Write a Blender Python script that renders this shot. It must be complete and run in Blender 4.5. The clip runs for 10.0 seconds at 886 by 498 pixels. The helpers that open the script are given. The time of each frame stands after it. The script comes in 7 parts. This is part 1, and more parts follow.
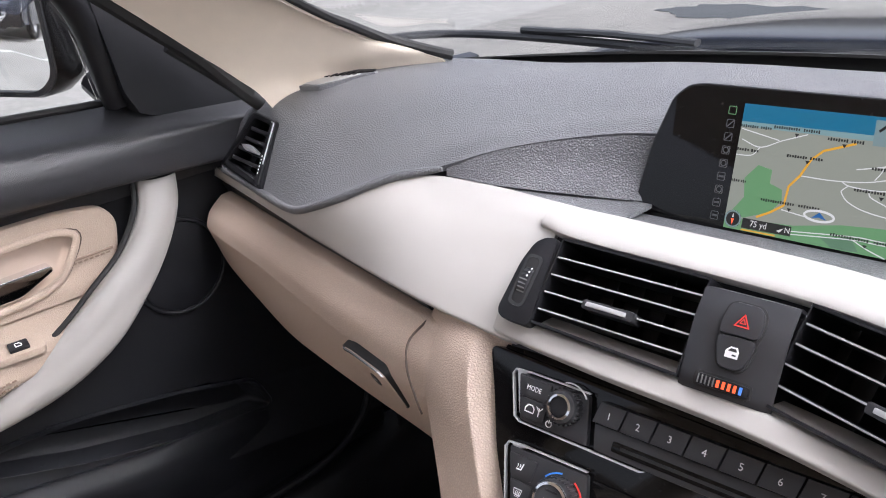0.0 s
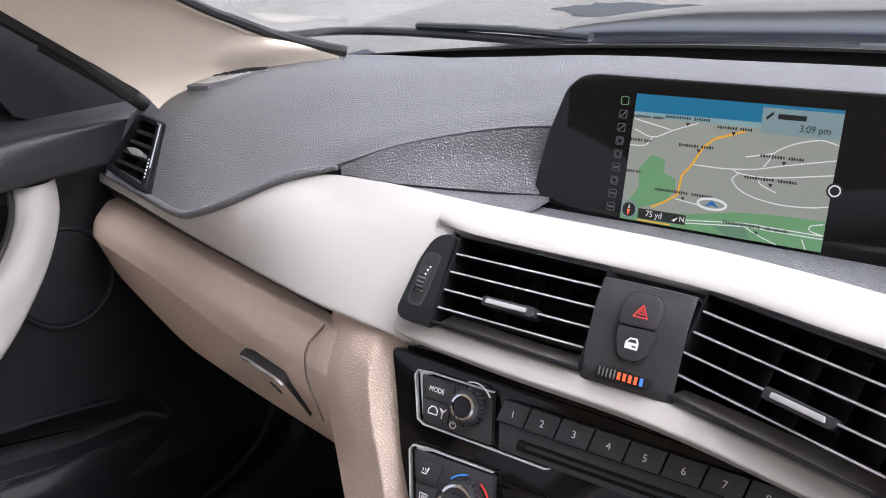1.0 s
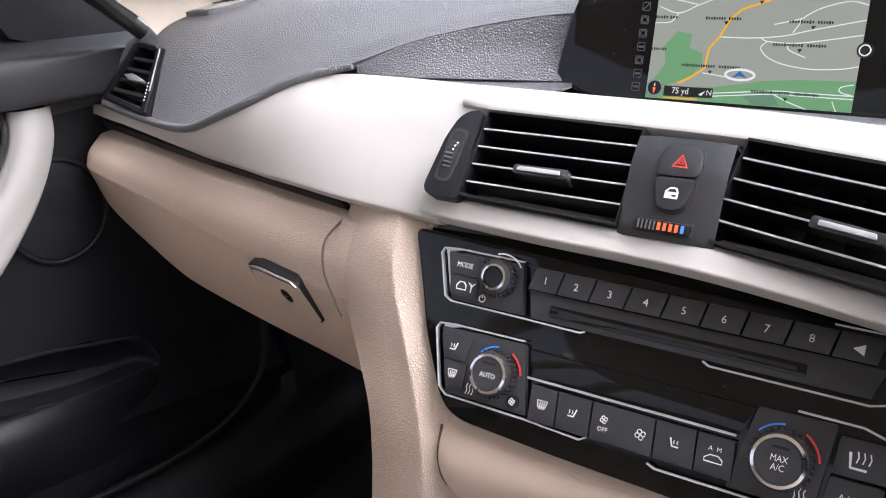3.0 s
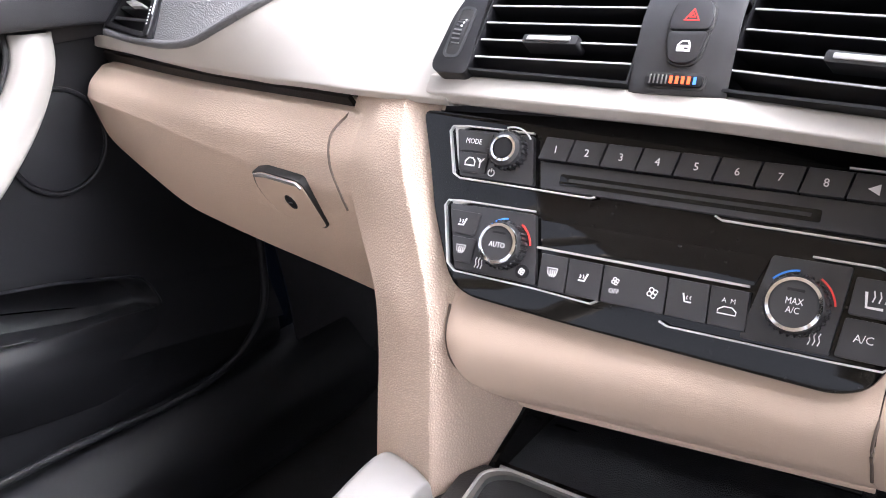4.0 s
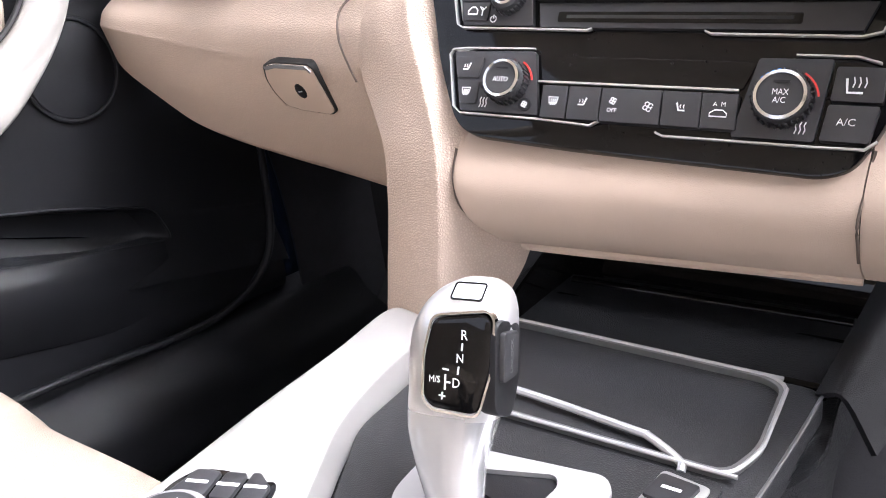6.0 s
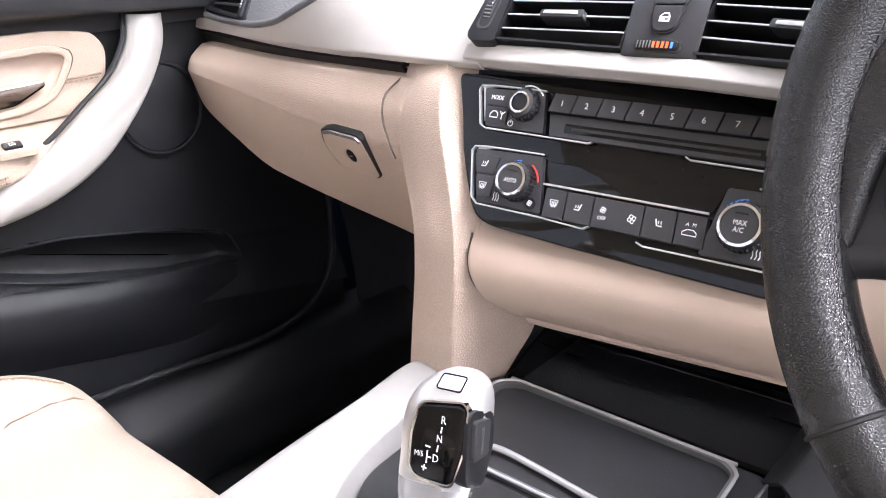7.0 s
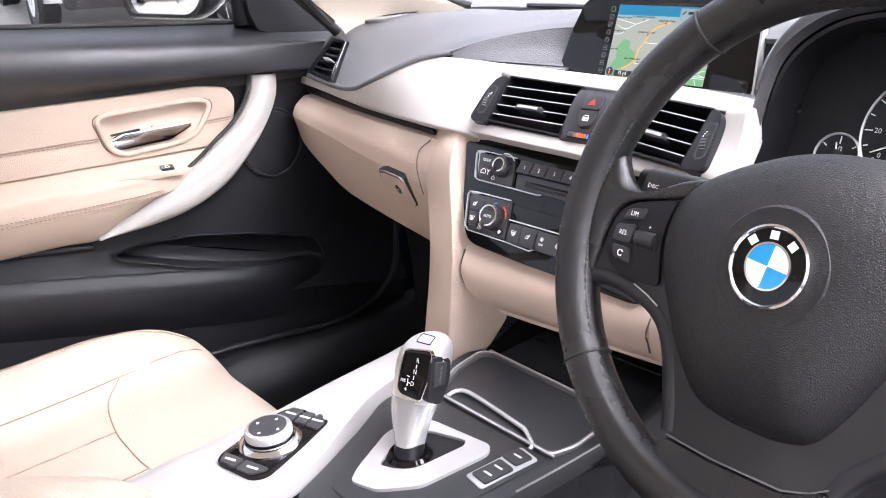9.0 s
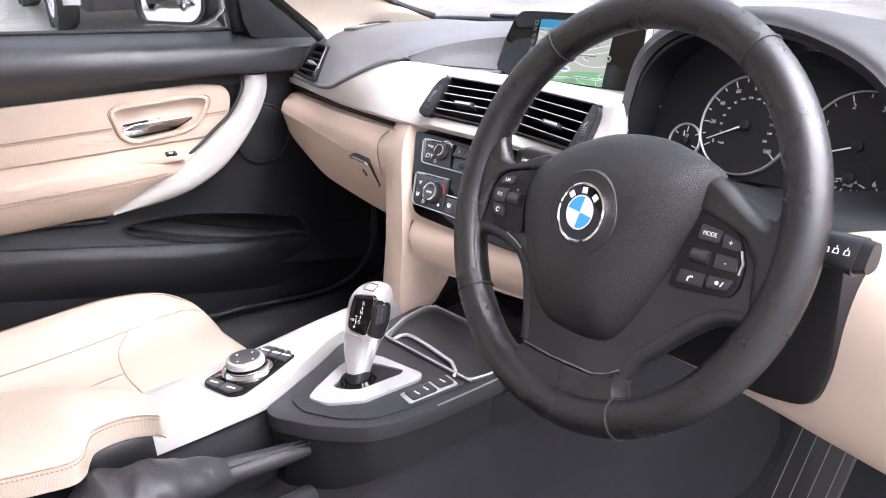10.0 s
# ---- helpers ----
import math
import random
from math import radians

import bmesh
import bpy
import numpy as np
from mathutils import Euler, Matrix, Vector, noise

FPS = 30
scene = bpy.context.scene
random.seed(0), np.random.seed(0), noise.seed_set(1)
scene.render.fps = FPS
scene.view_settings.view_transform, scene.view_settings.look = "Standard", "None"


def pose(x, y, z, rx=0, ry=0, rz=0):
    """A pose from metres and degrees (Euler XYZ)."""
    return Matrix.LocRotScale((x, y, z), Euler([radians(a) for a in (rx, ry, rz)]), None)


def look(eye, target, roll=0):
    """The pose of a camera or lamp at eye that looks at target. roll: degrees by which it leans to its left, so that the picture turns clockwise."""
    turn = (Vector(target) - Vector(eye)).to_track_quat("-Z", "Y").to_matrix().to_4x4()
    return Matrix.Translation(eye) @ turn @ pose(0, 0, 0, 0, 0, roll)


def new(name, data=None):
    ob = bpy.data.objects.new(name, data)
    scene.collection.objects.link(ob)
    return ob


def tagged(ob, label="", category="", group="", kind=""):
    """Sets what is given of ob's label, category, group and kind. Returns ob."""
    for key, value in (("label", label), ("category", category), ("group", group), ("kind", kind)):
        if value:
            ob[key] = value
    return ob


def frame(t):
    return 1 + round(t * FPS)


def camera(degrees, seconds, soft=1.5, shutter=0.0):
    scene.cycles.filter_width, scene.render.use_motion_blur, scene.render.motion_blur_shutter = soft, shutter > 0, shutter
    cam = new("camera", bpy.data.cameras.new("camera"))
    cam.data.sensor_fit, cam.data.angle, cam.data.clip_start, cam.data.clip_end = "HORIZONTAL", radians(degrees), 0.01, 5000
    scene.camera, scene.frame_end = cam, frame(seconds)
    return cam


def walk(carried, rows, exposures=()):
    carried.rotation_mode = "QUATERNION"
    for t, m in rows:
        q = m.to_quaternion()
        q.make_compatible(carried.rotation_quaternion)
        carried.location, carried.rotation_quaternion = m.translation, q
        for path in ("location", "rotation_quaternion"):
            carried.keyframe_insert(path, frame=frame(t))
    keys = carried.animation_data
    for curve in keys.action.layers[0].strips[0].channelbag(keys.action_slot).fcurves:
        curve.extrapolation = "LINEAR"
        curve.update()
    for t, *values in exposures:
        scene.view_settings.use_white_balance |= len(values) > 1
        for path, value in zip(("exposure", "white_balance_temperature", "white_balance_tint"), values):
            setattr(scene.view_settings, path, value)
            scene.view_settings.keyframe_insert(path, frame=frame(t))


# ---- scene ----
cam = camera(53.7, 10.0, soft=1.0)
PATH = [
    (0, (0.212, 0.127, 1.174), (-1.19, 1.333, 0.411), -6.4),
    (0.5, (0.21, 0.139, 1.171), (-1.102, 1.432, 0.392), -6.2),
    (1, (0.206, 0.144, 1.165), (-1.046, 1.493, 0.383), -5.9),
    (1.5, (0.197, 0.139, 1.159), (-1.022, 1.519, 0.379), -5.6),
    (2, (0.19, 0.127, 1.149), (-1.017, 1.523, 0.377), -5.2),
    (2.5, (0.19, 0.115, 1.12), (-1.011, 1.52, 0.356), -4.8),
    (2.7, (0.187, 0.105, 1.105), (-1.012, 1.511, 0.341), -5.0),
    (3.8, (0.186, 0.053, 1.008), (-0.993, 1.497, 0.284), -4.1),
    (4, (0.192, 0.053, 0.994), (-0.996, 1.486, 0.263), -4.7),
    (4.5, (0.199, 0.039, 0.958), (-0.998, 1.47, 0.235), -4.7),
    (5, (0.217, 0.021, 0.914), (-1.001, 1.445, 0.214), -4.6),
    (5.2, (0.22, 0.007, 0.899), (-0.994, 1.435, 0.2), -4.6),
    (6.3, (0.229, -0.017, 0.883), (-0.965, 1.448, 0.228), -5.8),
    (6.5, (0.265, -0.011, 0.912), (-0.99, 1.393, 0.237), -4.2),
    (7, (0.31, -0.026, 0.977), (-1.019, 1.3, 0.289), -3.9),
    (7.5, (0.364, -0.062, 1.02), (-1.042, 1.196, 0.356), -2.8),
    (8, (0.439, -0.089, 1.056), (-1.021, 1.11, 0.399), -2.5),
    (8.5, (0.535, -0.127, 1.067), (-0.949, 1.046, 0.417), -2.3),
    (9, (0.627, -0.17, 1.089), (-0.866, 0.991, 0.439), -2.6),
    (9.5, (0.738, -0.2, 1.106), (-0.76, 0.958, 0.462), -2.4),
    (10, (0.86, -0.239, 1.115), (-0.652, 0.9, 0.47), -2.3),
]
walk(cam, [(t, look(eye, target, roll)) for t, eye, target, roll in PATH],
     exposures=[(0.0, 1.05, 6050, 17), (2.5, 1.05, 6050, 17), (4.0, 2.12, 6050, 17), (5.2, 2.21, 6050, 17), (6.5, 2.15, 6050, 17), (8.0, 1.9, 6050, 19), (10.0, 1.9, 6050, 19)])

# ---- world and light ----
world = bpy.data.worlds.new("world")
scene.world = world
world.use_nodes = True
wn = world.node_tree
wn.nodes.clear()
sky = wn.nodes.new("ShaderNodeTexSky")
sky.sky_type = "NISHITA"
sky.sun_disc = False
sky.sun_elevation = radians(50)
sky.sun_rotation = radians(75)
sky.dust_density = 7.0
sky.air_density = 1.0
bg = wn.nodes.new("ShaderNodeBackground")
bg.inputs["Strength"].default_value = 0.15
wo = wn.nodes.new("ShaderNodeOutputWorld")
pale = wn.nodes.new("ShaderNodeHueSaturation")
pale.inputs["Saturation"].default_value = 0.25
wn.links.new(sky.outputs[0], pale.inputs["Color"])
wn.links.new(pale.outputs[0], bg.inputs[0])
wn.links.new(bg.outputs[0], wo.inputs[0])
sun_data = bpy.data.lights.new("sun", "SUN")
sun_data.energy = 1.3
sun_data.angle = radians(45)
sun_data.color = (1.0, 0.99, 0.97)
sun = new("sun", sun_data)
sun.matrix_world = look((4.0, 4.2, 8.2), (0, 0, 0))


# ---- materials ----
def material(name, base, rough=0.5, metal=0.0, grain=0.0, grain_scale=900.0, mottle=0.12, mottle_scale=9.0,
             kind="noise", spec=0.5, coat=0.0, spots=0.0, spot_colour=(0.5, 0.5, 0.5), rough_var=0.08, spot_scale=350, spot_from=0.68, groove_shade=0.12):
    m = bpy.data.materials.new(name)
    m.use_nodes = True
    nt = m.node_tree
    b = nt.nodes["Principled BSDF"]
    b.inputs["Metallic"].default_value = metal
    b.inputs["Specular IOR Level"].default_value = spec
    b.inputs["Coat Weight"].default_value = coat
    b.inputs["Coat Roughness"].default_value = 0.06
    tc = nt.nodes.new("ShaderNodeTexCoord")
    big = nt.nodes.new("ShaderNodeTexNoise")
    big.inputs["Scale"].default_value = mottle_scale
    big.inputs["Detail"].default_value = 5
    nt.links.new(tc.outputs["Object"], big.inputs["Vector"])
    ramp = nt.nodes.new("ShaderNodeMix")
    ramp.data_type = "RGBA"
    lo = [c * (1 - mottle) for c in base] + [1]
    hi = [min(1, c * (1 + mottle)) for c in base] + [1]
    ramp.inputs[6].default_value = lo
    ramp.inputs[7].default_value = hi
    nt.links.new(big.outputs["Fac"], ramp.inputs[0])
    colour = ramp.outputs[2]
    if spots:
        sp = nt.nodes.new("ShaderNodeTexNoise")
        sp.inputs["Scale"].default_value = spot_scale
        sp.inputs["Detail"].default_value = 3
        nt.links.new(tc.outputs["Object"], sp.inputs["Vector"])
        mr = nt.nodes.new("ShaderNodeMapRange")
        mr.inputs[1].default_value = spot_from
        mr.inputs[2].default_value = spot_from + 0.10
        mr.inputs[4].default_value = spots
        nt.links.new(sp.outputs["Fac"], mr.inputs[0])
        mx = nt.nodes.new("ShaderNodeMix")
        mx.data_type = "RGBA"
        mx.inputs[7].default_value = (*spot_colour, 1)
        nt.links.new(mr.outputs[0], mx.inputs[0])
        nt.links.new(colour, mx.inputs[6])
        colour = mx.outputs[2]
    colour_out = colour
    rr = nt.nodes.new("ShaderNodeMapRange")
    rr.inputs[3].default_value = max(0.02, rough - rough_var)
    rr.inputs[4].default_value = min(1, rough + rough_var)
    nt.links.new(big.outputs["Fac"], rr.inputs[0])
    nt.links.new(rr.outputs[0], b.inputs["Roughness"])
    if grain:
        if kind == "leather":
            tex = nt.nodes.new("ShaderNodeTexVoronoi")
            tex.feature = "DISTANCE_TO_EDGE"
            tex.inputs["Scale"].default_value = grain_scale
            warp = nt.nodes.new("ShaderNodeTexNoise")
            warp.inputs["Scale"].default_value = grain_scale * 0.6
            nt.links.new(tc.outputs["Object"], warp.inputs["Vector"])
            add = nt.nodes.new("ShaderNodeVectorMath")
            add.operation = "MULTIPLY_ADD"
            add.inputs[1].default_value = (0.9 / grain_scale,) * 3
            nt.links.new(warp.outputs["Color"], add.inputs[0])
            nt.links.new(tc.outputs["Object"], add.inputs[2])
            nt.links.new(add.outputs[0], tex.inputs["Vector"])
            lim = nt.nodes.new("ShaderNodeMapRange")
            lim.inputs[2].default_value = 0.35
            nt.links.new(tex.outputs["Distance"], lim.inputs[0])
            out = lim.outputs[0]
            # grain shading put into the colour: grooves darker, crowns slightly lighter
            tone = nt.nodes.new("ShaderNodeMapRange")
            tone.inputs[3].default_value = 1 - groove_shade
            tone.inputs[4].default_value = 1.0 + groove_shade * 0.25
            nt.links.new(out, tone.inputs[0])
            mul = nt.nodes.new("ShaderNodeVectorMath")
            mul.operation = "SCALE"
            nt.links.new(colour, mul.inputs[0])
            nt.links.new(tone.outputs[0], mul.inputs["Scale"])
            colour_out = mul.outputs[0]
        else:
            tex = nt.nodes.new("ShaderNodeTexNoise")
            tex.inputs["Scale"].default_value = grain_scale
            tex.inputs["Detail"].default_value = 3
            nt.links.new(tc.outputs["Object"], tex.inputs["Vector"])
            out = tex.outputs["Fac"]
        bump = nt.nodes.new("ShaderNodeBump")
        bump.inputs["Strength"].default_value = grain
        bump.inputs["Distance"].default_value = 0.0009
        nt.links.new(out, bump.inputs["Height"])
        nt.links.new(bump.outputs[0], b.inputs["Normal"])
    nt.links.new(colour_out, b.inputs["Base Color"])
    return m


def lamp_material(name, colour, strength):
    m = bpy.data.materials.new(name)
    m.use_nodes = True
    b = m.node_tree.nodes["Principled BSDF"]
    b.inputs["Base Color"].default_value = (*[c * 0.06 for c in colour], 1)
    b.inputs["Roughness"].default_value = 0.3
    b.inputs["Emission Color"].default_value = (*colour, 1)
    b.inputs["Emission Strength"].default_value = strength
    return m


PAD = material("dash_vinyl", (0.175, 0.177, 0.187), 0.36, grain=0.85, grain_scale=430, kind="leather", groove_shade=0.3, mottle=0.10)
DOORBLACK = material("door_plastic", (0.012, 0.0125, 0.0145), 0.40, grain=0.6, grain_scale=600, kind="leather", spec=0.32)
LOWBLACK = material("hard_black_plastic", (0.0115, 0.012, 0.0142), 0.36, grain=0.3, grain_scale=900, kind="leather", spec=0.30)
BLACK = material("black_plastic", (0.009, 0.009, 0.0105), 0.40, grain=0.2, grain_scale=1500, spec=0.35)
SOFTBLACK = material("soft_black_buttons", (0.030, 0.030, 0.0325), 0.32, grain=0.1, grain_scale=2200)
GLOSS = material("piano_black", (0.004, 0.0038, 0.004), 0.06, spec=0.32, coat=0.0, spots=0.12, spot_colour=(0.2, 0.2, 0.2), rough_var=0.04)
BEIGE = material("beige_vinyl", (0.60, 0.475, 0.385), 0.52, grain=0.5, grain_scale=440, kind="leather", mottle=0.05, mottle_scale=6)
BEIGESMOOTH = material("beige_plastic", (0.55, 0.435, 0.35), 0.50, grain=0.3, grain_scale=1300, mottle=0.04)
DOORVINYL = material("door_vinyl", (0.47, 0.375, 0.295), 0.55, grain=0.6, grain_scale=480, kind="leather", mottle=0.05, mottle_scale=6)
SEATLEATHER = material("cream_leather", (0.46, 0.385, 0.31), 0.50, grain=0.5, grain_scale=420, kind="leather", mottle=0.05, mottle_scale=7)
LINING = material("beige_cloth", (0.80, 0.71, 0.59), 0.85, grain=0.6, grain_scale=1500, mottle=0.06, mottle_scale=40)
TRIM = material("pearl_trim", (0.47, 0.452, 0.425), 0.48, metal=0.0, mottle=0.02, grain=0.05, grain_scale=2500, rough_var=0.03)
WHITETRIM = material("white_trim", (0.345, 0.338, 0.327), 0.34, metal=0.05, mottle=0.02, rough_var=0.03)
SATIN = material("silver_paint", (0.58, 0.58, 0.58), 0.32, metal=0.55, mottle=0.03)
STEEL = material("worn_steel", (0.28, 0.28, 0.28), 0.40, metal=0.8, mottle=0.2)
SHELF = material("door_shelf_vinyl", (0.024, 0.0245, 0.027), 0.34, grain=0.2, grain_scale=600, kind="leather", spec=0.5)
CLUSTERGREY = material("cluster_plastic", (0.030, 0.0305, 0.034), 0.32, grain=0.1, grain_scale=1500, mottle=0.1)
# pearl trim again, darkened: shade of the down-facing pull put into its colour
SHADEDPEARL = material("pearl_trim_shaded", (0.345, 0.332, 0.31), 0.40, mottle=0.02, rough_var=0.03)
SPOKE = material("spoke_plastic", (0.022, 0.022, 0.0235), 0.34, grain=0.15, grain_scale=1800, mottle=0.15)
WIPER = material("wiper_coating", (0.05, 0.052, 0.056), 0.4, mottle=0.2, mottle_scale=30)
COWL = material("cowl_vinyl", (0.042, 0.042, 0.045), 0.40, grain=0.35, grain_scale=700, kind="leather", mottle=0.1)
BRIGHT = material("bright_metal", (0.56, 0.56, 0.57), 0.2, metal=0.6, mottle=0.04, mottle_scale=30)
SILVER = material("satin_silver", (0.66, 0.66, 0.66), 0.34, metal=0.75, mottle=0.05)
CHROME = material("chrome", (0.82, 0.82, 0.83), 0.10, metal=1.0, mottle=0.03, rough_var=0.03)
WHEELLEATHER = material("wheel_leather", (0.0085, 0.0083, 0.0088), 0.27, grain=0.25, grain_scale=760, spec=0.75, groove_shade=0.3, kind="leather", mottle=0.12, mottle_scale=14, rough_var=0.04)
AIRBAG = material("airbag_vinyl", (0.019, 0.0187, 0.020), 0.40, spec=0.55, grain=0.38, groove_shade=0.4, grain_scale=640, kind="leather", mottle=0.12)
GAITER = material("gaiter_leather", (0.024, 0.024, 0.026), 0.30, grain=0.32, grain_scale=450, kind="leather", mottle=0.2, mottle_scale=30)
CARPET = material("black_carpet", (0.020, 0.0198, 0.0224), 0.95, spec=0.25, grain=1.0, grain_scale=700, mottle=0.35, mottle_scale=60, spots=0.2, spot_colour=(0.03, 0.03, 0.03))
RUBBER = material("rubber", (0.014, 0.014, 0.014), 0.6, grain=0.2)
THREAD = material("stitching", (0.27, 0.20, 0.15), 0.8)
DARKTHREAD = material("dark_stitching", (0.022, 0.022, 0.023), 0.7)
SEAM = material("seam_shadow_gap", (0.10, 0.075, 0.06), 0.8)
PRINT = material("white_print", (0.85, 0.85, 0.85), 0.5, mottle=0.02)
REDPRINT = material("red_print", (0.75, 0.05, 0.04), 0.4, mottle=0.02)
BLUEPRINT = material("blue_print", (0.05, 0.25, 0.75), 0.4, mottle=0.02)
REDGLOW = lamp_material("red_lamp", (1.0, 0.10, 0.03), 0.9)
BLUEGLOW = lamp_material("blue_lamp", (0.1, 0.3, 1.0), 0.5)
MAPGREY = lamp_material("map_grey", (0.36, 0.38, 0.31), 0.341)
MAPSKY = lamp_material("map_sky_blue", (0.012, 0.19, 0.33), 0.341)
MAPHAZE = lamp_material("map_haze", (0.26, 0.42, 0.42), 0.341)
MAPGREEN = lamp_material("map_green", (0.17, 0.38, 0.17), 0.341)
MAPDARKGREEN = lamp_material("map_dark_green", (0.14, 0.27, 0.16), 0.341)
MAPWHITE = lamp_material("map_white", (0.85, 0.85, 0.82), 0.372)
MAPORANGE = lamp_material("map_orange", (0.90, 0.45, 0.03), 0.372)
MAPTEXT = lamp_material("map_text", (0.015, 0.015, 0.015), 0.310)
MAPBOX = lamp_material("map_box", (0.27, 0.38, 0.38), 0.310)
MAPBLUE = lamp_material("map_blue", (0.02, 0.14, 0.40), 0.372)
MAPDIM = lamp_material("icon_grey", (0.16, 0.165, 0.17), 0.20)
BADGEBLUE = material("enamel_blue", (0.02, 0.30, 0.80), 0.15, coat=0.5, mottle=0.02)
BADGEWHITE = material("enamel_white", (0.85, 0.85, 0.85), 0.15, coat=0.5, mottle=0.02)
ASPHALT = material("wet_asphalt", (0.21, 0.205, 0.19), 0.75, grain=1.0, grain_scale=60, mottle=0.55, mottle_scale=0.9, spots=0.40, spot_scale=14, spot_from=0.50, spot_colour=(0.30, 0.29, 0.27))
LINEPAINT = material("worn_white_paint", (0.62, 0.61, 0.58), 0.7, grain=0.8, grain_scale=60, mottle=0.25, mottle_scale=8)
WATER = material("still_water", (0.012, 0.014, 0.014), 0.03, spec=0.6, mottle=0.05, rough_var=0.01)
NAVY = material("navy_paint", (0.006, 0.010, 0.022), 0.10, coat=0.7, mottle=0.05)
CARWHITE = material("white_paint", (0.72, 0.72, 0.72), 0.2, coat=1.0, mottle=0.03)
CARBLACK = material("black_paint", (0.015, 0.015, 0.017), 0.15, coat=1.0, mottle=0.05)
TINTED = material("tinted_glass", (0.01, 0.012, 0.014), 0.05, coat=0.5, mottle=0.02)


def glass_material(name, tint=(0.97, 0.985, 0.98)):
    m = bpy.data.materials.new(name)
    m.use_nodes = True
    b = m.node_tree.nodes["Principled BSDF"]
    b.inputs["Base Color"].default_value = (*tint, 1)
    b.inputs["Roughness"].default_value = 0.0
    b.inputs["IOR"].default_value = 1.45
    b.inputs["Transmission Weight"].default_value = 1.0
    return m


GLASS = glass_material("window_glass")
MIRROR = material("mirror", (0.9, 0.92, 0.92), 0.02, metal=1.0, mottle=0.01, rough_var=0.01)


# ---- mesh helpers ----
def thing(name, at, label, category, group="", kind=""):
    ob = new(name)
    ob.location = at
    ob.empty_display_size = 0.05
    return tagged(ob, label, category, group, kind)


def part(name, bm, mat, parent, label="", sharp=40):
    me = bpy.data.meshes.new(name)
    bmesh.ops.recalc_face_normals(bm, faces=bm.faces[:])
    bm.to_mesh(me)
    bm.free()
    me.polygons.foreach_set("use_smooth", [True] * len(me.polygons))
    me.set_sharp_from_angle(angle=radians(sharp))
    me.materials.append(mat)
    ob = new(name, me)
    if parent is not None:
        ob.parent = parent
        if parent.type == "EMPTY":
            ob.matrix_parent_inverse = Matrix.Translation(parent.location).inverted()
    if label:
        tagged(ob, label)
    return ob


def axes(origin, u, v):
    """A local frame: u to the right, v up, third axis out of the surface."""
    u = Vector(u).normalized()
    v = Vector(v)
    v = (v - u * v.dot(u)).normalized()
    n = u.cross(v)
    return Matrix.Translation(origin) @ Matrix((u, v, n)).transposed().to_4x4()


def spin(m, degrees, u=0.0, v=0.0):
    """The frame m moved to (u, v) in mm and turned in its own plane."""
    return m @ Matrix.Translation((u * 0.001, v * 0.001, 0)) @ Matrix.Rotation(radians(degrees), 4, "Z")


def smooth_line(points, n, closed=False):
    """n points along a Catmull-Rom curve through the points."""
    p = np.array([tuple(q) for q in points], float)
    k = len(p)
    if k < 3 and not closed:
        t = np.linspace(0, 1, n)[:, None]
        return p[0] * (1 - t) + p[-1] * t
    ext = np.vstack([p[-1], p, p[0], p[1]]) if closed else np.vstack([2 * p[0] - p[1], p, 2 * p[-1] - p[-2]])
    out = []
    span = k if closed else k - 1
    for s in np.linspace(0, span, n, endpoint=not closed):
        i = min(int(s), span - 1)
        f = s - i
        a, b, c, d = ext[i], ext[i + 1], ext[i + 2], ext[i + 3]
        out.append(0.5 * (2 * b + (c - a) * f + (2 * a - 5 * b + 4 * c - d) * f * f + (3 * b - a - 3 * c + d) * f ** 3))
    return np.array(out)


def grid_bm(pts, closed_u=False, closed_v=False):
    """A bmesh from a grid of points [rows][columns]."""
    bm = bmesh.new()
    vs = [[bm.verts.new(tuple(p)) for p in row] for row in pts]
    nr, nc = len(vs), len(vs[0])
    for i in range(nr if closed_u else nr - 1):
        for j in range(nc if closed_v else nc - 1):
            q = (vs[i][j], vs[i][(j + 1) % nc], vs[(i + 1) % nr][(j + 1) % nc], vs[(i + 1) % nr][j])
            try:
                bm.faces.new(q)
            except ValueError:
                pass
    return bm


def thicken(bm, depth):
    """Gives an open sheet a thickness along its normals."""
    bmesh.ops.recalc_face_normals(bm, faces=bm.faces[:])
    bmesh.ops.solidify(bm, geom=bm.faces[:], thickness=depth)
    return bm


def loft_grid(rows, nu, nv):
    cross = [smooth_line(r, nv) for r in rows]
    cols = [smooth_line([c[j] for c in cross], nu) for j in range(nv)]
    return [[cols[j][i] for j in range(nv)] for i in range(nu)]


def loft(name, rows, mat, parent, nu=40, nv=20, depth=0.004, label=""):
    """A smooth sheet through rows of points, with thickness."""
    bm = grid_bm(loft_grid(rows, nu, nv))
    if depth:
        thicken(bm, depth)
    return part(name, bm, mat, parent, label)


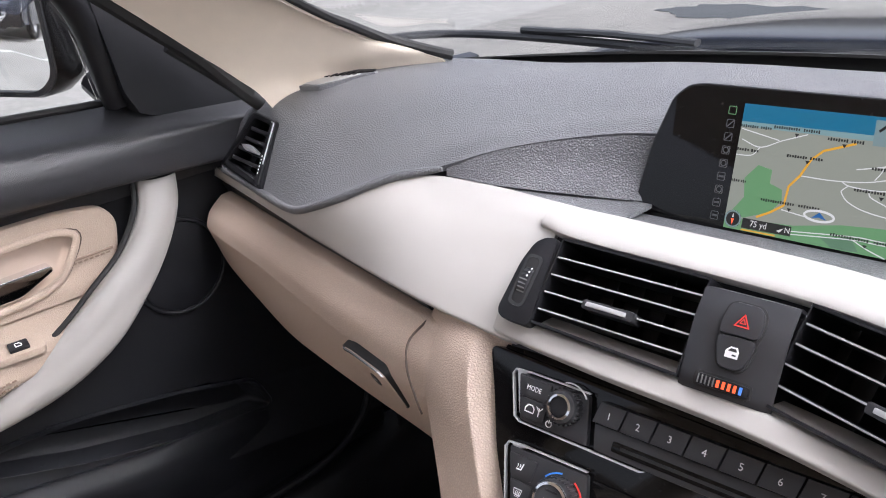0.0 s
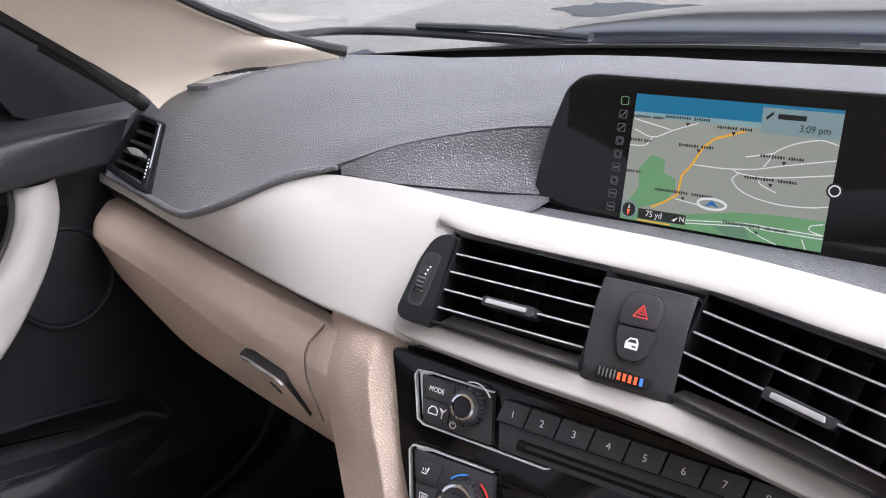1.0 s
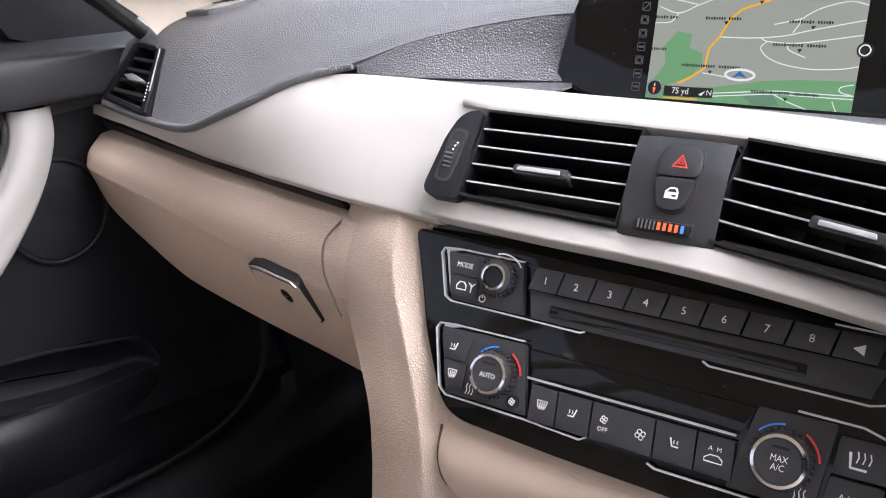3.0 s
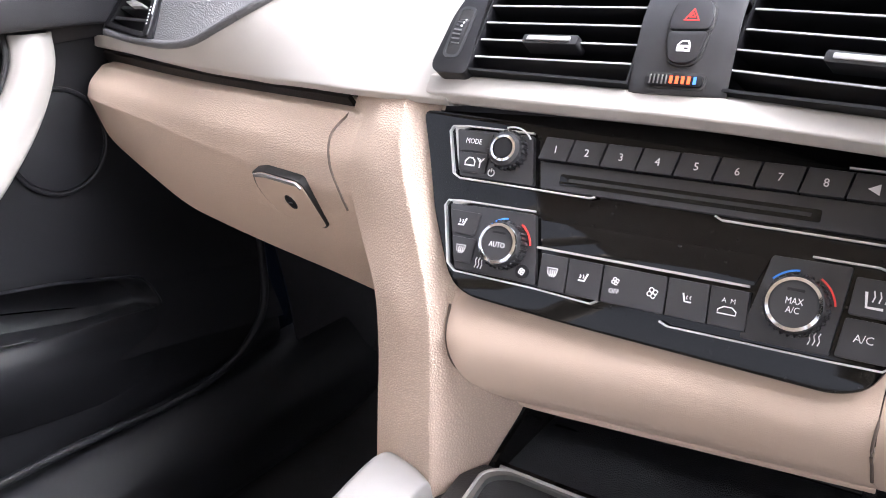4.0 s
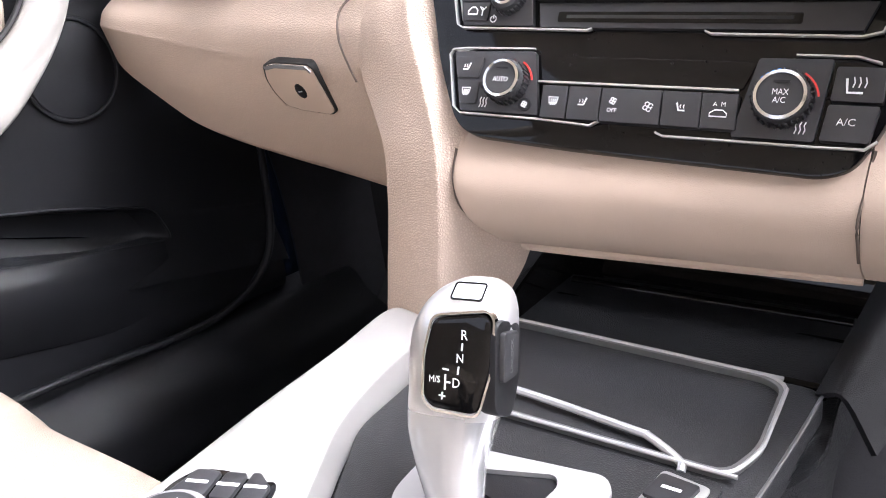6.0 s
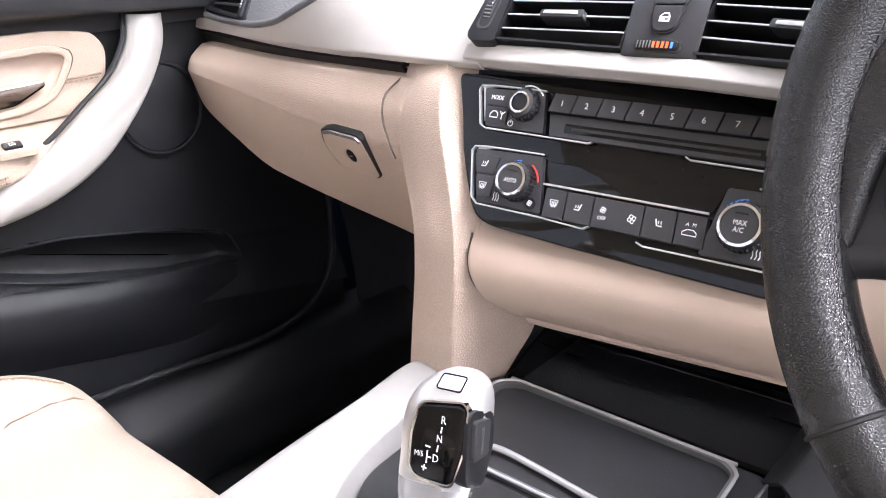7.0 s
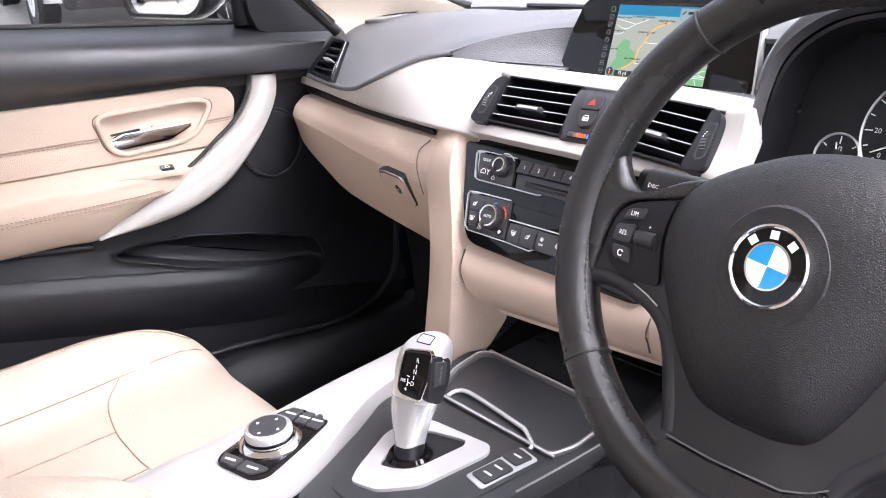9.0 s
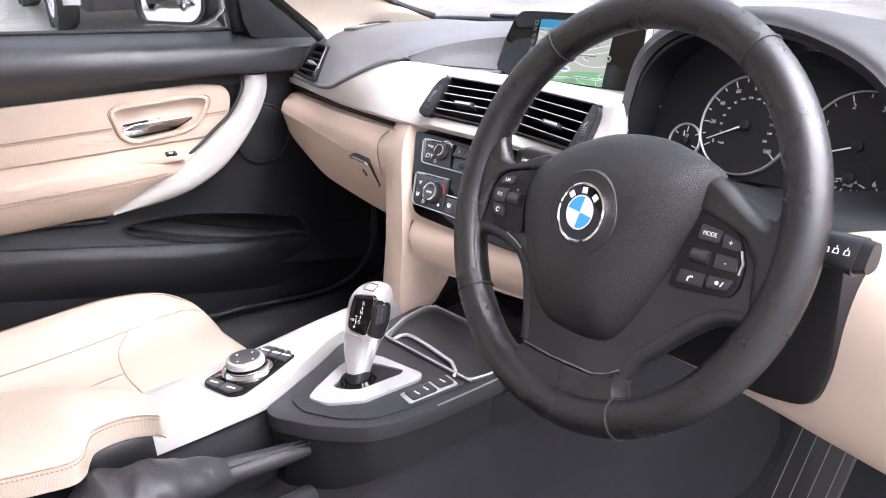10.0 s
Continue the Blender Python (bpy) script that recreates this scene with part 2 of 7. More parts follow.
def creased(name, rows, breaks, mat, parent, nu, per, back, r=0.0015, label=""):
    """A sheet through rows of points with folds at the points numbered in breaks, each fold rounded by r (or r(row, fold)); back gives it thickness."""
    lines = []
    for k, row in enumerate(rows):
        row = [Vector(p) for p in row]
        cuts = [0, *breaks, len(row) - 1]
        segs = [[Vector(p) for p in smooth_line(row[a:b + 1], per * (b - a) + 1)] for a, b in zip(cuts, cuts[1:])]
        line = []
        for i, seg in enumerate(segs):
            if i:
                p, a, b = seg[0], segs[i - 1][-2], seg[1]
                q = r(k, i - 1) if callable(r) else r
                s0 = p + (a - p).normalized() * min(q, (a - p).length * 0.6)
                s1 = p + (b - p).normalized() * min(q, (b - p).length * 0.6)
                line[-1] = s0
                line += [s0 * 0.25 + p * 0.5 + s1 * 0.25, s1] + seg[1:]
            else:
                line += seg
        lines.append(line)
    cols = [smooth_line([ln[j] for ln in lines], nu) for j in range(len(lines[0]))]
    grid = [[Vector(cols[j][i]) for j in range(len(cols))] for i in range(nu)]
    b = Vector(back)
    loop = [row + [p + b for p in row[::-1]] for row in grid]
    bm = grid_bm(loop, closed_v=True)
    bm.verts.ensure_lookup_table()
    n = len(loop[0])
    h = n // 2
    for e in (0, nu - 1):
        for j in range(h - 1):
            bm.faces.new((bm.verts[e * n + j], bm.verts[e * n + j + 1], bm.verts[e * n + n - 2 - j], bm.verts[e * n + n - 1 - j]))
    return part(name, bm, mat, parent, label, 55)


def rounded(pts, r, seg=4):
    """A polygon with its corners rounded."""
    out = []
    k = len(pts)
    for i in range(k):
        p, a, b = Vector(pts[i][:2]), Vector(pts[i - 1][:2]), Vector(pts[(i + 1) % k][:2])
        ra = min(r, (a - p).length * 0.45, (b - p).length * 0.45)
        s, e = p + (a - p).normalized() * ra, p + (b - p).normalized() * ra
        for j in range(seg + 1):
            f = j / seg
            out.append(s * (1 - f) ** 2 + p * 2 * f * (1 - f) + e * f * f)
    return out


def plate_bm(pts, z0, z1, bevel=0.0, m=None):
    """A polygon (in mm) raised from z0 to z1 (mm), its upper edge bevelled."""
    bm = bmesh.new()
    vs = [bm.verts.new((p[0] * 0.001, p[1] * 0.001, z0 * 0.001)) for p in pts]
    f = bm.faces.new(vs)
    r = bmesh.ops.extrude_face_region(bm, geom=[f])
    top = [g for g in r["geom"] if isinstance(g, bmesh.types.BMFace)][0]
    bmesh.ops.translate(bm, vec=(0, 0, (z1 - z0) * 0.001), verts=top.verts[:])
    if bevel:
        bmesh.ops.bevel(bm, geom=top.edges[:], offset=bevel * 0.001, segments=2, affect="EDGES", profile=0.6)
    if m is not None:
        bm.transform(m)
    return bm


def plate(name, m, pts, z0, z1, mat, parent, r=0.0, bevel=0.6, label=""):
    p = rounded(pts, r) if r else pts
    return part(name, plate_bm(p, z0, z1, bevel, m), mat, parent, label)


def rect(u0, v0, u1, v1):
    return [(u0, v0), (u1, v0), (u1, v1), (u0, v1)]


def ring_plate(name, m, outer, inner, z0, z1, mat, parent, label=""):
    """A flat frame between two outlines with the same count of points (mm)."""
    rows = []
    for pts, z in ((inner, z0), (inner, z1), (outer, z1), (outer, z0)):
        rows.append([(p[0] * 0.001, p[1] * 0.001, z * 0.001) for p in pts])
    bm = grid_bm(rows, closed_u=True, closed_v=True)
    bm.transform(m)
    return part(name, bm, mat, parent, label)


def lathe(name, m, u, v, profile, mat, parent, seg=40, label="", squash=1.0):
    """A turned body about the frame's third axis; profile of (radius, height) in mm."""
    rows = []
    for rad, z in profile:
        rows.append([((u + rad * math.cos(a)) * 0.001, (v + rad * squash * math.sin(a)) * 0.001, z * 0.001)
                     for a in [2 * math.pi * i / seg for i in range(seg)]])
    bm = grid_bm(rows, closed_v=True)
    bmesh.ops.remove_doubles(bm, verts=bm.verts[:], dist=1e-6)
    bm.transform(m)
    return part(name, bm, mat, parent, label)


def tube_bm(path, radius, n=40, seg=12, closed=False, flat=1.0, up=(0, 0, 1)):
    """A tube along a smooth path; radius a number or a function of 0..1."""
    p = smooth_line(path, n, closed)
    rows = []
    upv = Vector(up)
    for i in range(n):
        a, b = p[(i - 1) % n if closed else max(i - 1, 0)], p[(i + 1) % n if closed else min(i + 1, n - 1)]
        t = Vector(b - a).normalized()
        s = t.cross(upv)
        s = s.normalized() if s.length > 1e-6 else Vector((1, 0, 0))
        w = s.cross(t)
        r = radius(i / (n - 1)) if callable(radius) else radius
        rows.append([Vector(p[i]) + s * r * math.cos(k) + w * r * flat * math.sin(k) for k in [2 * math.pi * j / seg for j in range(seg)]])
    bm = grid_bm(rows, closed_u=closed, closed_v=True)
    if not closed:
        bm.verts.ensure_lookup_table()
        bm.faces.new([bm.verts[j] for j in range(seg)])
        bm.faces.new([bm.verts[(n - 1) * seg + j] for j in range(seg)])
    return bm


def tube(name, path, radius, mat, parent, n=40, seg=12, closed=False, flat=1.0, up=(0, 0, 1), label=""):
    return part(name, tube_bm(path, radius, n, seg, closed, flat, up), mat, parent, label)


def at(m, u, v, z=0.0):
    return m @ Vector((u * 0.001, v * 0.001, z * 0.001))


def text(name, m, words, size, u, v, z, mat, parent, turn=0.0, shear=0.0, stretch=1.0):
    """Raised lettering; size in mm, centred at (u, v)."""
    cu = bpy.data.curves.new(name, "FONT")
    cu.body = words
    cu.size = size * 0.001
    cu.align_x, cu.align_y = "CENTER", "CENTER"
    cu.extrude = 0.00008
    cu.shear = shear
    cu.resolution_u = 2
    tmp = bpy.data.objects.new(name, cu)
    me = bpy.data.meshes.new_from_object(tmp)
    bpy.data.objects.remove(tmp)
    me.transform(m @ Matrix.Translation((u * 0.001, v * 0.001, z * 0.001)) @ Matrix.Rotation(radians(turn), 4, "Z") @ Matrix.Diagonal((stretch, 1, 1, 1)))
    me.materials.clear()
    me.materials.append(mat)
    ob = new(name, me)
    ob.parent = parent
    if parent.type == "EMPTY":
        ob.matrix_parent_inverse = Matrix.Translation(parent.location).inverted()
    return ob


def line_bm(m, pts, width, z0, z1, closed=False):
    """A flat ribbon (mm) along a polyline in the frame."""
    bm = bmesh.new()
    k = len(pts)
    rows = []
    for i in range(k):
        a = Vector(pts[i - 1] if (i or closed) else pts[i])
        b = Vector(pts[(i + 1) % k] if (i < k - 1 or closed) else pts[i])
        d = (b - a).normalized()
        nrm = Vector((-d.y, d.x)) * width / 2
        c = Vector(pts[i])
        rows.append([(c + nrm, z0), (c + nrm, z1), (c - nrm, z1), (c - nrm, z0)])
    vs = [[bm.verts.new((p.x * 0.001, p.y * 0.001, z * 0.001)) for p, z in r] for r in rows]
    for i in range(k if closed else k - 1):
        for j in range(4):
            bm.faces.new((vs[i][j], vs[i][(j + 1) % 4], vs[(i + 1) % k][(j + 1) % 4], vs[(i + 1) % k][j]))
    if not closed:
        bm.faces.new(vs[0])
        bm.faces.new(vs[-1])
    bm.transform(m)
    return bm


def stripe(name, m, pts, width, z0, z1, mat, parent, closed=False, label=""):
    return part(name, line_bm(m, pts, width, z0, z1, closed), mat, parent, label)


def arc(cu, cv, r, a0, a1, n=24):
    return [(cu + r * math.cos(radians(a0 + (a1 - a0) * i / n)), cv + r * math.sin(radians(a0 + (a1 - a0) * i / n))) for i in range(n + 1)]


def stitches(name, path, length, gap, mat, parent, lift=0.0008, r=0.0005):
    """A row of short thread stitches along a path, as one part."""
    dense = smooth_line(path, 400)
    d = np.concatenate([[0], np.cumsum(np.linalg.norm(np.diff(dense, axis=0), axis=1))])
    bm = bmesh.new()
    s = 0.0
    while s + length < d[-1]:
        a = Vector([np.interp(s, d, dense[:, k]) for k in range(3)])
        b = Vector([np.interp(s + length, d, dense[:, k]) for k in range(3)])
        mid = (a + b) / 2
        t = (b - a).normalized()
        g = bmesh.ops.create_cube(bm, size=1.0)
        q = t.to_track_quat("X", "Z").to_matrix().to_4x4()
        bmesh.ops.transform(bm, matrix=Matrix.Translation(mid) @ q @ Matrix.Diagonal((length, 2 * r, 2 * r, 1)), verts=g["verts"])
        s += length + gap
    return part(name, bm, mat, parent)


# ---- surroundings ----
def build_ground():
    bm = bmesh.new()
    bmesh.ops.create_grid(bm, x_segments=24, y_segments=24, size=400)
    bm.transform(Matrix.Rotation(math.atan(0.06), 4, "Y"))
    ob = part("ground", bm, ASPHALT, None)
    tagged(ob, "grey worn asphalt of a car park", "ground", kind="structure")


build_ground()


# ---- cabin shell ----
def build_shell():
    floor = loft("floor", [[(-0.80, 1.0, 0.40), (-0.3, 1.0, 0.40), (0.3, 1.0, 0.40), (0.74, 1.0, 0.40)],
                           [(-0.80, 0.85, 0.27), (-0.3, 0.85, 0.27), (0.3, 0.85, 0.27), (0.74, 0.85, 0.27)],
                           [(-0.80, 0.5, 0.25), (-0.3, 0.5, 0.25), (0.3, 0.5, 0.25), (0.74, 0.5, 0.25)],
                           [(-0.80, -0.6, 0.25), (-0.3, -0.6, 0.25), (0.3, -0.6, 0.25), (0.74, -0.6, 0.25)],
                           [(-0.80, -1.5, 0.25), (-0.3, -1.5, 0.25), (0.3, -1.5, 0.25), (0.74, -1.5, 0.25)]], CARPET, None, 40, 20, 0.01)
    tagged(floor, "black carpeted car floor", "floor", kind="structure")
    wall = loft("wall_front", [[(-0.78, 0.99, 0.38), (0.0, 1.02, 0.38), (0.78, 0.99, 0.38)], [(-0.78, 0.98, 0.90), (0.0, 1.05, 0.93), (0.78, 0.98, 0.90)]], CARPET, None, 8, 20, 0.02)
    tagged(wall, "dark firewall behind the dashboard", "wall", kind="structure")
    # added wall out of view, cream in place of the seats to bounce light
    back = loft("wall_rear", [[(-0.70, -0.62, 0.25), (0.70, -0.62, 0.25)], [(-0.70, -0.64, 0.50), (0.70, -0.64, 0.50)], [(-0.66, -0.78, 0.98), (0.66, -0.78, 0.98)]], SEATLEATHER, None, 10, 6, 0.03)
    tagged(back, "unseen plain cream wall added behind the cabin to bounce light", "wall", kind="structure")
    # roof and pillars out of view, added to close and shade the cabin
    roof = loft("ceiling", [[(-0.60, 0.22, 1.33), (-0.3, 0.28, 1.355), (0.3, 0.28, 1.355), (0.60, 0.22, 1.33)],
                            [(-0.62, -0.3, 1.38), (-0.3, -0.3, 1.42), (0.3, -0.3, 1.42), (0.62, -0.3, 1.38)],
                            [(-0.60, -1.1, 1.34), (-0.3, -1.1, 1.39), (0.3, -1.1, 1.39), (0.60, -1.1, 1.34)]], LINING, None, 20, 20, 0.03)
    tagged(roof, "unseen beige cloth roof lining that shades the cabin", "ceiling", kind="structure")
    for s in (-1, 1):
        p = tube("pillar", [(s * 0.74, -0.50, 0.30), (s * 0.745, -0.52, 0.95), (s * 0.63, -0.56, 1.36)], 0.06, LINING, None, 16, 12)
        tagged(p, "unseen beige centre roof pillar", "pillar", kind="structure")
        q = tube("rear_pillar", [(s * 0.70, -1.45, 0.95), (s * 0.58, -1.1, 1.34)], 0.09, LINING, None, 10, 12)
        tagged(q, "unseen beige rear roof pillar", "pillar", kind="structure")
    skin = loft("wall_left", [[(-0.83, 1.1, 0.2), (-0.83, -1.5, 0.2)], [(-0.86, 1.1, 0.6), (-0.86, -1.5, 0.6)], [(-0.80, 1.1, 0.93), (-0.80, -1.5, 0.99)]], NAVY, None, 12, 12, 0.02)
    tagged(skin, "dark painted outer skin of the car side", "wall", kind="structure")
    sill = loft("wall_left_sill", [[(-0.77, 1.0, 0.25), (-0.77, -0.5, 0.25)], [(-0.69, 0.95, 0.27), (-0.69, -0.5, 0.27)],
                                   [(-0.672, 0.93, 0.33), (-0.672, -0.5, 0.345)], [(-0.682, 0.90, 0.372), (-0.682, -0.5, 0.392)], [(-0.715, 0.90, 0.405), (-0.715, -0.5, 0.425)], [(-0.77, 0.90, 0.41), (-0.77, -0.5, 0.43)]],
                LOWBLACK, None, 24, 20, 0.004)
    tagged(sill, "black plastic door sill cover", "sill", kind="structure")
    seal = tube("door_seal", [(-0.735, 0.775, 0.80), (-0.730, 0.772, 0.66), (-0.722, 0.758, 0.51), (-0.720, 0.715, 0.452), (-0.720, 0.655, 0.428), (-0.721, 0.58, 0.423), (-0.722, 0.48, 0.431), (-0.722, 0.37, 0.437), (-0.722, 0.0, 0.445), (-0.722, -0.45, 0.45)], 0.0055, LOWBLACK, None, 70, 10)
    tagged(seal, "black rubber door opening seal", "seal", kind="structure")
    kick = loft("wall_left_kick", [[(-0.715, 0.80, 0.26), (-0.715, 0.9, 0.26), (-0.70, 1.0, 0.26)], [(-0.735, 0.80, 0.55), (-0.73, 0.9, 0.55), (-0.72, 1.0, 0.55)], [(-0.75, 0.74, 0.86), (-0.74, 0.88, 0.86), (-0.73, 1.0, 0.86)]], CARPET, None, 12, 10, 0.004)
    tagged(kick, "black kick panel beside the footwell", "wall", kind="structure")


build_shell()


def build_left_pillar():
    """The beige windscreen pillar trim on the passenger side."""
    t = thing("windscreen_pillar", (-0.62, 0.62, 0.98), "beige cloth-covered windscreen pillar above the dashboard", "pillar", kind="structure")
    loft("pillar_cover", [
        [(-0.660, 0.662, 0.930), (-0.645, 0.692, 0.942), (-0.624, 0.730, 0.955), (-0.580, 0.768, 0.965), (-0.526, 0.808, 0.972)],
        [(-0.672, 0.640, 0.974), (-0.655, 0.672, 0.981), (-0.632, 0.716, 0.986), (-0.586, 0.757, 0.990), (-0.531, 0.800, 0.992)],
        [(-0.682, 0.620, 0.998), (-0.655, 0.652, 1.007), (-0.625, 0.692, 1.012), (-0.588, 0.736, 1.011), (-0.545, 0.782, 1.004)],
        [(-0.692, 0.598, 1.021), (-0.657, 0.625, 1.036), (-0.627, 0.657, 1.042), (-0.599, 0.702, 1.037), (-0.577, 0.748, 1.021)],
        [(-0.693, 0.548, 1.065), (-0.657, 0.570, 1.084), (-0.627, 0.600, 1.088), (-0.600, 0.642, 1.080), (-0.579, 0.700, 1.046)],
        [(-0.695, 0.506, 1.102), (-0.657, 0.525, 1.120), (-0.624, 0.553, 1.124), (-0.600, 0.592, 1.114), (-0.584, 0.660, 1.069)],
        [(-0.690, 0.440, 1.155), (-0.655, 0.455, 1.172), (-0.622, 0.474, 1.176), (-0.598, 0.510, 1.166), (-0.576, 0.590, 1.112)],
        [(-0.665, 0.300, 1.265), (-0.635, 0.310, 1.279), (-0.602, 0.325, 1.283), (-0.572, 0.350, 1.270), (-0.553, 0.400, 1.236)],
        [(-0.640, 0.190, 1.345), (-0.610, 0.195, 1.358), (-0.580, 0.200, 1.360), (-0.552, 0.215, 1.351), (-0.530, 0.240, 1.335)]], LINING, t, 70, 30, 0.004)
    tube("seal", [(-0.525, 0.808, 0.996), (-0.543, 0.785, 1.006), (-0.574, 0.751, 1.024), (-0.577, 0.703, 1.049), (-0.582, 0.663, 1.072), (-0.573, 0.593, 1.115), (-0.550, 0.403, 1.239), (-0.527, 0.243, 1.338)], 0.006, RUBBER, t, 50, 8)
    tube("seal_foot", [(-0.700, 0.680, 0.930), (-0.696, 0.645, 0.965), (-0.704, 0.610, 1.000), (-0.712, 0.560, 1.045)], 0.009, RUBBER, t, 20, 10)
    tube("door_seal", [(-0.682, 0.632, 0.975), (-0.699, 0.593, 1.021), (-0.702, 0.543, 1.065), (-0.704, 0.500, 1.102), (-0.699, 0.434, 1.155), (-0.674, 0.296, 1.265)], 0.010, RUBBER, t, 50, 8)


build_left_pillar()


def build_windscreen():
    rows = [[(-0.66, 0.86, 0.955), (-0.33, 1.0, 0.965), (0, 1.04, 0.968), (0.33, 1.0, 0.965), (0.66, 0.86, 0.955)],
            [(-0.60, 0.57, 1.12), (-0.3, 0.68, 1.15), (0, 0.71, 1.155), (0.3, 0.68, 1.15), (0.60, 0.57, 1.12)],
            [(-0.55, 0.25, 1.34), (-0.28, 0.30, 1.365), (0, 0.32, 1.37), (0.28, 0.30, 1.365), (0.55, 0.25, 1.34)]]
    w = loft("window_1", rows, GLASS, None, 24, 30, 0.004)
    w.visible_shadow = False
    tagged(w, "clear curved windscreen glass", "windscreen", kind="structure")


build_windscreen()


def build_frit():
    f = loft("windscreen_border", [[(-0.66, 0.845, 0.915), (-0.33, 0.978, 0.92), (0, 1.018, 0.922), (0.33, 0.978, 0.92), (0.66, 0.845, 0.915)],
                                   [(-0.645, 0.835, 0.972), (-0.33, 0.966, 0.976), (0, 1.004, 0.977), (0.33, 0.966, 0.976), (0.645, 0.835, 0.972)],
                                   [(-0.63, 0.822, 0.984), (-0.33, 0.954, 0.983), (0, 0.993, 0.984), (0.33, 0.954, 0.983), (0.63, 0.822, 0.984)]], RUBBER, None, 8, 40, 0.003)
    tagged(f, "black printed border along the windscreen foot", "border", kind="structure")


build_frit()


# ---- dashboard ----
def build_dashboard():
    d = thing("dashboard", (0.0, 0.75, 0.86), "dark grey soft-touch dashboard with pearl white trim over beige lower panels", "dashboard")
    pad = [
        [(-0.735, 0.690, 0.955), (-0.728, 0.650, 0.950), (-0.722, 0.625, 0.935), (-0.735, 0.605, 0.893)],
        [(-0.700, 0.735, 0.978), (-0.695, 0.690, 0.974), (-0.690, 0.648, 0.958), (-0.712, 0.597, 0.891)],
        [(-0.600, 0.790, 0.990), (-0.600, 0.710, 0.982), (-0.600, 0.640, 0.957), (-0.600, 0.580, 0.883)],
        [(-0.500, 0.825, 0.990), (-0.500, 0.725, 0.988), (-0.500, 0.645, 0.961), (-0.500, 0.556, 0.892)],
        [(-0.420, 0.850, 0.986), (-0.420, 0.735, 0.992), (-0.420, 0.650, 0.967), (-0.420, 0.556, 0.920)],
        [(-0.370, 0.860, 0.987), (-0.370, 0.740, 0.994), (-0.370, 0.645, 0.970), (-0.370, 0.579, 0.943)],
        [(-0.325, 0.870, 0.988), (-0.325, 0.745, 0.996), (-0.325, 0.640, 0.973), (-0.325, 0.602, 0.955)],
        [(-0.270, 0.880, 0.990), (-0.270, 0.750, 0.998), (-0.270, 0.665, 0.984), (-0.270, 0.626, 0.972)],
        [(-0.190, 0.888, 0.991), (-0.190, 0.760, 1.002), (-0.190, 0.690, 0.994), (-0.190, 0.658, 0.985)],
        [(-0.120, 0.890, 0.991), (-0.120, 0.765, 1.003), (-0.120, 0.700, 0.998), (-0.120, 0.668, 0.988)],
        [(0.000, 0.892, 0.992), (0.000, 0.770, 1.004), (0.000, 0.710, 0.999), (0.000, 0.676, 0.985)],
        [(0.140, 0.890, 0.992), (0.140, 0.770, 1.006), (0.140, 0.710, 1.001), (0.140, 0.676, 0.985)],
        [(0.200, 0.885, 0.992), (0.200, 0.765, 1.008), (0.200, 0.700, 1.004), (0.200, 0.650, 0.985)]]
    # the pad, with an opening for the side vent
    v = axes((-0.664, 0.613, 0.921), (0.993, -0.11, -0.02), (0, 0.62, 0.785))
    back = v.inverted()
    bm = grid_bm(loft_grid(pad, 150, 50))
    hole = []
    for f in bm.faces:
        p = back @ f.calc_center_median()
        u, w = p.x * 1000, p.y * 1000
        if -30 < w < 35 and abs(p.z) < 0.04 and -31 - (35 - w) * 0.28 < u < 25 + (35 - w) * 0.33:
            hole.append(f)
    bmesh.ops.delete(bm, geom=hole, context="FACES")
    thicken(bm, 0.006)
    part("upper_pad", bm, PAD, d)
    # the hollow between the pad's crease and the trim
    hollow = [
        [(-0.322, 0.604, 0.952), (-0.322, 0.603, 0.949), (-0.322, 0.603, 0.946)],
        [(-0.270, 0.626, 0.970), (-0.272, 0.619, 0.958), (-0.275, 0.608, 0.943)],
        [(-0.190, 0.658, 0.983), (-0.192, 0.648, 0.960), (-0.195, 0.628, 0.941)],
        [(-0.135, 0.668, 0.986), (-0.138, 0.664, 0.962), (-0.141, 0.652, 0.939)]]
    loft("hollow_face", hollow, PAD, d, 30, 14, 0.004)
    loft("hollow_ledge", [[(-0.300, 0.602, 0.9435), (-0.300, 0.600, 0.9435)], [(-0.220, 0.622, 0.9425), (-0.220, 0.600, 0.9420)], [(-0.145, 0.655, 0.9405), (-0.145, 0.600, 0.9405)]], PAD, d, 16, 6, 0.003)
    loft("screen_ledge", [[(-0.160, 0.602, 0.9395), (-0.160, 0.660, 0.9295)], [(-0.02, 0.608, 0.9385), (-0.02, 0.664, 0.9285)], [(0.10, 0.602, 0.9365), (0.10, 0.672, 0.9275)], [(0.20, 0.585, 0.9335), (0.20, 0.665, 0.9255)]], PAD, d, 30, 6, 0.003)
    loft("driver_pad", [[(0.195, 0.885, 0.990), (0.195, 0.76, 0.985), (0.195, 0.65, 0.975), (0.195, 0.60, 0.945)], [(0.36, 0.880, 0.985), (0.36, 0.76, 0.975), (0.36, 0.68, 0.965), (0.36, 0.66, 0.935)],
                        [(0.52, 0.865, 0.978), (0.52, 0.75, 0.966), (0.52, 0.63, 0.955), (0.52, 0.58, 0.925)], [(0.72, 0.82, 0.970), (0.72, 0.72, 0.960), (0.72, 0.61, 0.948), (0.72, 0.57, 0.92)]], PAD, d, 40, 20, 0.004)
    # ridge across the pad towards the driver's cowl
    tube("pad_ridge", [(0.055, 0.700, 1.001), (0.075, 0.77, 1.006), (0.095, 0.86, 0.997)], 0.006, PAD, d, 16, 8, flat=0.5)

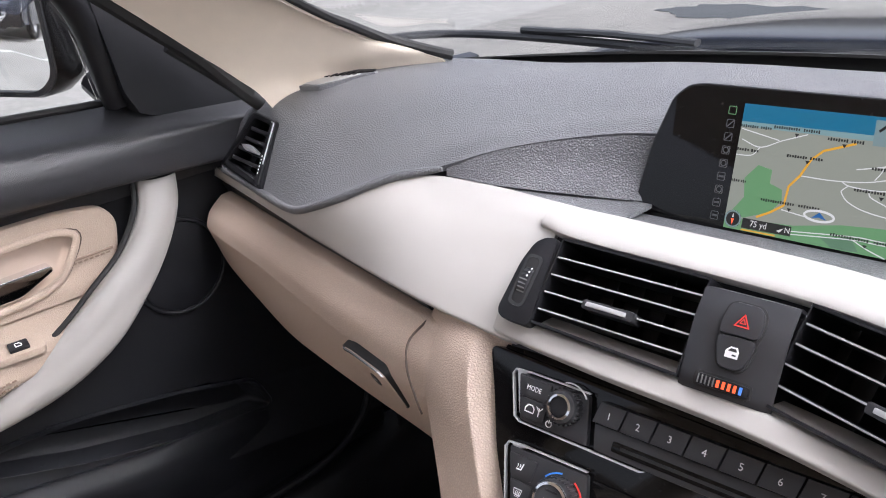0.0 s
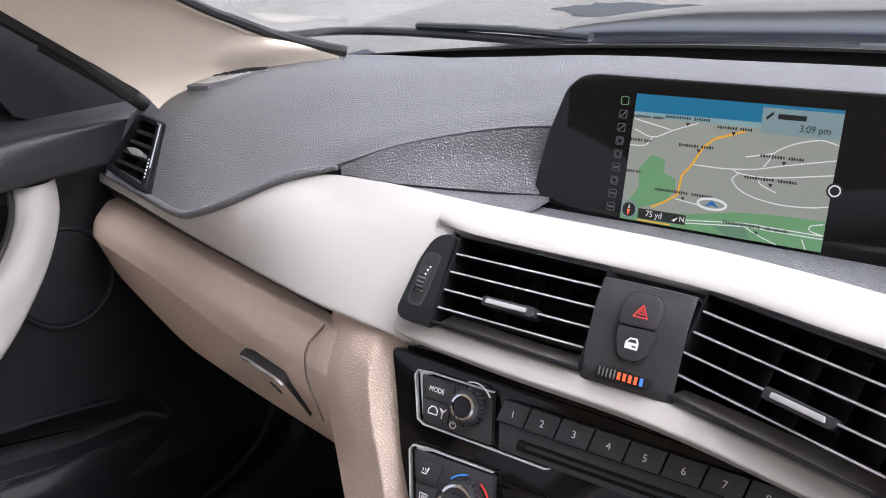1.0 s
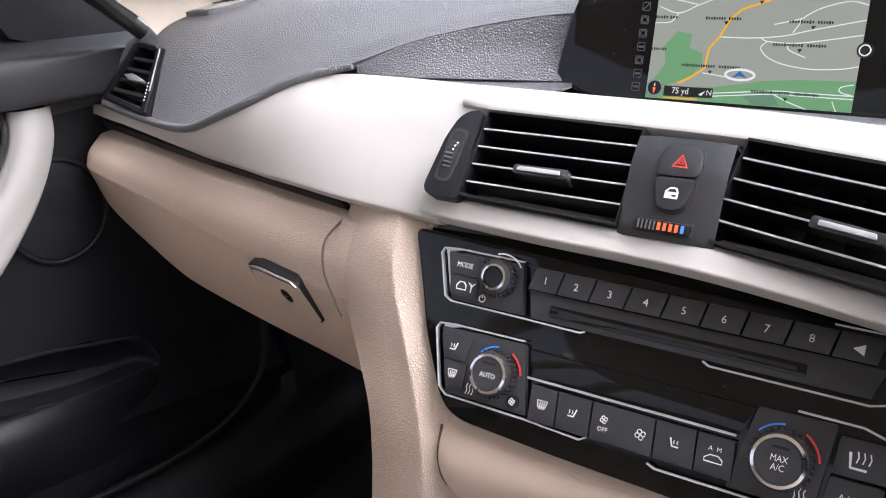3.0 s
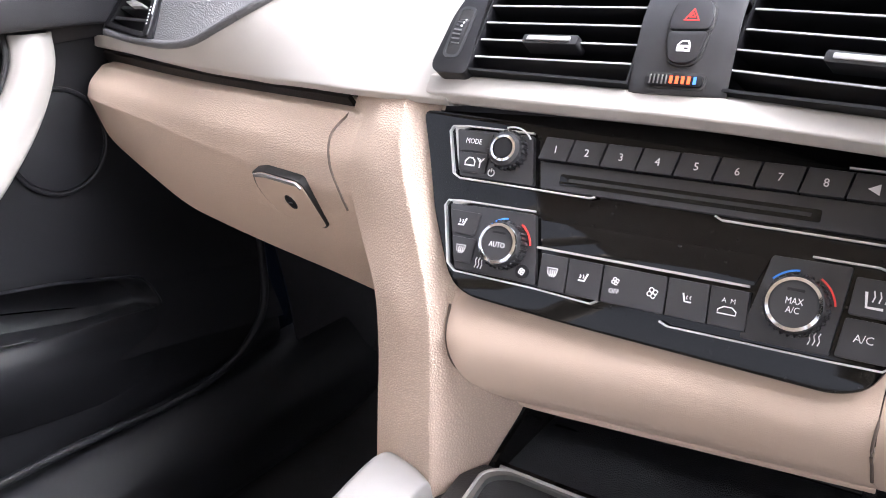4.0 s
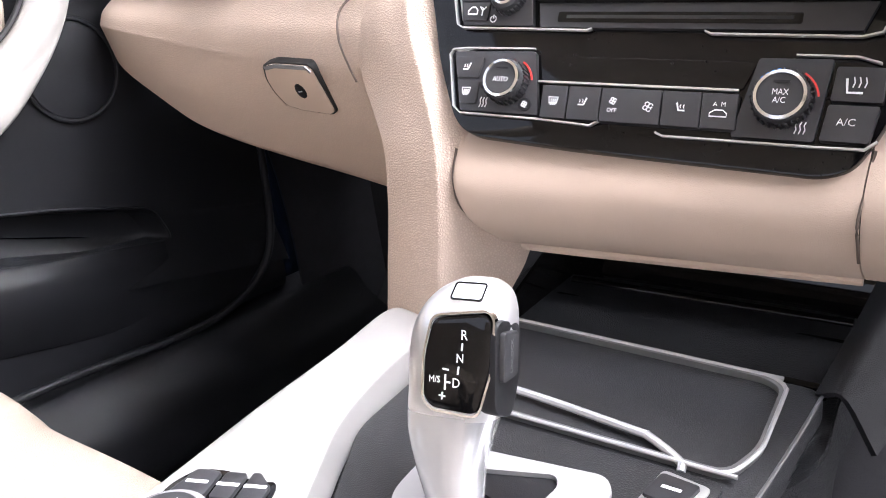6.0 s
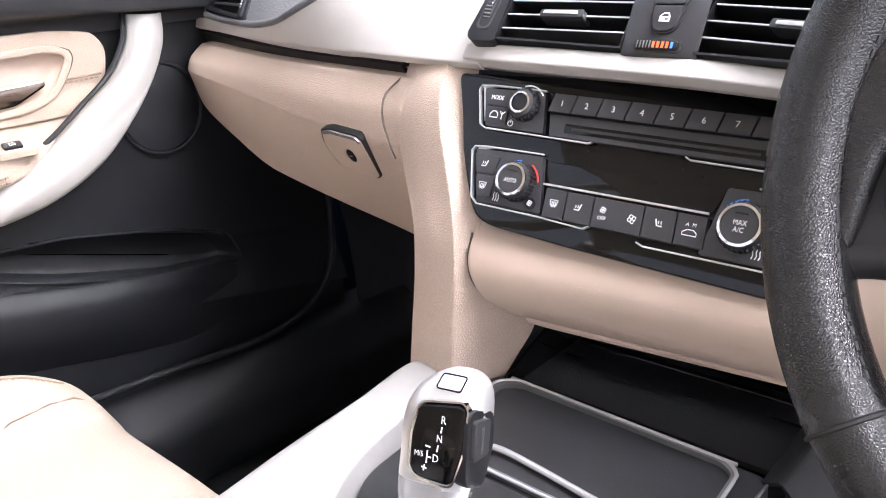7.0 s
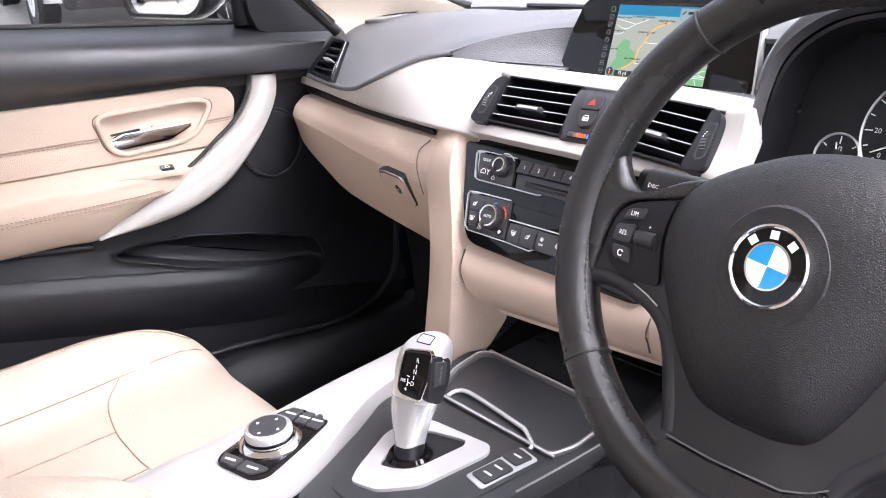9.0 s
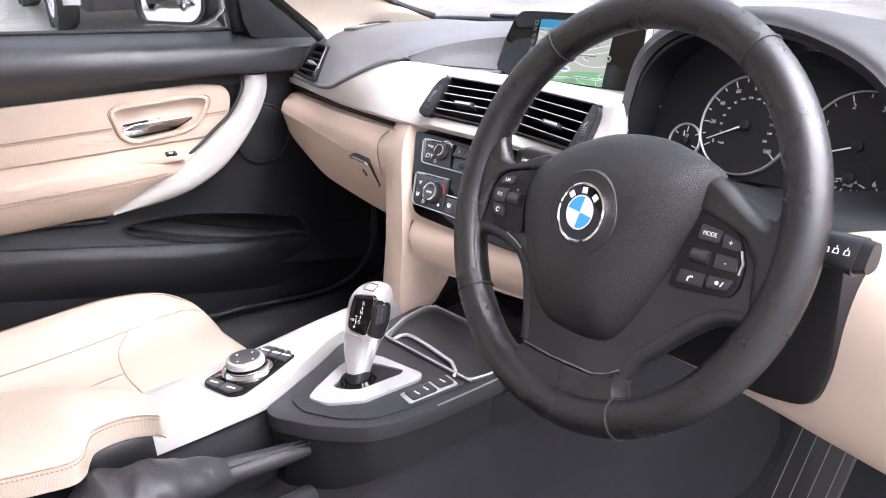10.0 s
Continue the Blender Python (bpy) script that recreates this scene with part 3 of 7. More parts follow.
    # pearl trim: one sheet left of the vents, one strip above and one below them
    top = [(-0.757, 0.607, 0.886), (-0.712, 0.594, 0.888), (-0.665, 0.590, 0.883), (-0.596, 0.578, 0.881), (-0.539, 0.563, 0.885), (-0.497, 0.553, 0.892), (-0.46, 0.550, 0.904),
           (-0.42, 0.553, 0.919), (-0.393, 0.564, 0.931), (-0.367, 0.577, 0.941), (-0.337, 0.592, 0.947), (-0.28, 0.600, 0.9465), (-0.195, 0.600, 0.945), (-0.180, 0.600, 0.9445)]
    low = [(-0.757, 0.604, 0.872), (-0.712, 0.596, 0.871), (-0.665, 0.590, 0.869), (-0.596, 0.580, 0.865), (-0.539, 0.570, 0.863), (-0.497, 0.562, 0.862), (-0.46, 0.556, 0.862),
           (-0.42, 0.549, 0.862), (-0.393, 0.544, 0.862), (-0.367, 0.539, 0.863), (-0.337, 0.533, 0.864), (-0.28, 0.525, 0.864), (-0.195, 0.519, 0.864), (-0.180, 0.519, 0.864)]
    rows = []
    for a, b in zip(top, low):
        a, b = Vector(a), Vector(b)
        out = Vector((0.0, -0.82, 0.5)) * ((a - b).length ** 2 * (0.85 - 0.1 * min(1, max(0, (a.x + 0.34) / 0.12))))
        w = min(1, max(0, (a.x + 0.30) / 0.10))
        e = b + Vector((0, -0.0012, 0.0060)) * min(1.0, (a - b).length / 0.03)
        rows.append([a + Vector((0, 0.006, -0.006)), a, a * 0.75 + b * 0.25 + out * 0.72 + Vector((0, 0.002, 0.0068)) * w, (a + b) / 2 + out, a * 0.25 + b * 0.75 + out * 0.85, e, b + Vector((0, 0.004, 0.0)), b + Vector((0, 0.03, -0.004))])
    creased("trim", rows, [1, 5, 6], TRIM, d, 90, 6, (0, 0.004, -0.001), 0.0016, "pearl white satin trim panel")
    up_top = [(-0.195, 0.600, 0.945), (-0.12, 0.604, 0.9435), (0.0, 0.609, 0.941), (0.1, 0.600, 0.939), (0.172, 0.586, 0.937)]
    up_low = [(-0.195, 0.5745, 0.9385), (-0.145, 0.568, 0.938), (0.0, 0.573, 0.935), (0.09, 0.561, 0.933), (0.172, 0.549, 0.932)]
    loft("trim_upper_strip", [[Vector(a) + Vector((0, 0.006, -0.006)), a, (Vector(a) + Vector(b)) / 2 + Vector((0, -0.002, 0.0035)), b, Vector(b) + Vector((0, 0.004, -0.008))] for a, b in zip(up_top, up_low)], TRIM, d, 40, 16, 0.003)
    lo_top = [(-0.235, 0.550, 0.884), (-0.205, 0.532, 0.884), (-0.18, 0.5230, 0.8855), (-0.1, 0.522, 0.8845), (0.0, 0.525, 0.882), (0.1, 0.512, 0.880), (0.172, 0.499, 0.8785)]
    lo_low = [(-0.235, 0.545, 0.864), (-0.205, 0.526, 0.864), (-0.18, 0.519, 0.8650), (-0.1, 0.516, 0.8645), (0.0, 0.518, 0.8625), (0.1, 0.506, 0.861), (0.172, 0.493, 0.860)]
    strip = []
    for a, b in zip(lo_top, lo_low):
        a, b = Vector(a), Vector(b)
        e = a * 0.46 + b * 0.54 + Vector((0, -0.0052, 0))
        strip.append([a + Vector((0, 0.018, -0.002)), a, e, b + Vector((0, 0.004, 0.001)), b + Vector((0, 0.02, -0.004))])
    creased("trim_lower_strip", strip, [1, 2, 3], TRIM, d, 60, 6, (0, 0.004, 0), 0.0016)
    end = [[(0.155, 0.583, 0.937), (0.155, 0.538, 0.936), (0.160, 0.521, 0.912), (0.162, 0.494, 0.884), (0.162, 0.489, 0.862), (0.162, 0.505, 0.858)],
           [(0.172, 0.580, 0.940), (0.172, 0.533, 0.938), (0.180, 0.515, 0.912), (0.182, 0.488, 0.884), (0.182, 0.484, 0.862), (0.182, 0.505, 0.858)],
           [(0.183, 0.572, 0.943), (0.183, 0.534, 0.940), (0.190, 0.515, 0.913), (0.195, 0.488, 0.885), (0.196, 0.484, 0.864), (0.196, 0.505, 0.860)],
           [(0.186, 0.590, 0.943), (0.187, 0.554, 0.940), (0.194, 0.535, 0.913), (0.199, 0.508, 0.885), (0.200, 0.504, 0.864), (0.200, 0.525, 0.860)]]
    creased("trim_end", end, [1, 3, 4], TRIM, d, 24, 6, (0, 0.004, -0.001), 0.004)
    loft("pad_front", [[(0.118, 0.676, 0.985), (0.118, 0.655, 0.965), (0.118, 0.640, 0.938)], [(0.160, 0.668, 0.985), (0.160, 0.640, 0.965), (0.160, 0.612, 0.938)], [(0.186, 0.658, 0.985), (0.186, 0.624, 0.965), (0.186, 0.590, 0.938)]], PAD, d, 16, 12, 0.004)

    # rolled lower edge of the pad, and the rim of the trim round the vents
    tube("pad_edge", [Vector(p) + Vector((0, 0.0012, 0.0036)) for p in top[1:11]] + [Vector((-0.325, 0.598, 0.9525))], lambda f: 0.0042 - 0.002 * max(0, f - 0.8) / 0.2, PAD, d, 70, 10)
    # side vent in the pad's end
    v = axes((-0.664, 0.613, 0.921), (0.993, -0.11, -0.02), (0, 0.62, 0.785))
    ring_o = rounded([(-38, 39), (31, 37), (58, -42), (-56, -32)][::-1], 7)
    ring_i = rounded([(-27, 33), (19, 31), (41, -34), (-46, -26)][::-1], 6)
    mid = [(p[0] * 0.95, p[1] * 0.95) for p in ring_o]
    bm = grid_bm([[at(v, p[0], p[1], z) for p in poly] for poly, z in ((ring_i, -24), (ring_i, 0.8), (mid, 1.6), (ring_o, 0.0), (ring_o, -14))], closed_v=True)
    part("side_vent_frame", bm, BLACK, d)
    plate("side_vent_back", v, ring_i, -36, -32, RUBBER, d, bevel=0)
    for u0, u1, w in ((-30, 24, 21), (-34, 29, 8), (-39, 33, -5), (-43, 38, -18)):
        plate("slat", v, [(u0, w - 3.0), (u1, w - 3.0), (u1, w + 1.0), (u0, w + 1.0)], -26, -2, SOFTBLACK, d, bevel=0.6)
    lever = plate("vent_lever", v, rounded([(19, 34), (27, 35), (53, -38), (43, -39)][::-1], 4), -4, 4.0, BLACK, d, bevel=1.2)
    stripe("lever_edge", v, [(20, 34), (27, 33), (36, 8), (44, -14)], 1.4, 3.4, 4.6, SATIN, lever)
    for i in range(6):
        plate("dot", v, arc(36 + i * 1.25, -6 - i * 3.8, 1.0, 0, 330, 8), 3.6, 4.8, PRINT, lever, bevel=0.2)
    plate("vent_tab", v, rounded([(-24, -2), (-6, 1), (16, -3), (18, -6), (-8, -7)][::-1], 2), -3, 4, SATIN, d)

    # demister slot near the pillar
    s = axes((-0.610, 0.720, 0.9850), (1, 0, 0.03), (0, 1, 0.14))
    plate("demister_slot", s, rounded([(-50, -42), (-49, -21), (-39, -3), (-23, 9), (31, 21), (36, 15), (20, -4), (10, -22), (-4, -40), (-31, -44)][::-1], 5), -8, 1.2, PAD, d, bevel=0.6)
    plate("demister_gap", s, rounded([(-48, -24), (-38, -3), (-23, 8), (33, 19), (33, 12), (-18, -1), (-30, -11), (-41, -29)][::-1], 3), 1.0, 2.6, BLACK, d, bevel=0.2)
    plate("demister_bed", s, rounded([(-45, -37), (-36, -28), (-29, -14), (22, 5), (8, -16), (-10, -36)][::-1], 4), 1.0, 2.2, SATIN, d, bevel=0.3, label="pale metal-grey duct floor")
    for i in range(7):
        f = i / 6
        plate("rib", s, [(-32 + 44 * f, -18 + 16 * f), (-28 + 44 * f, -17 + 16 * f), (-29 + 44 * f, -8 + 16 * f), (-33 + 44 * f, -9 + 16 * f)], 1.5, 3.2, BLACK, d, bevel=0.3)

    # cushion of beige vinyl that carries the centre stack on its passenger side
    side = []
    for z, bx, sil, crease, right in ((0.880, -0.291, (-0.289, 0.560), (-0.224, 0.536), (-0.194, 0.550)), (0.862, -0.289, (-0.287, 0.543), (-0.217, 0.517), (-0.194, 0.532)),
                                      (0.845, -0.290, (-0.286, 0.531), (-0.209, 0.500), (-0.188, 0.520)), (0.820, -0.287, (-0.283, 0.515), (-0.198, 0.487), (-0.180, 0.508)),
                                      (0.780, -0.270, (-0.263, 0.500), (-0.175, 0.469), (-0.160, 0.494)), (0.740, -0.232, (-0.223, 0.470), (-0.161, 0.457), (-0.145, 0.474)),
                                      (0.700, -0.228, (-0.218, 0.463), (-0.160, 0.453), (-0.138, 0.470)), (0.672, -0.228, (-0.219, 0.460), (-0.161, 0.451), (-0.117, 0.499)),
                                      (0.650, -0.229, (-0.221, 0.458), (-0.162, 0.449), (-0.122, 0.505)), (0.620, -0.230, (-0.223, 0.455), (-0.1635, 0.4475), (-0.136, 0.497)), (0.590, -0.232, (-0.225, 0.452), (-0.165, 0.446), (-0.150, 0.486))):
        l, c, r, b = Vector((*sil, z)), Vector((*crease, z)), Vector((*right, z)), Vector((bx, 0.575, z))
        side.append([b, l, (l + c) / 2 + Vector((0, -0.003, 0)), c, (c + r) / 2 + Vector((0, 0.002, 0)), r])
    creased("side_cheek", side, [1, 3], BEIGE, d, 60, 10, (0, 0.004, 0), 0.005, "grained beige vinyl side cheek")
    loft("stack_side_inner", [[(-0.222, 0.56, 0.775), (-0.222, 0.72, 0.775)], [(-0.217, 0.50, 0.70), (-0.221, 0.75, 0.70)], [(-0.214, 0.452, 0.59), (-0.214, 0.78, 0.56)], [(-0.212, 0.47, 0.30), (-0.212, 0.85, 0.30)]], CARPET, d, 16, 8, 0.004)
    loft("lower_backing", [[(-0.75, 0.612, 0.868), (-0.5, 0.575, 0.860), (-0.29, 0.538, 0.862)], [(-0.75, 0.64, 0.80), (-0.5, 0.62, 0.78), (-0.29, 0.60, 0.77)], [(-0.75, 0.66, 0.73), (-0.5, 0.66, 0.70), (-0.24, 0.66, 0.66)], [(-0.75, 0.95, 0.72), (-0.5, 0.95, 0.70), (-0.24, 0.95, 0.66)]], BLACK, d, 20, 20, 0.004)
    # driver's knee panel
    knee = [[(0.1155, 0.516, 0.760), (0.1155, 0.495, 0.738), (0.1155, 0.486, 0.716), (0.1155, 0.490, 0.692), (0.1155, 0.504, 0.675), (0.1155, 0.516, 0.6695), (0.1155, 0.55, 0.671)],
            [(0.140, 0.516, 0.764), (0.140, 0.494, 0.740), (0.140, 0.485, 0.716), (0.140, 0.489, 0.692), (0.140, 0.503, 0.676), (0.140, 0.516, 0.671), (0.140, 0.55, 0.672)],
            [(0.20, 0.500, 0.800), (0.20, 0.478, 0.760), (0.20, 0.470, 0.715), (0.20, 0.485, 0.690), (0.20, 0.55, 0.690)],
            [(0.30, 0.500, 0.840), (0.30, 0.450, 0.800), (0.30, 0.425, 0.755), (0.30, 0.430, 0.720), (0.30, 0.52, 0.716)],
            [(0.44, 0.500, 0.850), (0.44, 0.440, 0.810), (0.44, 0.410, 0.760), (0.44, 0.416, 0.715), (0.44, 0.52, 0.708)],
            [(0.54, 0.480, 0.880), (0.54, 0.425, 0.840), (0.54, 0.400, 0.780), (0.54, 0.410, 0.704), (0.54, 0.52, 0.696)],
            [(0.68, 0.500, 0.890), (0.68, 0.430, 0.850), (0.68, 0.400, 0.780), (0.68, 0.405, 0.688), (0.68, 0.52, 0.680)]]
    loft("knee_panel", knee, BEIGESMOOTH, d, 40, 26, 0.004, "beige knee panel below the steering column")
    loft("driver_facia", [[(0.205, 0.60, 0.865), (0.205, 0.53, 0.85), (0.20, 0.505, 0.79)], [(0.36, 0.60, 0.87), (0.36, 0.53, 0.86), (0.36, 0.505, 0.83)], [(0.70, 0.60, 0.93), (0.70, 0.55, 0.90), (0.70, 0.50, 0.88)]], CLUSTERGREY, d, 20, 10, 0.004)
    return d


build_dashboard()


def build_glove_box():
    g = thing("glove_box", (-0.5, 0.58, 0.70), "closed beige vinyl glove box lid with a creased face", "glove box")
    data = [(-0.750, (0.606, 0.842), (0.594, 0.827), (0.592, 0.814)), (-0.742, (0.600, 0.853), (0.578, 0.825), (0.584, 0.795)), (-0.72, (0.592, 0.855), (0.565, 0.822), (0.580, 0.772)),
            (-0.65, (0.584, 0.852), (0.560, 0.813), (0.578, 0.738)), (-0.595, (0.576, 0.850), (0.556, 0.807), (0.577, 0.715)), (-0.54, (0.567, 0.849), (0.549, 0.801), (0.577, 0.703)),
            (-0.46, (0.553, 0.849), (0.537, 0.795), (0.576, 0.691)), (-0.38, (0.540, 0.850), (0.525, 0.790), (0.576, 0.680)), (-0.30, (0.530, 0.851), (0.512, 0.788), (0.575, 0.668)), (-0.262, (0.524, 0.851), (0.508, 0.788), (0.575, 0.663)), (-0.225, (0.535, 0.851), (0.520, 0.788), (0.575, 0.660))]
    rows = []
    for x, (ty, tz), (cy, cz), (by, bz) in data:
        a, c, b = Vector((x, ty, tz)), Vector((x, cy, cz)), Vector((x, by, bz))
        bulge = Vector((0, -0.006, 0.0)) * min(1, (tz - cz) / 0.03)
        p = c + Vector((0, -0.001, 0.002))
        lip = min(1, max(0, (x + 0.66) / 0.10))
        rows.append([a + Vector((0, 0.03, 0.002)), a, a * 0.5 + p * 0.5 + bulge, p, p * 0.5 + b * 0.5 + Vector((0, -0.007 * min(1, max(0, (x + 0.70) / 0.2)), 0)), b, b + Vector((0, 0.013 * lip + 0.002, -0.010 * lip)), b + Vector((0, 0.05, 0.0))])
    creased("lid", rows, [1, 3, 5, 6], BEIGE, g, 90, 8, (0, 0.004, 0), lambda k, i: (0.003, 0.0012 + 0.016 * min(1, max(0, (data[k][0] + 0.47) / 0.12)), 0.002, 0.002)[i])
    m = axes((-0.370, 0.529, 0.765), (0.989, -0.148, 0.0), (-0.059, -0.392, 0.918))
    out = [(-32, 27), (-14, 30.5), (36, 30.2), (41, 26.5), (44, -15.5), (36, -19.5), (-8, -18.6), (-29, -15), (-38, -1.5), (-39.5, 12)]
    plate("latch_pocket", m, rounded([(p[0] * 1.045 + (-1.5 if p[0] < 0 else 0), p[1] * 1.05) for p in out], 5), -14, 1.4, RUBBER, g, bevel=0.2)
    latch = plate("latch", m, rounded(out, 5), -14, 2.4, BEIGESMOOTH, g, bevel=0.7)
    scoop = [(-42, 13), (-41, -3), (-31, -18), (-62, -14), (-58, -4)]
    plate("latch_scoop", m, rounded(scoop, 6), -10, 1.6, BEIGE, g, bevel=1.4)
    stripe("latch_bar", m, [(-31, 25.5), (-13, 28.6), (35, 28.4), (39, 24.5)], 3.6, 2.2, 3.6, BRIGHT, latch, label="chrome latch edge")
    plate("keyhole", m, arc(7.7, 3.2, 7.6, 0, 352, 18), 2.2, 3.0, BLACK, latch, bevel=0.3)
    stripe("key_slot", m, [(4.5, 2.5), (10.5, 3.5)], 1.2, 2.9, 3.4, SILVER, latch)
    seam = smooth_line([(-0.284, 0.528, 0.850), (-0.290, 0.511, 0.836), (-0.288, 0.504, 0.815), (-0.276, 0.500, 0.793), (-0.268, 0.498, 0.782)], 20)
    tube("seam", seam, 0.0010, SEAM, g, 24, 6)


build_glove_box()

# local frames of the centre stack, the vents and the display
STACK = axes((-0.0385, 0.4993, 0.7965), (0.9936, 0.1056, -0.0391), (-0.0168, 0.4822, 0.8759)) @ Matrix.Scale(1.01, 4)
VENTS = spin(axes((-0.022, 0.552, 0.918), (0.998, 0.0656, 0.0), (-0.042, 0.642, 0.766)), -1.0)
VENTS_R = axes(VENTS @ Vector((0.034, 0, 0)), (0.970, -0.243, -0.01), (-0.04, 0.62, 0.775))
SCREEN = spin(axes((-0.0208, 0.6618, 0.9742), (0.998, 0.066, 0.0), (-0.0205, 0.309, 0.951)), -0.8)


def build_vents():
    v = thing("centre_vents", (-0.02, 0.53, 0.88), "pair of black slatted air vents with a button panel between them", "air vent")

    def half(m, sgn, inner, outer, end, wu, wv, lean):
        # inner and outer: distances from the middle panel along the frame's first axis
        s = sgn

        def q(u, w):
            return (s * u, w)
        box = [q(inner, 21.5), q(outer, 23.5), q(outer + 2, -38), q(inner, -41)]
        if s < 0:
            box = box[::-1]
        plate("duct_back", m, box, -46, -42, BLACK, v, bevel=0)
        bm = line_bm(m, box, 2.0, -44, 1.5, closed=True)
        part("duct_wall", bm, BLACK, v)
        for i in range(4):
            w = 10.5 - i * 12.8
            sl = plate("slat", m, [q(inner, w - 0.9), q(outer + 1, w - 0.9), q(outer + 1, w + 0.9), q(inner, w + 0.9)][::s or 1], -24, -0.5, BLACK, v, bevel=0.4)
            stripe("slat_edge", m, [q(inner + 1, w), q(outer, w)], 1.1, -0.9, 0.25, SATIN, sl, label="bright front edge of the slat")
        for i in range(5):
            u = inner + (outer - inner) * (i + 0.7) / 5.6
            plate("vane", m, rect(s * u - 0.6, -38, s * u + 0.6, 21), -42, -26, BLACK, v, bevel=0)
        ut = inner + (outer - inner) * (0.52 if s < 0 else 0.58)
        tab = plate("vent_tab", m, rounded([q(ut - 20, -19.5), q(ut + 19, -19.5), q(ut + 19, -13), q(ut - 20, -12.5)], 2), -8, 5.5, SOFTBLACK, v, bevel=1)
        plate("tab_grip", m, rounded([q(ut - 15, -17.6), q(ut + 16, -17.6), q(ut + 15, -14.4), q(ut - 15, -14.4)], 1), 5.2, 6.6, SATIN, tab, bevel=0.5)
        cheek = plate("end_cheek", m, rounded([q(*p) for p in end][::s], 5), -20, 3.0, BLACK, v, bevel=1)
        wm = spin(m, lean, s * wu, wv)
        ring_plate("slot_rim", wm, rounded(rect(-7.2, -19.5, 7.2, 19.5), 5.5), rounded(rect(-5.2, -17.5, 5.2, 17.5), 4.5), 2.4, 3.5, SOFTBLACK, v)
        plate("wheel_slot", wm, rounded(rect(-5.2, -17.5, 5.2, 17.5), 4.5), 2.6, 3.3, RUBBER, v, bevel=0.1)
        hub = wm @ Matrix.Translation((0, 0, -0.0105))
        wheel = part("thumbwheel", tube_bm([at(hub, -3.6, 0), at(hub, 0, 0), at(hub, 3.6, 0)], 0.0165, 5, 40, False, 1.0, hub.to_3x3() @ Vector((0, 0, 1))), SOFTBLACK, v)
        for i in range(11):
            a = hub @ Matrix.Rotation(radians(-52 + i * 10.4), 4, "X")
            plate("tooth", a, rect(-3.2, -0.5, 3.2, 0.5), 16.2, 17.1, STEEL if i > 4 else SOFTBLACK, wheel, bevel=0.2)
            if i < 5:
                plate("dot", a, arc(-s * 1.9, 0, 0.8, 0, 330, 8), 16.6, 17.3, PRINT, v, bevel=0.2)
        return cheek

    half(VENTS, -1, 26, 138, [(141, 23), (152, 21.5), (159, 16), (164.5, 1), (169, -35), (167, -40), (162, -42.5), (139, -43)], 154.5, -12, -4)
    half(VENTS_R, 1, 0, 131, [(133, 23), (144, 22), (151, 15), (165, -33), (162, -39), (136, -41)], 148, -9, 13)
    # domed panel between the two halves, its buttons following the curve
    profile = [(17.5, -14), (17.5, 2.5), (16.5, 4.5), (9, 6), (0, 7), (-8, 6.8), (-17, 5.6), (-26, 4), (-36, 2.2), (-44, 0.5), (-45.5, -1), (-45.5, -16)]
    rows = []
    for vv, zz in profile:
        f = (17.5 - vv) / 63
        rows.append([at(VENTS, -26.5 + 1.5 * f + (59 - 0.5 * f) * k / 12, vv, zz - (2.5 * abs(k / 6 - 1) ** 4 if zz > -10 else 0)) for k in range(13)])
    part("button_panel", thicken(grid_bm(rows), 0.002), SOFTBLACK, v)

    def on_panel(vv, zz, tilt, was):
        return VENTS @ Matrix.Translation((0, vv / 1000, zz / 1000)) @ Matrix.Rotation(radians(tilt), 4, "X") @ Matrix.Translation((0, -was / 1000, 0))
    H = on_panel(0.6, 1.6, 0, 5)
    pill = plate("hazard_button", H, rounded([(-6.5, -5), (17, -4.5), (18, 3), (16.5, 11), (13, 15), (-2, 15), (-5.5, 12), (-7, 3)], 3), 0, 8.2, SOFTBLACK, v, bevel=1.4)
    plate("button_gap", H, rounded([(-8, -6), (18, -5.5), (19.2, 3), (17.7, 12), (13.5, 16.3), (-2.5, 16.3), (-6.8, 13), (-8.4, 3)], 3), 0, 5.9, RUBBER, v, bevel=0.2)
    stripe("hazard_mark", H, [(1.5, 1.0), (10.0, 1.0), (5.8, 8.2)], 1.3, 8.0, 8.5, REDPRINT, pill, closed=True)
    stripe("hazard_mark", H, [(4.1, 2.9), (7.5, 2.9), (5.8, 5.7)], 0.8, 8.0, 8.5, REDPRINT, pill, closed=True)
    L = on_panel(-17.8, 0.2, 8, -15)
    lock = plate("lock_button", L, rounded([(-6.5, -6), (16.5, -5.5), (16, -12), (14, -21), (10, -25), (1, -25.5), (-3, -23), (-6, -13)], 3), -2, 7.8, SOFTBLACK, v, bevel=1.4)
    plate("button_gap", L, rounded([(-7.8, -4.8), (17.8, -4.3), (17.3, -12), (15.2, -22), (10.5, -26.3), (0.6, -26.8), (-4.2, -24), (-7.3, -13)], 3), 0, 6.0, RUBBER, v, bevel=0.2)
    plate("lock_mark", L, [(0.8, -18.5), (8.8, -18.5), (8.8, -14.4), (7.5, -11.8), (3.4, -11.8), (0.8, -14.4)], 7.6, 8.1, PRINT, lock, bevel=0)
    plate("lock_window", L, [(2.0, -14.6), (7.7, -14.6), (6.9, -12.8), (3.8, -12.8)], 7.9, 8.3, SOFTBLACK, lock, bevel=0)
    plate("lock_dot", L, rect(5.2, -17.2, 7.6, -16.2), 7.9, 8.3, SOFTBLACK, lock, bevel=0)
    S = on_panel(-37.5, -2.8, 10, -36)
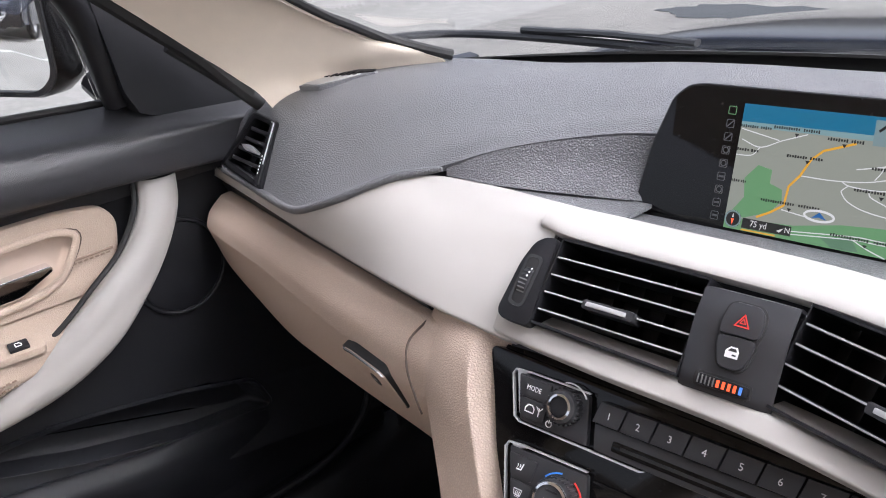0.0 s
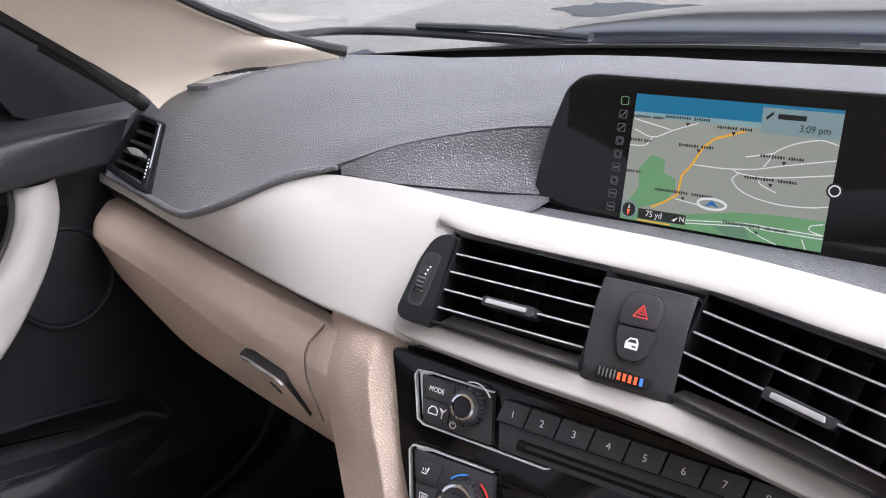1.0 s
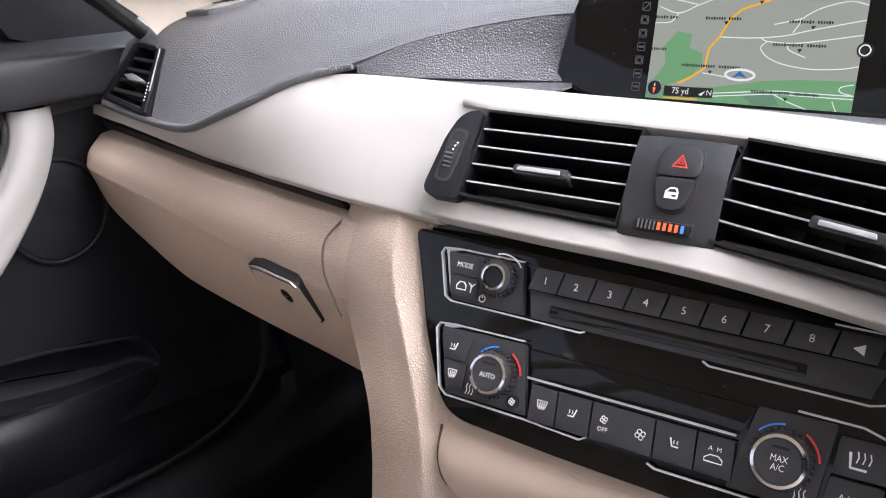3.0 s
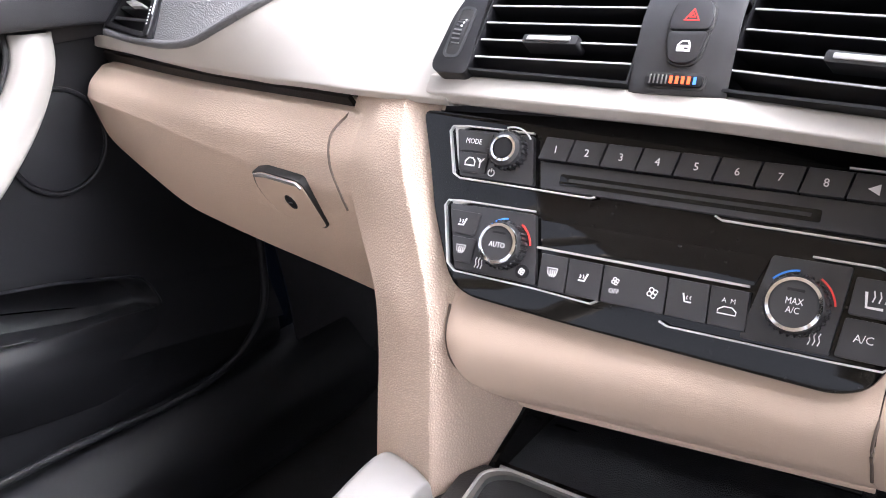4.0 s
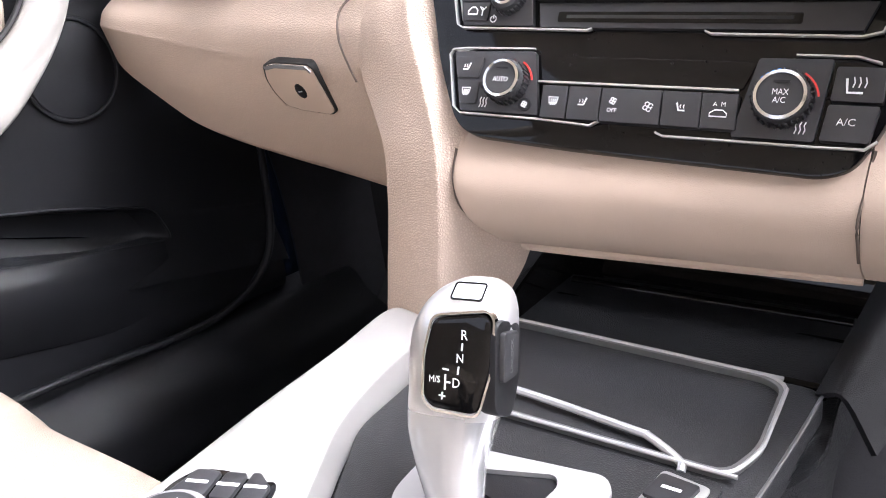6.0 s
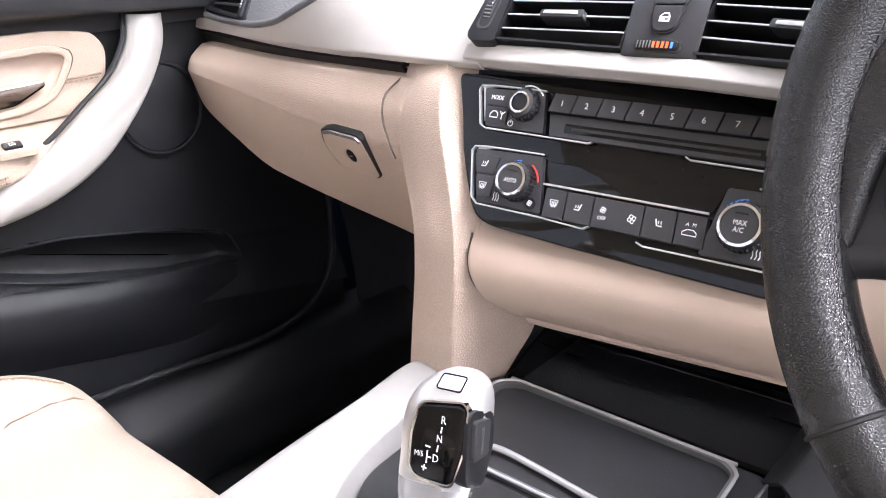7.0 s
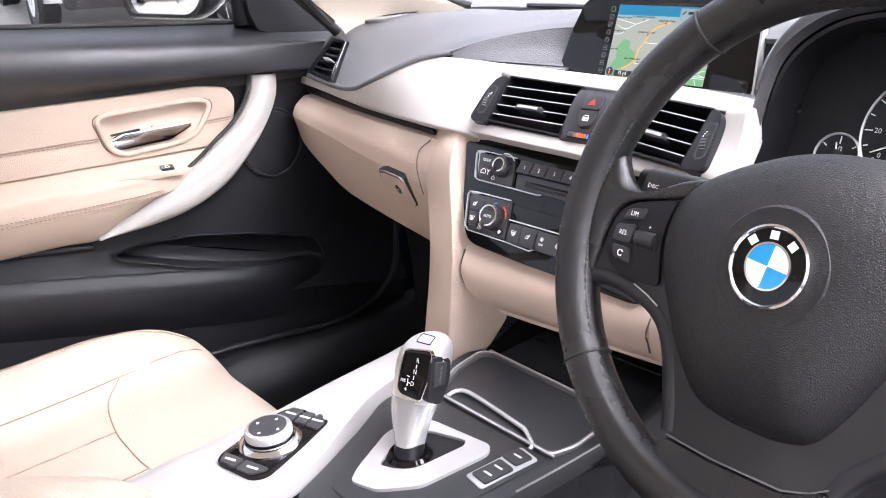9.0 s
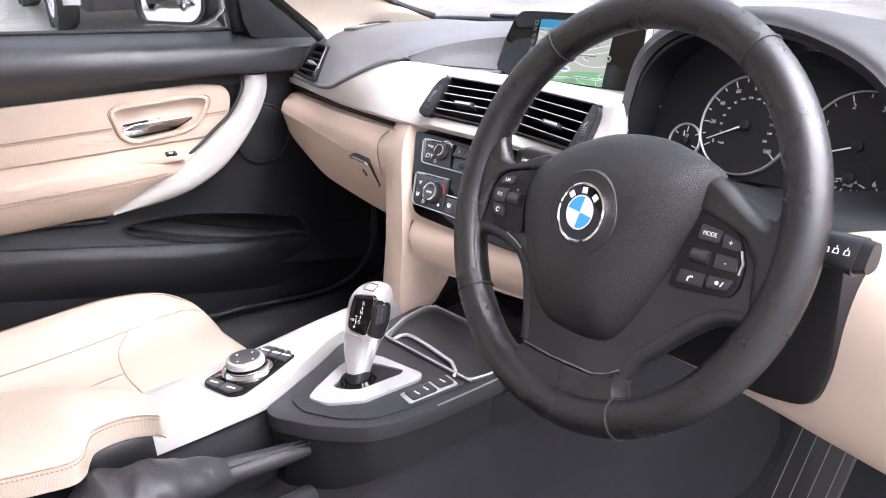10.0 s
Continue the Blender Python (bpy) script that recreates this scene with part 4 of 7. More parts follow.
    plate("slider_slot", S, rounded(rect(-15, -41, 21.5, -31), 4), 0, 5.2, RUBBER, v, bevel=0.2)
    sl = plate("temperature_slider", S, rounded(rect(-13, -39.6, 20, -32.4), 3), 3, 7.0, BLACK, v, bevel=1.8)
    for i in range(5):
        plate("slider_rib", S, rect(-11.5 + i * 2.4, -38.6, -10.6 + i * 2.4, -33.4), 6.6, 7.5, STEEL, sl, bevel=0.2)
    for i in range(5):
        plate("slider_mark", S, rect(0.5 + i * 3.5, -38.2, 2.3 + i * 3.5, -33.8), 6.6, 7.4, REDGLOW if i < 4 else BLUEGLOW, sl, bevel=0)


build_vents()


def build_display():
    s = thing("navigation_display", (0.0, 0.66, 0.92), "upright black navigation display showing a lit street map", "display")
    outline = [(-143, -47), (-134, 9), (-123, 43), (-112, 53), (-100, 55), (104, 55), (114, 50), (119, 38), (127, -47)]
    plate("housing", SCREEN, rounded(outline, 5), -16, -1.0, SOFTBLACK, s, bevel=3)
    plate("face", SCREEN, rounded([(p[0] * 0.985, p[1] * 0.975) for p in outline], 5), -1.2, 0.0, GLOSS, s, bevel=0.5)
    stripe("housing_edge", SCREEN, [(106, 54.5), (114, 50.5), (119.5, 38), (127.5, -47)], 2.6, -10, 0.6, SATIN, s, label="pale edge of the housing")
    # lit map
    base = plate("screen", SCREEN, rect(-67, -43, 67, 43), -0.2, 0.5, MAPGREY, s, bevel=0)
    plate("map_sky", SCREEN, [(-67, 28.5), (67, 29), (67, 43), (-67, 43)], 0.5, 0.55, MAPSKY, base, bevel=0)
    plate("map_haze", SCREEN, [(-67, 27.5), (67, 28), (67, 31.5), (-67, 31)], 0.55, 0.6, MAPHAZE, base, bevel=0)
    plate("map_park", SCREEN, [(-64, -32), (-56, -20), (-58, -7), (-50, 3), (-40, 1), (-40, -8), (-31, -11), (-30, -18), (-36, -27), (-54, -34)], 0.5, 0.55, MAPGREEN, base, bevel=0)
    plate("map_park", SCREEN, [(-67, -43), (-67, -36), (-19, -33), (11, -27), (34, -25), (67, -24), (67, -43)], 0.5, 0.55, MAPGREEN, base, bevel=0)
    plate("map_park", SCREEN, [(-2, -37), (18, -34), (24, -42), (8, -43)], 0.55, 0.6, MAPDARKGREEN, base, bevel=0)
    roads = [[(-21, 0), (0, 0), (20, 2), (36, 6), (67, 13)], [(10, -2), (7, -5), (7, -7), (12, -12), (23, -16), (40, -18), (57, -17), (67, -15)], [(6, 0), (12, -2), (31, -2), (67, 4)],
             [(13, 9), (29, 13), (32, 15), (41, 20), (56, 24), (67, 22)], [(25, 4), (28, 9), (29, 13)], [(-65, 19), (-51, 15), (-37, 21), (-21, 27)], [(-67, 8), (-56, 9), (-51, 15)], [(-66, 26), (-39, 21)],
             [(-29, -24), (-12, -26)], [(-20, -37), (19, -33), (35, -33), (67, -33)], [(-20, -39), (19, -35), (35, -35), (67, -35)], [(19, -35), (28, -39), (40, -43)], [(55, -37), (58, -43)], [(66, -26), (59, -28), (59, -31), (67, -33)], [(23, -4), (25, -7), (35, -11)]]
    for r in roads:
        line = smooth_line([(a, b, 0) for a, b in r], 8 * len(r)) if len(r) > 2 else r
        stripe("map_road", SCREEN, [(p[0], p[1]) for p in line], 0.65, 0.6, 0.66, MAPWHITE, base)
    route = [(-45, -32), (-36, -27), (-28, -21), (-27, -8), (-21, 0), (-16, 11), (-9, 18), (2, 22), (10, 25)]
    stripe("map_route", SCREEN, route, 1.5, 0.66, 0.72, MAPORANGE, base)
    for a, b, v in ((-44, -13, 29.5), (-67, -45, 28), (-8, 15, 26), (-32, -8, 12), (22, 49, 11), (14, 47, -3.5), (-44, -4, -19.5), (5, 47, -34), (-67, -56, -9.5), (-67, -51, 12)):
        cut = [a, a + (b - a) * 0.58, a + (b - a) * 0.64, b]
        for k in (0, 2):
            n = max(3, round((cut[k + 1] - cut[k]) / 1.7))
            w = (cut[k + 1] - cut[k]) / n
            for q in range(n):
                stripe("street_name_bar", SCREEN, [(cut[k] + q * w, v), (cut[k] + (q + 0.62) * w, v)], 1.5 if (q * 7 + round(v)) % 3 else 2.1, 0.72, 0.78, MAPTEXT, base)
    for u, v in ((-28, 25.5), (3, 22.5), (-18, 9), (37, 7.5), (31, -7), (-24, -23.5), (27, -38)):
        plate("map_pointer", SCREEN, [(u - 1.5, v + 1.2), (u + 1.5, v + 1.2), (u, v - 1.2)], 0.72, 0.78, MAPTEXT, base, bevel=0)
    box = plate("info_box", SCREEN, [(19.5, 25), (67, 25), (67, 41), (19, 41)], 0.8, 0.86, MAPBOX, s, bevel=0)
    stripe("station_bar", SCREEN, [(29, 36), (46, 36)], 3.2, 0.86, 0.92, MAPTEXT, box)
    stripe("mute_mark", SCREEN, [(22, 34), (26, 38)], 1.6, 0.86, 0.92, MAPTEXT, box)
    text("clock", SCREEN, "3:09 pm", 6.4, 52, 29.6, 0.9, MAPTEXT, box, stretch=0.9)
    sb = plate("scale_box", SCREEN, [(-54, -41), (-20, -40.5), (-20, -34), (-54, -34)], 0.8, 0.86, MAPTEXT, s, bevel=0)
    text("scale_word", SCREEN, "75 yd", 6.0, -42.5, -37.2, 0.9, MAPWHITE, sb, stretch=0.9)
    text("north_word", SCREEN, "N", 5.0, -22.5, -37.2, 0.9, MAPWHITE, sb)
    plate("north_mark", SCREEN, [(-29.5, -38.5), (-25, -36), (-27.5, -39.5)], 0.86, 0.92, MAPWHITE, sb, bevel=0)
    stripe("scale_line", SCREEN, [(-54, -42.2), (-30, -42)], 1.0, 0.8, 0.9, MAPORANGE, s)
    cm = lathe("compass", SCREEN, -61, -36, [(6.0, 0.6), (6.0, 0.95), (0, 1.0)], MAPTEXT, s, 32)
    stripe("compass_rim", SCREEN, arc(-61, -36, 5.4, 0, 350, 24), 1.0, 0.9, 1.05, MAPBOX, cm, closed=True)
    plate("compass_needle", SCREEN, [(-62.2, -36), (-60, -36), (-61.2, -40)], 1.0, 1.06, REDGLOW, cm, bevel=0)
    plate("compass_needle", SCREEN, [(-61.8, -35), (-60.4, -35), (-61, -32)], 1.0, 1.06, MAPWHITE, cm, bevel=0)
    ring = [(-4 + 9.5 * math.cos(radians(a)), -24 + 3.4 * math.sin(radians(a))) for a in range(0, 360, 12)]
    pm = stripe("position_ring", SCREEN, ring, 1.5, 0.8, 0.9, MAPWHITE, s, closed=True)
    plate("position_arrow", SCREEN, [(-9, -26), (-4, -21.5), (1, -26), (-4, -24.8)], 0.8, 0.9, MAPBLUE, pm, bevel=0)
    for i in range(9):
        u, v = -75.2, 37.5 - i * 9.2
        k = stripe("menu_icon", SCREEN, rounded(rect(u - 2.7, v - 2.7, u + 2.7, v + 2.7), 1.0), 0.45, 0.0, 0.3, MAPDIM if i else MAPGREEN, s, closed=True)
        if i in (1, 2):
            stripe("icon_stroke", SCREEN, [(u - 2.6, v - 2.6), (u + 2.6, v + 2.6)], 0.7, 0.0, 0.3, MAPDIM, k)
        elif i in (3, 4, 6):
            stripe("icon_ring", SCREEN, arc(u, v, 1.9, 0, 340, 14), 0.6, 0.0, 0.3, MAPDIM, k, closed=True)
        elif i:
            stripe("icon_bar", SCREEN, [(u - 1.8, v), (u + 1.8, v)], 1.4, 0.0, 0.3, MAPDIM, k)
    op = lathe("option_mark", SCREEN, 69, -5, [(4.8, 0.3), (4.8, 1.0), (0, 1.05)], MAPTEXT, s, 28)
    stripe("option_ring", SCREEN, arc(69, -5, 3.2, 0, 340, 18), 0.8, 0.9, 1.1, MAPWHITE, op, closed=True)
    return s


build_display()


def build_radio():
    r = thing("radio_panel", (-0.03, 0.50, 0.80), "piano black centre stack with radio and climate controls", "control panel")
    outline = [(-159, 68), (-146, 36), (-133, 0), (-123, -20), (-113, -39), (-104, -48), (-92, -52), (-24, -55.5), (60, -58), (130, -60), (146, -54), (158, -30), (168, 10), (178, 60)]
    plate("facia", STACK, rounded(outline, 8), -10, -1.5, GLOSS, r, bevel=1.5)
    loft("facia_hood", [[at(STACK, -150, 62, -6), at(STACK, -150, 70, -10)], [at(STACK, 0, 63, -4), at(STACK, 0, 74, -6)], [at(STACK, 172, 58, -4), at(STACK, 172, 70, -6)]], GLOSS, r, 12, 4, 0.003)

    KNOBF = STACK @ Matrix.Translation((0, 0, -0.006))
    DIALF = STACK @ Matrix.Translation((0, 0, -0.004))
    # radio row
    def corner(name, pts):
        stripe(name, STACK, pts, 1.15, 0, 3.0, SATIN, r, label="thin chrome edge")
    block = plate("volume_block", STACK, rounded([(-126, 56), (-70, 57), (-63, 25), (-117, 25)], 2), -2, 3.0, SOFTBLACK, r, bevel=0.6)
    corner("chrome_edge", [(-70, 58.6), (-118, 58.6), (-130, 57.5), (-131.5, 54), (-122, 26), (-117, 23.5), (-62, 23.2), (-24, 22.8), (-21, 24)])
    plate("mode_button", STACK, rounded([(-124, 55), (-98, 55), (-98, 42), (-120.5, 42)], 1.5), 2.6, 4.2, SOFTBLACK, r, bevel=0.5)
    plate("media_button", STACK, rounded([(-120, 41), (-98, 41), (-98, 28), (-116, 28)], 1.5), 2.6, 4.2, SOFTBLACK, r, bevel=0.5)
    text("mode_word", STACK, "MODE", 5.0, -111, 48.5, 4.3, PRINT, block, stretch=0.85)
    stripe("car_mark", STACK, [(-114, 32.5), (-107, 32.5), (-107, 35.5), (-109, 37.5), (-112, 37.5), (-114, 35)], 0.9, 4.1, 4.6, PRINT, block, closed=True)
    stripe("signal_mark", STACK, [(-103, 31.5), (-103, 37), (-105.5, 38), (-103, 35), (-100.5, 38)], 0.8, 4.1, 4.6, PRINT, block)
    stripe("power_mark", STACK, arc(-94, 29.6, 2.2, 120, 420, 14), 0.7, 3.0, 3.5, PRINT, block)
    stripe("power_mark", STACK, [(-94, 30), (-94, 32.6)], 0.7, 3.0, 3.5, PRINT, block)
    plate("corner_glint", STACK, [(-129, 57.6), (-117, 58.2), (-123.6, 55.6), (-119.4, 29)], -1, 2.0, SATIN, r, bevel=0.2)
    knob = lathe("volume_knob", KNOBF, -84.5, 45, [(12.4, 2), (12.0, 14), (10.8, 17.4), (8.2, 18.6)], SOFTBLACK, r, 48)
    lathe("knob_cap", KNOBF, -84.5, 45, [(6.6, 18.1), (6.3, 19.2), (4, 19.0), (0.0, 18.9)], BLACK, knob, 32)
    lathe("knob_ring", KNOBF, -84.5, 45, [(8.8, 17.4), (8.6, 19.2), (7.0, 19.6), (6.7, 18.6)], CHROME, knob, 48, label="chrome ring")
    for i in range(24):
        a = 15 * i
        plate("knob_rib", spin(KNOBF, a, -84.5, 45), rect(11.4, -0.7, 13.1, 0.7), 4, 15, SOFTBLACK, knob, bevel=0)
    stripe("volume_mark", STACK, arc(-84, 45.5, 15.6, 35, 110, 14), 1.1, 3.0, 3.5, PRINT, block)
    cuts = [-61.5, -41.5, -20.0, 2.5, 25.2, 48.2, 71.4, 94.8, 118.5, 142]
    for i in range(9):
        a, b = cuts[i] + 0.5, cuts[i + 1] - 0.5
        k = plate("preset_button", STACK, [(a + 1.5, 57), (b + 1.5, 57), (b - 1.5, 42.6), (a - 1.5, 42.6)], -3, 6.0, SOFTBLACK, r, bevel=1.1)
        if i < 8:
            text("digit", STACK, str(i + 1), 6.6, (a + b) / 2, 49.3, 6.1, PRINT, k)
        else:
            plate("arrow_mark", STACK, [(a + 8, 49), (a + 14, 46), (a + 14, 52)], 6, 6.4, PRINT, k, bevel=0)
    plate("lower_bar", STACK, [(-62, 41.8), (146, 41.8), (140, 24.5), (-58, 24.5)], -3, 2.2, SOFTBLACK, r, bevel=0.6)
    plate("disc_slot", STACK, rounded(rect(-46, 28.2, 107, 35.2), 1.5), 2.0, 2.8, GLOSS, r, bevel=0.2)
    stripe("disc_gap", STACK, [(-40, 31.8), (102, 31.8)], 2.2, 2.7, 3.0, RUBBER, r)
    corner("chrome_edge", [(52, 23.6), (56, 21.6), (140, 21.2), (150, 24)])
    corner("chrome_edge", [(116, 59.6), (146, 59.4), (157, 57), (159, 52), (150, 24)])

    # climate row
    hb = plate("climate_block", STACK, rounded([(-119, 6), (-57, 7.5), (-47, -36), (-106, -36)], 2), -2, 3.0, SOFTBLACK, r, bevel=0.6)
    corner("chrome_edge", [(-58, 9.4), (-110, 8.8), (-121, 7.8), (-123, 4), (-112, -33), (-106, -37.5), (-48, -38.2), (-10, -40.2), (-5, -37)])
    plate("seat_heat_button", STACK, rounded([(-117.5, 2), (-94, 2), (-96, -13), (-112.5, -13)], 1.5), 2.6, 4.2, SOFTBLACK, r, bevel=0.5)
    plate("corner_glint", STACK, [(-118.6, 8.0), (-104, 8.4), (-113, 5.6), (-105, -27)], -1, 2.0, SATIN, r, bevel=0.2)
    plate("demist_button", STACK, rounded([(-112, -15), (-94, -15), (-94, -31), (-107, -31)], 1.5), 2.6, 4.2, SOFTBLACK, r, bevel=0.5)

    def seat_mark(u, v, z, parent, w=1.0):
        stripe("seat_mark", STACK, [(u - 3 * w, v - 1.6), (u + 0.8 * w, v - 1.6), (u + 2.3 * w, v + 3)], 0.9, z, z + 0.5, PRINT, parent)
        for k in (-3, -0.5):
            stripe("heat_mark", STACK, [(u + k * 0.8 * w, v - 0.2), (u + (k * 0.8 + 0.6) * w, v + 0.9), (u + k * 0.8 * w, v + 2.0)], 0.45, z, z + 0.5, PRINT, parent)

    def screen_mark(u, v, z, parent):
        stripe("window_mark", STACK, [(u - 3.3, v + 2.4), (u + 3.3, v + 2.4), (u + 2.5, v - 1.6), (u - 2.5, v - 1.6)], 0.55, z, z + 0.5, PRINT, parent, closed=True)
        for k in (-2, 0, 2):
            stripe("heat_mark", STACK, [(u + k * 0.7, v - 3), (u + k * 0.7 + 0.5, v - 1.5), (u + k * 0.7, v), (u + k * 0.7 + 0.5, v + 1.4)], 0.45, z, z + 0.5, PRINT, parent)

    def fan_mark(u, v, z, parent, r0=2.0):
        for k in range(4):
            stripe("fan_mark", STACK, arc(u + r0 * math.cos(k * 1.571 + 0.4), v + r0 * math.sin(k * 1.571 + 0.4), r0 * 0.75, 0, 330, 8), 0.6, z, z + 0.5, PRINT, parent)
    seat_mark(-106, -5.5, 4.1, hb)
    screen_mark(-103.5, -22.5, 4.1, hb)
    for k in (0, 2.2, 4.4):
        stripe("heat_mark", STACK, [(-91.5 + k, -33), (-90.7 + k, -30.5), (-91.5 + k, -28), (-90.7 + k, -26)], 0.6, 3, 3.5, PRINT, hb)
    plate("sensor_button", STACK, arc(-57.5, -29.5, 4.6, 0, 350, 16), 2.6, 4.0, BLACK, r, bevel=0.4)
    fan_mark(-57.5, -29.5, 4.0, hb, 1.2)

    def dial(u, v, word, size, rad):
        k = lathe("temperature_dial", DIALF, u, v, [(rad + 1.5, 2), (rad + 1.0, 15), (rad, 18), (rad - 3.5, 19)], SOFTBLACK, r, 56)
        lathe("dial_ring", DIALF, u, v, [(rad - 0.2, 17.6), (rad - 0.6, 19.4), (rad - 2.4, 19.8), (rad - 2.9, 18.6)], CHROME, k, 56, label="chrome ring")
        lathe("dial_cap", DIALF, u, v, [(rad - 3.0, 18.2), (rad - 3.5, 19.0), (rad - 8, 18.8), (0.0, 18.7)], SOFTBLACK, k, 40)
        for j, w in enumerate(word):
            text("dial_word", DIALF, w, size, u, v - j * size * 0.95 + (len(word) - 1) * size * 0.47 - 1.0, 18.95, PRINT, k, stretch=0.85)
        plate("dial_lamp", DIALF, rounded(rect(u - 4.5, v + rad * 0.45, u + 4.5, v + rad * 0.55), 0.5), 18.8, 19.2, BLACK, k, bevel=0)
        for i in range(30):
            plate("dial_rib", spin(DIALF, 12 * i, u, v), rect(rad + 0.6, -0.7, rad + 2.2, 0.7), 4, 15, SOFTBLACK, k, bevel=0)
        stripe("cold_mark", STACK, arc(u, v, rad + 4.0, 95, 140, 14), 1.1, 3.0, 3.6, BLUEPRINT, r, label="blue cold mark")
        stripe("warm_mark", STACK, arc(u, v, rad + 4.0, 10, 60, 14), 1.1, 3.0, 3.6, REDPRINT, r, label="red warm mark")

    dial(-73, -15.5, ["AUTO"], 4.7, 13.4)
    plate("climate_screen", STACK, rounded([(-54, 5.5), (86, 5.5), (80, -11.5), (-50, -11.5)], 1.5), -1.6, 0.2, GLOSS, r, bevel=0.3)
    stripe("screen_rim", STACK, [(-52, -12.3), (78, -12.3)], 1.4, -1, 1.2, SILVER, r)
    cuts = [-46.5, -27.8, -5.2, 34.2, 58.4, 80.2]
    for i in range(5):
        a, b = cuts[i] + 0.4, cuts[i + 1] - 0.4
        k = plate("climate_button", STACK, [(a - 0.5, -15.5), (b - 0.5, -15.5), (b + 1, -37.5), (a + 1, -37.5)], -2, 4.2, SOFTBLACK, r, bevel=0.8)
        c = (a + b) / 2
        if i == 0:
            screen_mark(c, -26, 4.3, k)
        elif i == 1:
            seat_mark(c, -26, 4.3, k)
        elif i == 2:
            text("off_word", STACK, "OFF", 3.8, c - 11, -30, 4.3, PRINT, k)
            fan_mark(c - 11, -24, 4.3, k, 1.3)
            fan_mark(c + 12, -26.5, 4.3, k, 1.8)
        elif i == 3:
            seat_mark(c, -26, 4.3, k, -1.0)
        else:
            text("recirculation_word", STACK, "A  M", 3.8, c, -22.5, 4.3, PRINT, k)
            stripe("car_mark", STACK, [(c - 5, -30), (c + 5, -30), (c + 5, -28), (c + 2.5, -26), (c - 2, -26), (c - 5, -28)], 0.7, 4.2, 4.7, PRINT, k, closed=True)
    corner("chrome_edge", [(33, -41.5), (38, -43.5), (76, -43.5), (124, -43.5), (150, -43), (156, -38)])
    mb = plate("passenger_block", STACK, rounded([(87, 7), (128, 7.5), (124, -41), (78, -41)], 2), -2, 3.2, SOFTBLACK, r, bevel=0.6)
    corner("chrome_edge", [(107, 9.6), (140, 9.4), (152, 6)])
    dial(104, -18, ["MAX", "A/C"], 5.0, 15.0)
    for k in (0, 2.4, 4.8):
        stripe("heat_mark", STACK, [(113 + k, -37), (113.8 + k, -34.5), (113 + k, -32), (113.8 + k, -30)], 0.6, 3.2, 3.7, PRINT, mb)
    k = plate("seat_heat_button", STACK, rounded([(130, 3), (155, 3), (156, -17), (129, -17)], 1.5), -2, 4.2, SOFTBLACK, r, bevel=0.6)
    stripe("seat_mark", STACK, [(136, -4), (137, -12), (145, -12)], 1.4, 4.2, 4.7, PRINT, k)
    for q in (0, 3, 6):
        stripe("heat_mark", STACK, [(139.5 + q, -9), (140.3 + q, -6), (139.5 + q, -3)], 0.7, 4.2, 4.7, PRINT, k)
    k = plate("air_button", STACK, rounded([(128.5, -19), (155, -19), (152, -40), (126.5, -40)], 1.5), -2, 4.2, SOFTBLACK, r, bevel=0.6)
    text("air_word", STACK, "A/C", 6.0, 139, -29, 4.3, PRINT, k)

    # beige flap below
    f = thing("storage_flap", (-0.02, 0.49, 0.67), "closed beige storage flap below the climate controls", "storage flap")
    rows = []
    profile = ((0.500, 0.760), (0.479, 0.738), (0.470, 0.716), (0.474, 0.692), (0.488, 0.675), (0.500, 0.6695), (0.530, 0.671))
    slant = (-0.151, -0.150, -0.148, -0.141, -0.129, -0.124, -0.122)
    for k, e in ((0.0, 0.005), (0.006, 0.0)):
        rows.append([(x + k, y + 0.11 * (x + k + 0.03) + (e if 0 < i < 5 else 0), z) for i, (x, (y, z)) in enumerate(zip(slant, profile))])
    for x in (-0.09, -0.03, 0.05, 0.1146):
        rows.append([(x, y + 0.11 * (x + 0.03), z) for y, z in profile])
    loft("flap", rows, BEIGESMOOTH, f, 40, 30, 0.004)
    tube("lip", [(-0.112, 0.493, 0.6680), (-0.10, 0.492, 0.667), (0.0, 0.503, 0.667), (0.113, 0.515, 0.668)], 0.004, BEIGESMOOTH, f, 24, 8)
    tube("seam", [(-0.1505, 0.4690, 0.742), (-0.1495, 0.4608, 0.722), (-0.1445, 0.4615, 0.700), (-0.131, 0.4790, 0.678)], 0.0011, SEAM, f, 16, 6)
    tube("seam", [(0.1165, 0.505, 0.75), (0.1145, 0.484, 0.716), (0.1148, 0.487, 0.698), (0.1150, 0.490, 0.688)], 0.0010, SEAM, f, 16, 6)


build_radio()


# ---- centre console ----
def cz(y):
    return 0.585 + 0.06 * (y - 0.2)


CONS = axes((0, 0.2, 0.585), (1, 0, 0), (0, 1, 0.06))


def cp(x, y):
    """Console plan position in mm in the console's frame."""
    return (x * 1000, (y - 0.2) * 1000)


